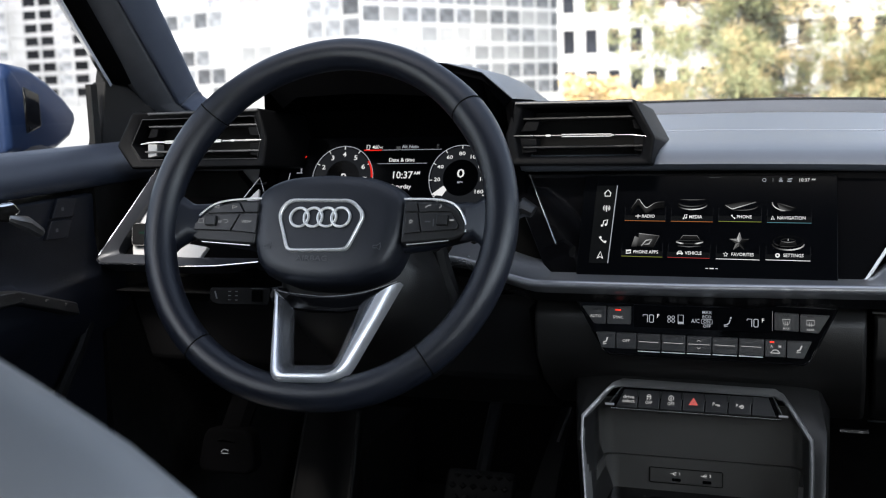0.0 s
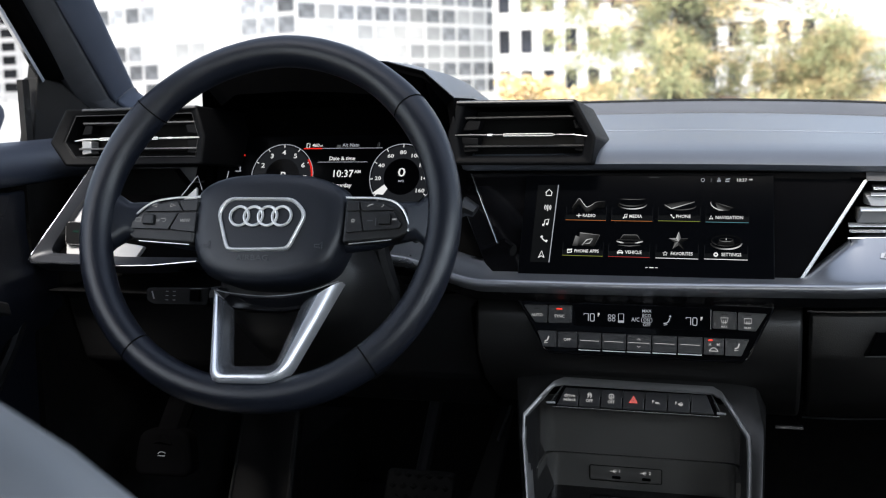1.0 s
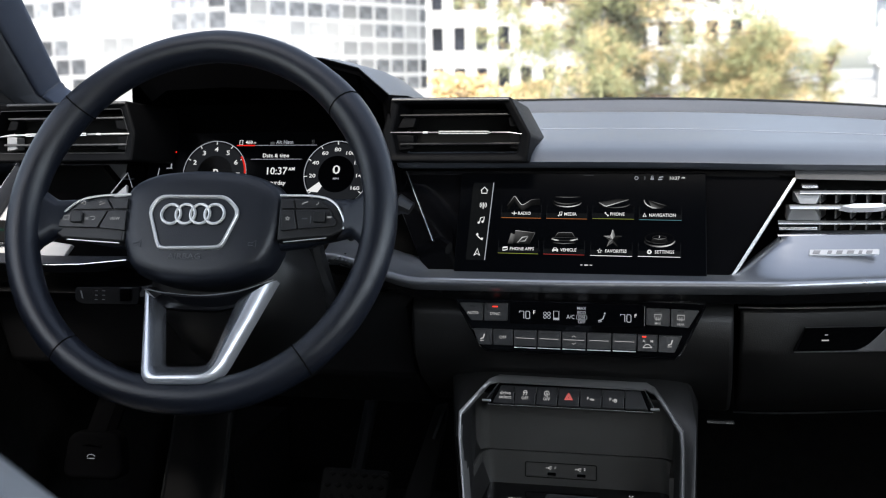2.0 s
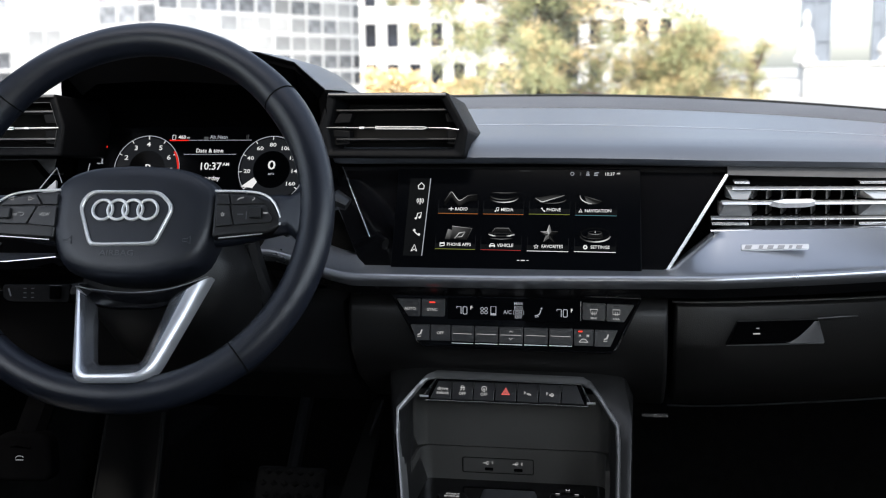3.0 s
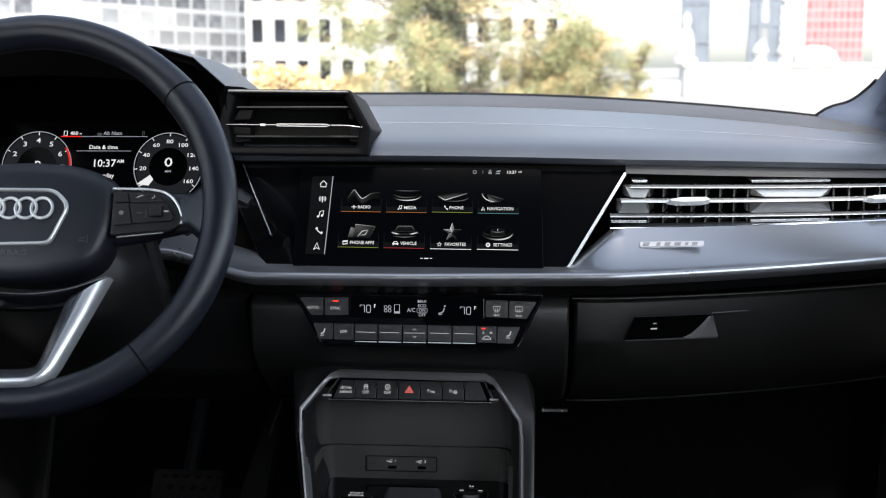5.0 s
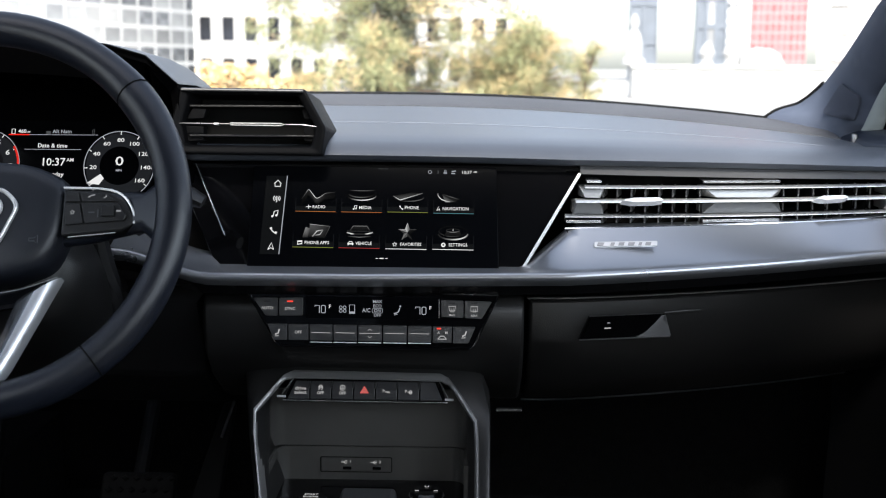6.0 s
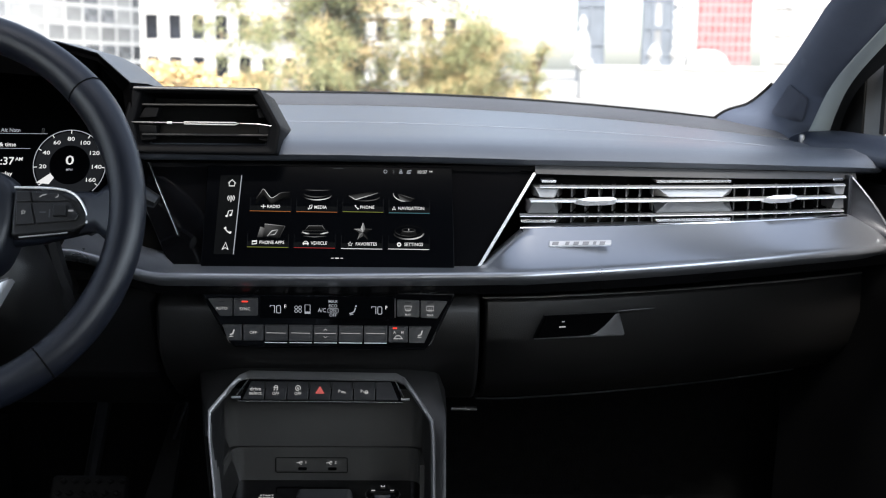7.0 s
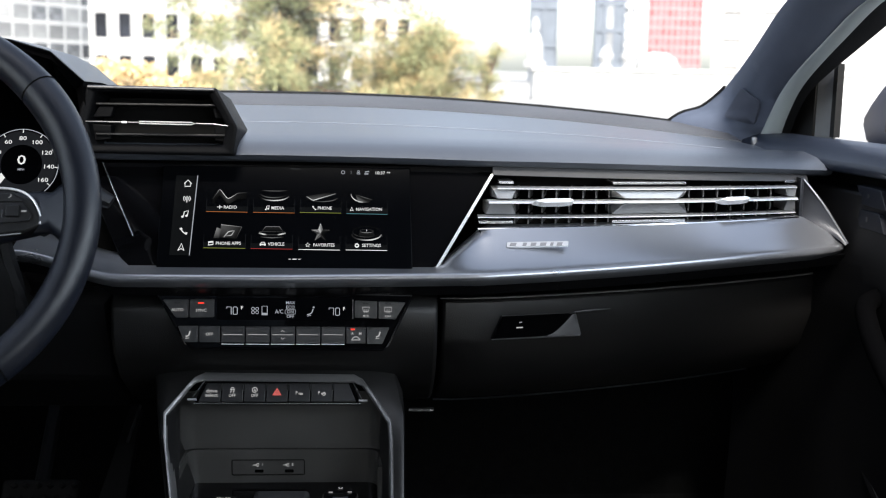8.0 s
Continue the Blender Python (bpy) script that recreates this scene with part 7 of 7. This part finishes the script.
# ---- footwell and seat ----
def footwell():
    m = panel(-0.60, 1.38, 0.70, 18, 0)
    a = thing("footrest", (-0.6, 1.4, 0.5), "dark rubber footrest plate", "footrest")
    b = part("plate", prism(rounded([(-0.055, -0.16), (0.05, -0.16), (0.055, 0.045), (-0.035, 0.045)], 0.008), -0.02, 0.0), DARK, a, m=m, bevel=0.003)
    part("mount", box(-0.65, -0.55, 1.4, 1.62, 0.32, 0.68), CARPET, a)
    for u0, u1 in ((-0.052, -0.034), (0.046, 0.052)):
        part("raised_edge", tube([(u0, -0.155, 0.002), (u1, 0.042, 0.002)], 0.0022, 6), BLACK, b, m=m)
    m = panel(-0.345, 1.34, 0.655, 28, 0)
    a = thing("brake_pedal", m.translation, "black rubber brake pedal with raised studs", "pedal", "pedals")
    b = part("pad", prism(rounded([(-0.05, -0.035), (0.052, -0.035), (0.052, 0.03), (-0.048, 0.03)], 0.008), -0.012, 0.0), RUBBER, a, m=m, bevel=0.003)
    for i in range(6):
        for j in range(4):
            u, v = -0.038 + i * 0.0155 + (j % 2) * 0.006, -0.026 + j * 0.016
            part("stud", prism([(u - 0.006, v), (u, v - 0.0045), (u + 0.006, v), (u, v + 0.0045)], 0.0, 0.003, shrink=0.002), RUBBER, b, m=m)
    part("arm", tube([m @ Vector((0.0, 0.02, -0.01)), m @ Vector((0.0, 0.2, -0.06))], 0.01, 8), BLACK, a)
    a = thing("accelerator_pedal", (-0.235, 1.33, 0.66), "slim black accelerator pedal", "pedal", "pedals")
    m = panel(-0.232, 1.33, 0.74, 35, 0)
    part("pad", prism(rounded([(-0.03, -0.11), (0.012, -0.11), (0.022, 0.05), (0.006, 0.05)], 0.006), -0.012, 0.0), RUBBER, a, m=m, bevel=0.002)
    part("hinge", loft([[(-0.262 + d, 1.3, 0.66), (-0.23 + d, 1.3, 0.66), (-0.22 + d, 1.46, 0.32), (-0.27 + d, 1.46, 0.32)] for d in (0, 0.01)]), BLACK, a)
    part("edge", tube([m @ Vector((0.008, 0.0, 0.002)), m @ Vector((0.02, 0.05, 0.002))], 0.002, 6), GREYBAR, a)
    a = thing("bonnet_release", (-0.6, 1.05, 0.76), "black bonnet release lever with a printed symbol", "lever")
    m = panel(-0.594, 1.09, 0.776, 10, 4)
    b = part("lever", prism(rounded([(-0.04, -0.028), (0.04, -0.028), (0.034, 0.03), (-0.03, 0.03)], 0.016), -0.03, 0.0), MATT, a, m=m, bevel=0.008, segments=4)
    bm = stroke(arc(0, 0, 0.005, 20, 190, 8, 0.0028), 0.0007, 0.0002)
    stroke([(-0.005, -0.002), (0.0045, -0.002)], 0.0008, 0.0002, bm=bm)
    # printed symbol given its own glow, with no lamp behind it
    part("release_symbol", bm, PRINT_DIM, b, m=m)
    part("bracket", tube([(-0.594, 1.1, 0.78), (-0.594, 1.16, 0.84), (-0.594, 1.2, 0.87)], 0.018, 8), MATT, a)


def seat():
    a = thing("driver_seat", (-0.33, 0.2, 0.4), "light grey leather driver's seat", "seat")
    rows = []
    half = [(0.02, 1.172), (0.1, 1.164), (0.15, 1.15), (0.19, 1.128), (0.23, 1.104), (0.262, 1.078), (0.28, 1.02), (0.28, 0.85), (0.275, 0.62)]
    ring_ = [(-u, z) for u, z in half[::-1]] + half
    for k, y in ((0.93, 0.19), (0.985, 0.2), (1.0, 0.225), (0.99, 0.25), (0.93, 0.275), (0.8, 0.285)):
        rows.append([(-0.335 + u * k, y + 0.2 * (1.1 - z) , 0.62 + (z - 0.62) * (0.6 + 0.4 * k)) for u, z in ring_])
    part("backrest", loft(rows), SEAT, a, angle=60)
    rows = [[(-0.335 + u, y, z) for u, z in ((-0.26, 0.42), (-0.27, 0.56), (-0.2, 0.62), (-0.1, 0.6), (0.1, 0.6), (0.2, 0.62), (0.27, 0.56), (0.26, 0.42))] for y in (0.25, 0.5, 0.7)]
    part("cushion", loft(rows), SEAT, a, bevel=0.02, segments=3)
    part("base", box(-0.56, -0.11, 0.25, 0.68, 0.32, 0.45), BLACK, a, bevel=0.01)
    part("headrest", loft([[(-0.335 + 0.13 * k * c, y, 1.31 + 0.085 * k * s) for c, s in [(math.cos(t), math.sin(t)) for t in [2 * math.pi * i / 20 for i in range(20)]]] for k, y in ((0.85, 0.13), (1, 0.15), (1, 0.2), (0.85, 0.22))]), SEAT, a, angle=60)
    for u in (-0.05, 0.05):
        part("headrest_post", tube([(-0.335 + u, 0.18, 1.15), (-0.335 + u, 0.175, 1.27)], 0.006, 8), CHROME, a)


# ---- outside ----
def facade(name, label, x0, x1, y0, y1, z1, floors, bays, wall, glass, frame_w, frame_h, depth=0.25, z0=0.0, floor0=0.0, dark=None, skip=0.0, thick=12.0, seed=3, columns="", rows=(), infill=None):
    """A block whose front runs from (x0, y0) to (x1, y1): a wall with window openings, panes and frames set into it."""
    rnd = random.Random(seed)
    a = thing(name, ((x0 + x1) / 2, (y0 + y1) / 2, 0), label, "building")
    length = math.hypot(x1 - x0, y1 - y0)
    t = math.atan2(y1 - y0, x1 - x0)
    m = Matrix.Translation((x0, y0, 0)) @ Matrix.Rotation(t, 4, "Z") @ Matrix.Rotation(radians(90), 4, "X")
    fh, bw = (z1 - z0 - floor0) / floors, length / bays
    bm = box(0, length, 0, z1, -thick, -depth)
    part("wall", bm, infill or wall, a, m=m)
    # piers and bands stand proud of the panes
    bm = bmesh.new()
    for i in range(bays + 1):
        box(max(0, i * bw - frame_w / 2), min(length, i * bw + frame_w / 2), 0, z1, -depth, 0.0, bm)
    for j in range(floors + 1):
        z = z0 + floor0 + j * fh
        for i in range(bays):
            box(i * bw + frame_w / 2, (i + 1) * bw - frame_w / 2, max(0, z - frame_h / 2), min(z1, z + frame_h / 2), -depth, -0.02, bm)
    part("frame_grid", bm, wall, a, m=m)
    part("roof", box(-0.1, length + 0.1, z1, z1 + 0.4, -thick, 0.05), wall, a, m=m)
    pane = bmesh.new()
    box(-bw / 2 + frame_w / 2, bw / 2 - frame_w / 2, -fh / 2 + frame_h / 2, fh / 2 - frame_h / 2, -0.06, 0, pane)
    mesh = bpy.data.meshes.new("pane")
    pane.to_mesh(mesh)
    pane.free()
    mesh.materials.append(glass)
    mesh2 = mesh.copy()
    mesh2.materials[0] = dark or glass
    mesh3 = mesh.copy()
    mesh3.materials[0] = PALEGLASS
    count, rest = 0, bmesh.new()
    for j in range(floors):
        for i in range(bays):
            sort = columns[i % len(columns)] if columns else rows[j % len(rows)][i % len(rows[0])] if rows else "g"
            if rnd.random() < skip or sort == ".":
                continue
            count += 1
            if count > 290:
                c = (i + 0.5) * bw, z0 + floor0 + (j + 0.5) * fh
                box(c[0] - bw / 2 + frame_w / 2, c[0] + bw / 2 - frame_w / 2, c[1] - fh / 2 + frame_h / 2, c[1] + fh / 2 - frame_h / 2, -depth, -depth + 0.05, rest)
                continue
            c = (i + 0.5) * bw, z0 + floor0 + (j + 0.5) * fh
            ob = new("window", mesh3 if sort == "p" else mesh2 if sort == "d" or (not columns and not rows and rnd.random() < 0.15) else mesh)
            ob.matrix_basis = m @ Matrix.Translation((c[0], c[1], -depth + 0.05))
            ob.parent = a
            ob.matrix_parent_inverse = WORLD[a.name].inverted()
    part("far_windows", rest, glass, a, m=m, kind="stuff")
    return a


def pine(x, y, h, spread, seed, name="pine_tree", label="tall pine with green and yellowed needle clumps", lean=0.0, low=0.12, nodes=26, tuft=0.3, limbs=4, stops=(0.15, 0.5, 0.8, 1.0)):
    """A tapered trunk with crooked limbs that carry rounded puffs of needles, yellowed at the tips, with gaps between."""
    rnd = random.Random(seed)
    a = thing(name, (x, y, 0), label, "tree", "trees outside")
    trunk = [(x + lean * k * k + 0.12 * math.sin(k * 5 + seed), y + 0.1 * math.cos(k * 4), h * k) for k in [i / 8 for i in range(9)]]
    part("trunk", tube(trunk, [0.13 * (1 - 0.85 * i / 8) * h / 7 + 0.02 for i in range(9)], 9), BARK, a)
    green, yellow, dark, wood = [], [], [], bmesh.new()
    for i in range(nodes):
        k = low + (0.97 - low) * i / (nodes - 1)
        base = Vector(trunk[min(7, int(k * 8))]).lerp(Vector(trunk[min(8, int(k * 8) + 1)]), k * 8 % 1)
        for _ in range(limbs):
            ang = rnd.uniform(0, 2 * math.pi)
            reach = spread * (1 - 0.55 * k ** 1.5) * math.sqrt(rnd.uniform(0.05, 1.05))
            tip = base + Vector((math.cos(ang) * reach, math.sin(ang) * reach * 0.7, rnd.uniform(-0.12, 0.2) * reach))
            mid = base.lerp(tip, 0.5) + Vector((0, 0, rnd.uniform(0.0, 0.1) * reach))
            tube([base, mid, tip], [0.022, 0.014, 0.006], 5, bm=wood)
            for f in stops:
                c = base.lerp(mid, f * 2) if f < 0.5 else mid.lerp(tip, f * 2 - 1)
                c = c + Vector((rnd.gauss(0, 1), rnd.gauss(0, 1), rnd.gauss(0, 0.6))) * tuft * 0.5
                size = tuft * rnd.uniform(0.75, 1.3)
                # clumps by the trunk get darker needles: inner shade put into colour
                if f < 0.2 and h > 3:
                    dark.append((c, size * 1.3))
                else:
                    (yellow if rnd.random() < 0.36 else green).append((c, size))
                    # paler yellowed tips on the puff's upper side also paint its sunlit top
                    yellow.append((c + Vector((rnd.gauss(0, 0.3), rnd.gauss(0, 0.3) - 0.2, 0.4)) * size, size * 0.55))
    part("limbs", wood, BARK, a)
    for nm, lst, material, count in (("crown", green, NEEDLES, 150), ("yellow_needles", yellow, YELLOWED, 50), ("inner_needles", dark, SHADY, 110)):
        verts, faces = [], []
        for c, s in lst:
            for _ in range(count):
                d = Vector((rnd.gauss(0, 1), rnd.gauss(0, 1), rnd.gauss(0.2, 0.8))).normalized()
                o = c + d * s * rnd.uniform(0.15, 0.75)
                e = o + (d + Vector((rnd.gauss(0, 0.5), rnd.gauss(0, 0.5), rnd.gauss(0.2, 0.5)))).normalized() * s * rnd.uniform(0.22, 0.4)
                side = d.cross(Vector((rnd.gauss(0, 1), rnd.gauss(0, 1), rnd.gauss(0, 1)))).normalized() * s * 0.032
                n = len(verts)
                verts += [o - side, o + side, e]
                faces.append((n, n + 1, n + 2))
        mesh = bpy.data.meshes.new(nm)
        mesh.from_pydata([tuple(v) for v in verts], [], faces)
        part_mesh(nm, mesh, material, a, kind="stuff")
    return a


def shrub(x, y, h, w, seed, material):
    rnd = random.Random(seed)
    a = thing("autumn_tree", (x, y, 0), "low tree with yellow autumn leaves", "tree", "trees outside")
    part("trunk", tube([(x, y, 0), (x + 0.1, y, h * 0.4), (x, y + 0.1, h * 0.8)], [0.15, 0.1, 0.04], 7), BARK, a)
    verts, faces = [], []
    blobs = [Vector((x + rnd.gauss(0, w * 0.4), y + rnd.gauss(0, w * 0.3), h * rnd.uniform(0.3, 0.95))) for _ in range(26)]
    for c in blobs:
        for _ in range(420):
            p = c + Vector((rnd.gauss(0, 1), rnd.gauss(0, 1), rnd.gauss(0, 0.7))) * w * 0.16
            u = Vector((rnd.gauss(0, 1), rnd.gauss(0, 1), rnd.gauss(0, 1))).normalized() * 0.075
            v = u.cross(Vector((rnd.gauss(0, 1), rnd.gauss(0, 1), 1))).normalized() * 0.055
            n = len(verts)
            verts += [p - u, p + v, p + u, p - v]
            faces.append((n, n + 1, n + 2, n + 3))
    mesh = bpy.data.meshes.new("crown")
    mesh.from_pydata([tuple(v) for v in verts], [], faces)
    part_mesh("crown", mesh, material, a, kind="stuff")


def monument():
    """Pale stone wall with a spire-shaped finial and two urns."""
    a = thing("stone_wall", (12, 48, 0), "long pale stone wall with stone ornaments on top", "wall")
    part("wall", box(6.9, 70, 48, 49.2, 0, 1.25), STONE, a, bevel=0.04)
    part("coping", box(6.8, 70, 47.9, 49.3, 1.25, 1.42), STONE, a, bevel=0.03)

    def turned(x, z, prof, name):
        bm = loft([[(x + r * math.cos(t), 48.6 + r * math.sin(t), z + h) for t in [2 * math.pi * i / 14 for i in range(14)]] for r, h in prof])
        part(name, bm, STONE, a)
    turned(7.0, 1.42, ((0.5, 0), (0.5, 0.2), (0.36, 0.3), (0.34, 0.9), (0.26, 1.3), (0.12, 1.5), (0.2, 1.75), (0.16, 1.95), (0.05, 2.15)), "finial")
    for x in (10.15, 11.15):
        turned(x, 1.42, ((0.3, 0), (0.2, 0.2), (0.34, 0.5), (0.2, 0.8), (0.05, 0.95)), "urn")
    pts = [(11.5, 1.42), (11.55, 1.75), (11.75, 2.0), (12.2, 2.15), (12.8, 2.1), (13.2, 1.85), (13.4, 1.42)]
    part("scroll", loft([[(x, y, z) for x, z in pts] for y in (48.2, 48.9)]), STONE, a, bevel=0.05)


# ---- build ----
ground()
shell()
windscreen()
pillar_left()
pillar_right()
pad_clip()
door(-1)
door(1)
wing_mirror(-1)
wing_mirror(1)
dash_body()
glove_box()
visor_vent(False)
visor_vent(True)
passenger_vent()
touchscreen()
climate_panel()
instruments()
steering_wheel()
column()
light_switch()
console()
switch_bank()
footwell()
seat()

# glass-fronted block, white office block, tower beside the driver's window, far blocks
facade("glass_building", "pale glass office wing with white mullions", -43.6, -31.15, 98.0, 127.6, 32.0, 17, 12, MULLION, BLUEGLASS, 0.34, 0.42, 0.06, dark=MIDGLASS, seed=5, floor0=-0.29, infill=INFILL,
       rows=("gggggggggggd", "gpgggggpgggd", "......pppppp", "...p...pggpp", "gpggggpggppg", "ggppgggpgggd", "..p.pppppppp", "......ppggpp"))
facade("glass_building", "white office wing with wide grey windows", -74.0, -43.7, 108.0, 98.0, 34, 17, 13, CLADDING, BLUEGLASS, 0.3, 0.4, 0.1, dark=MIDGLASS, seed=6, infill=INFILL,
       rows=("..d.d.pp.....", ".dgdd.pp.....", ".ddg..pp.....", "......pp..ggd", ".dgdg.pp..ggd", "....g.pp..gg.", ".dgdg.pp....d", "..p.g.pp..gg."))
facade("pale_hall", "pale plain office block, far off", 38.0, 130.0, 125.0, 90.0, 24, 8, 24, WHITEWALL, DARKGLASS, 2.2, 1.6, 0.3, seed=17, columns="...............g..g..g..")
facade("white_office", "white office block with small dark windows", -27.0, 3.8, 108.0, 109.0, 26.6, 7, 14, WHITEWALL, DARKGLASS, 1.05, 1.65, 0.3, floor0=-1.05, seed=8, skip=0.0)
facade("tower_block", "tall pale block with columns of black windows", -113.08, -85.03, 121.0, 121.0, 45.42, 26, 11, TOWERWALL, BLUEGLASS, 0.42, 0.55, 0.12, dark=BLACKGLASS, seed=11, floor0=1.14, columns="p.g.ddgd..p")
facade("slate_tower", "slate blue tower seen far off", 16.3, 19.2, 118.0, 118.0, 40, 10, 2, SLATE, PALEGLASS, 0.3, 0.5, 0.2, seed=14, columns="..", thick=1.0)
facade("slate_tower", "slate blue tower with paler window column, far off", 23.4, 26.6, 119.0, 119.0, 40, 14, 3, SLATE, PALEGLASS, 0.4, 0.4, 0.2, seed=16, columns=".p.", thick=1.0)
facade("pale_block", "pale gridded office block between the towers", 26.7, 29.3, 120.0, 120.0, 42, 40, 4, MULLION, PALEGLASS, 0.25, 0.4, 0.06, seed=18, dark=BLUEGLASS)
facade("brick_block", "red brick block with pale window grid, far off", 29.4, 35.3, 120.0, 120.0, 45, 44, 9, PALESTONE, REDBRICK, 0.14, 0.2, 0.05, seed=15, dark=REDBRICK)
monument()
pine(-1.4, 19.0, 6.2, 3.6, 4, nodes=36, tuft=0.36, low=0.06)
pine(0.85, 20.0, 1.8, 1.75, 9, low=0.2, nodes=19, tuft=0.27, limbs=4, stops=(0.3, 0.6, 0.85, 1.0), label="small pine with green and yellowed needle clumps")
pine(2.25, 20.5, 1.65, 0.45, 21, low=0.3, nodes=9, tuft=0.13, limbs=3, stops=(0.4, 0.8, 1.0), label="young pine beside the larger pines")
shrub(-7.6, 34.0, 1.25, 0.75, 2, AUTUMN)
shrub(-6.5, 33.0, 1.12, 0.7, 7, AUTUMN)
shrub(-5.4, 34.0, 1.0, 0.6, 12, AUTUMN)
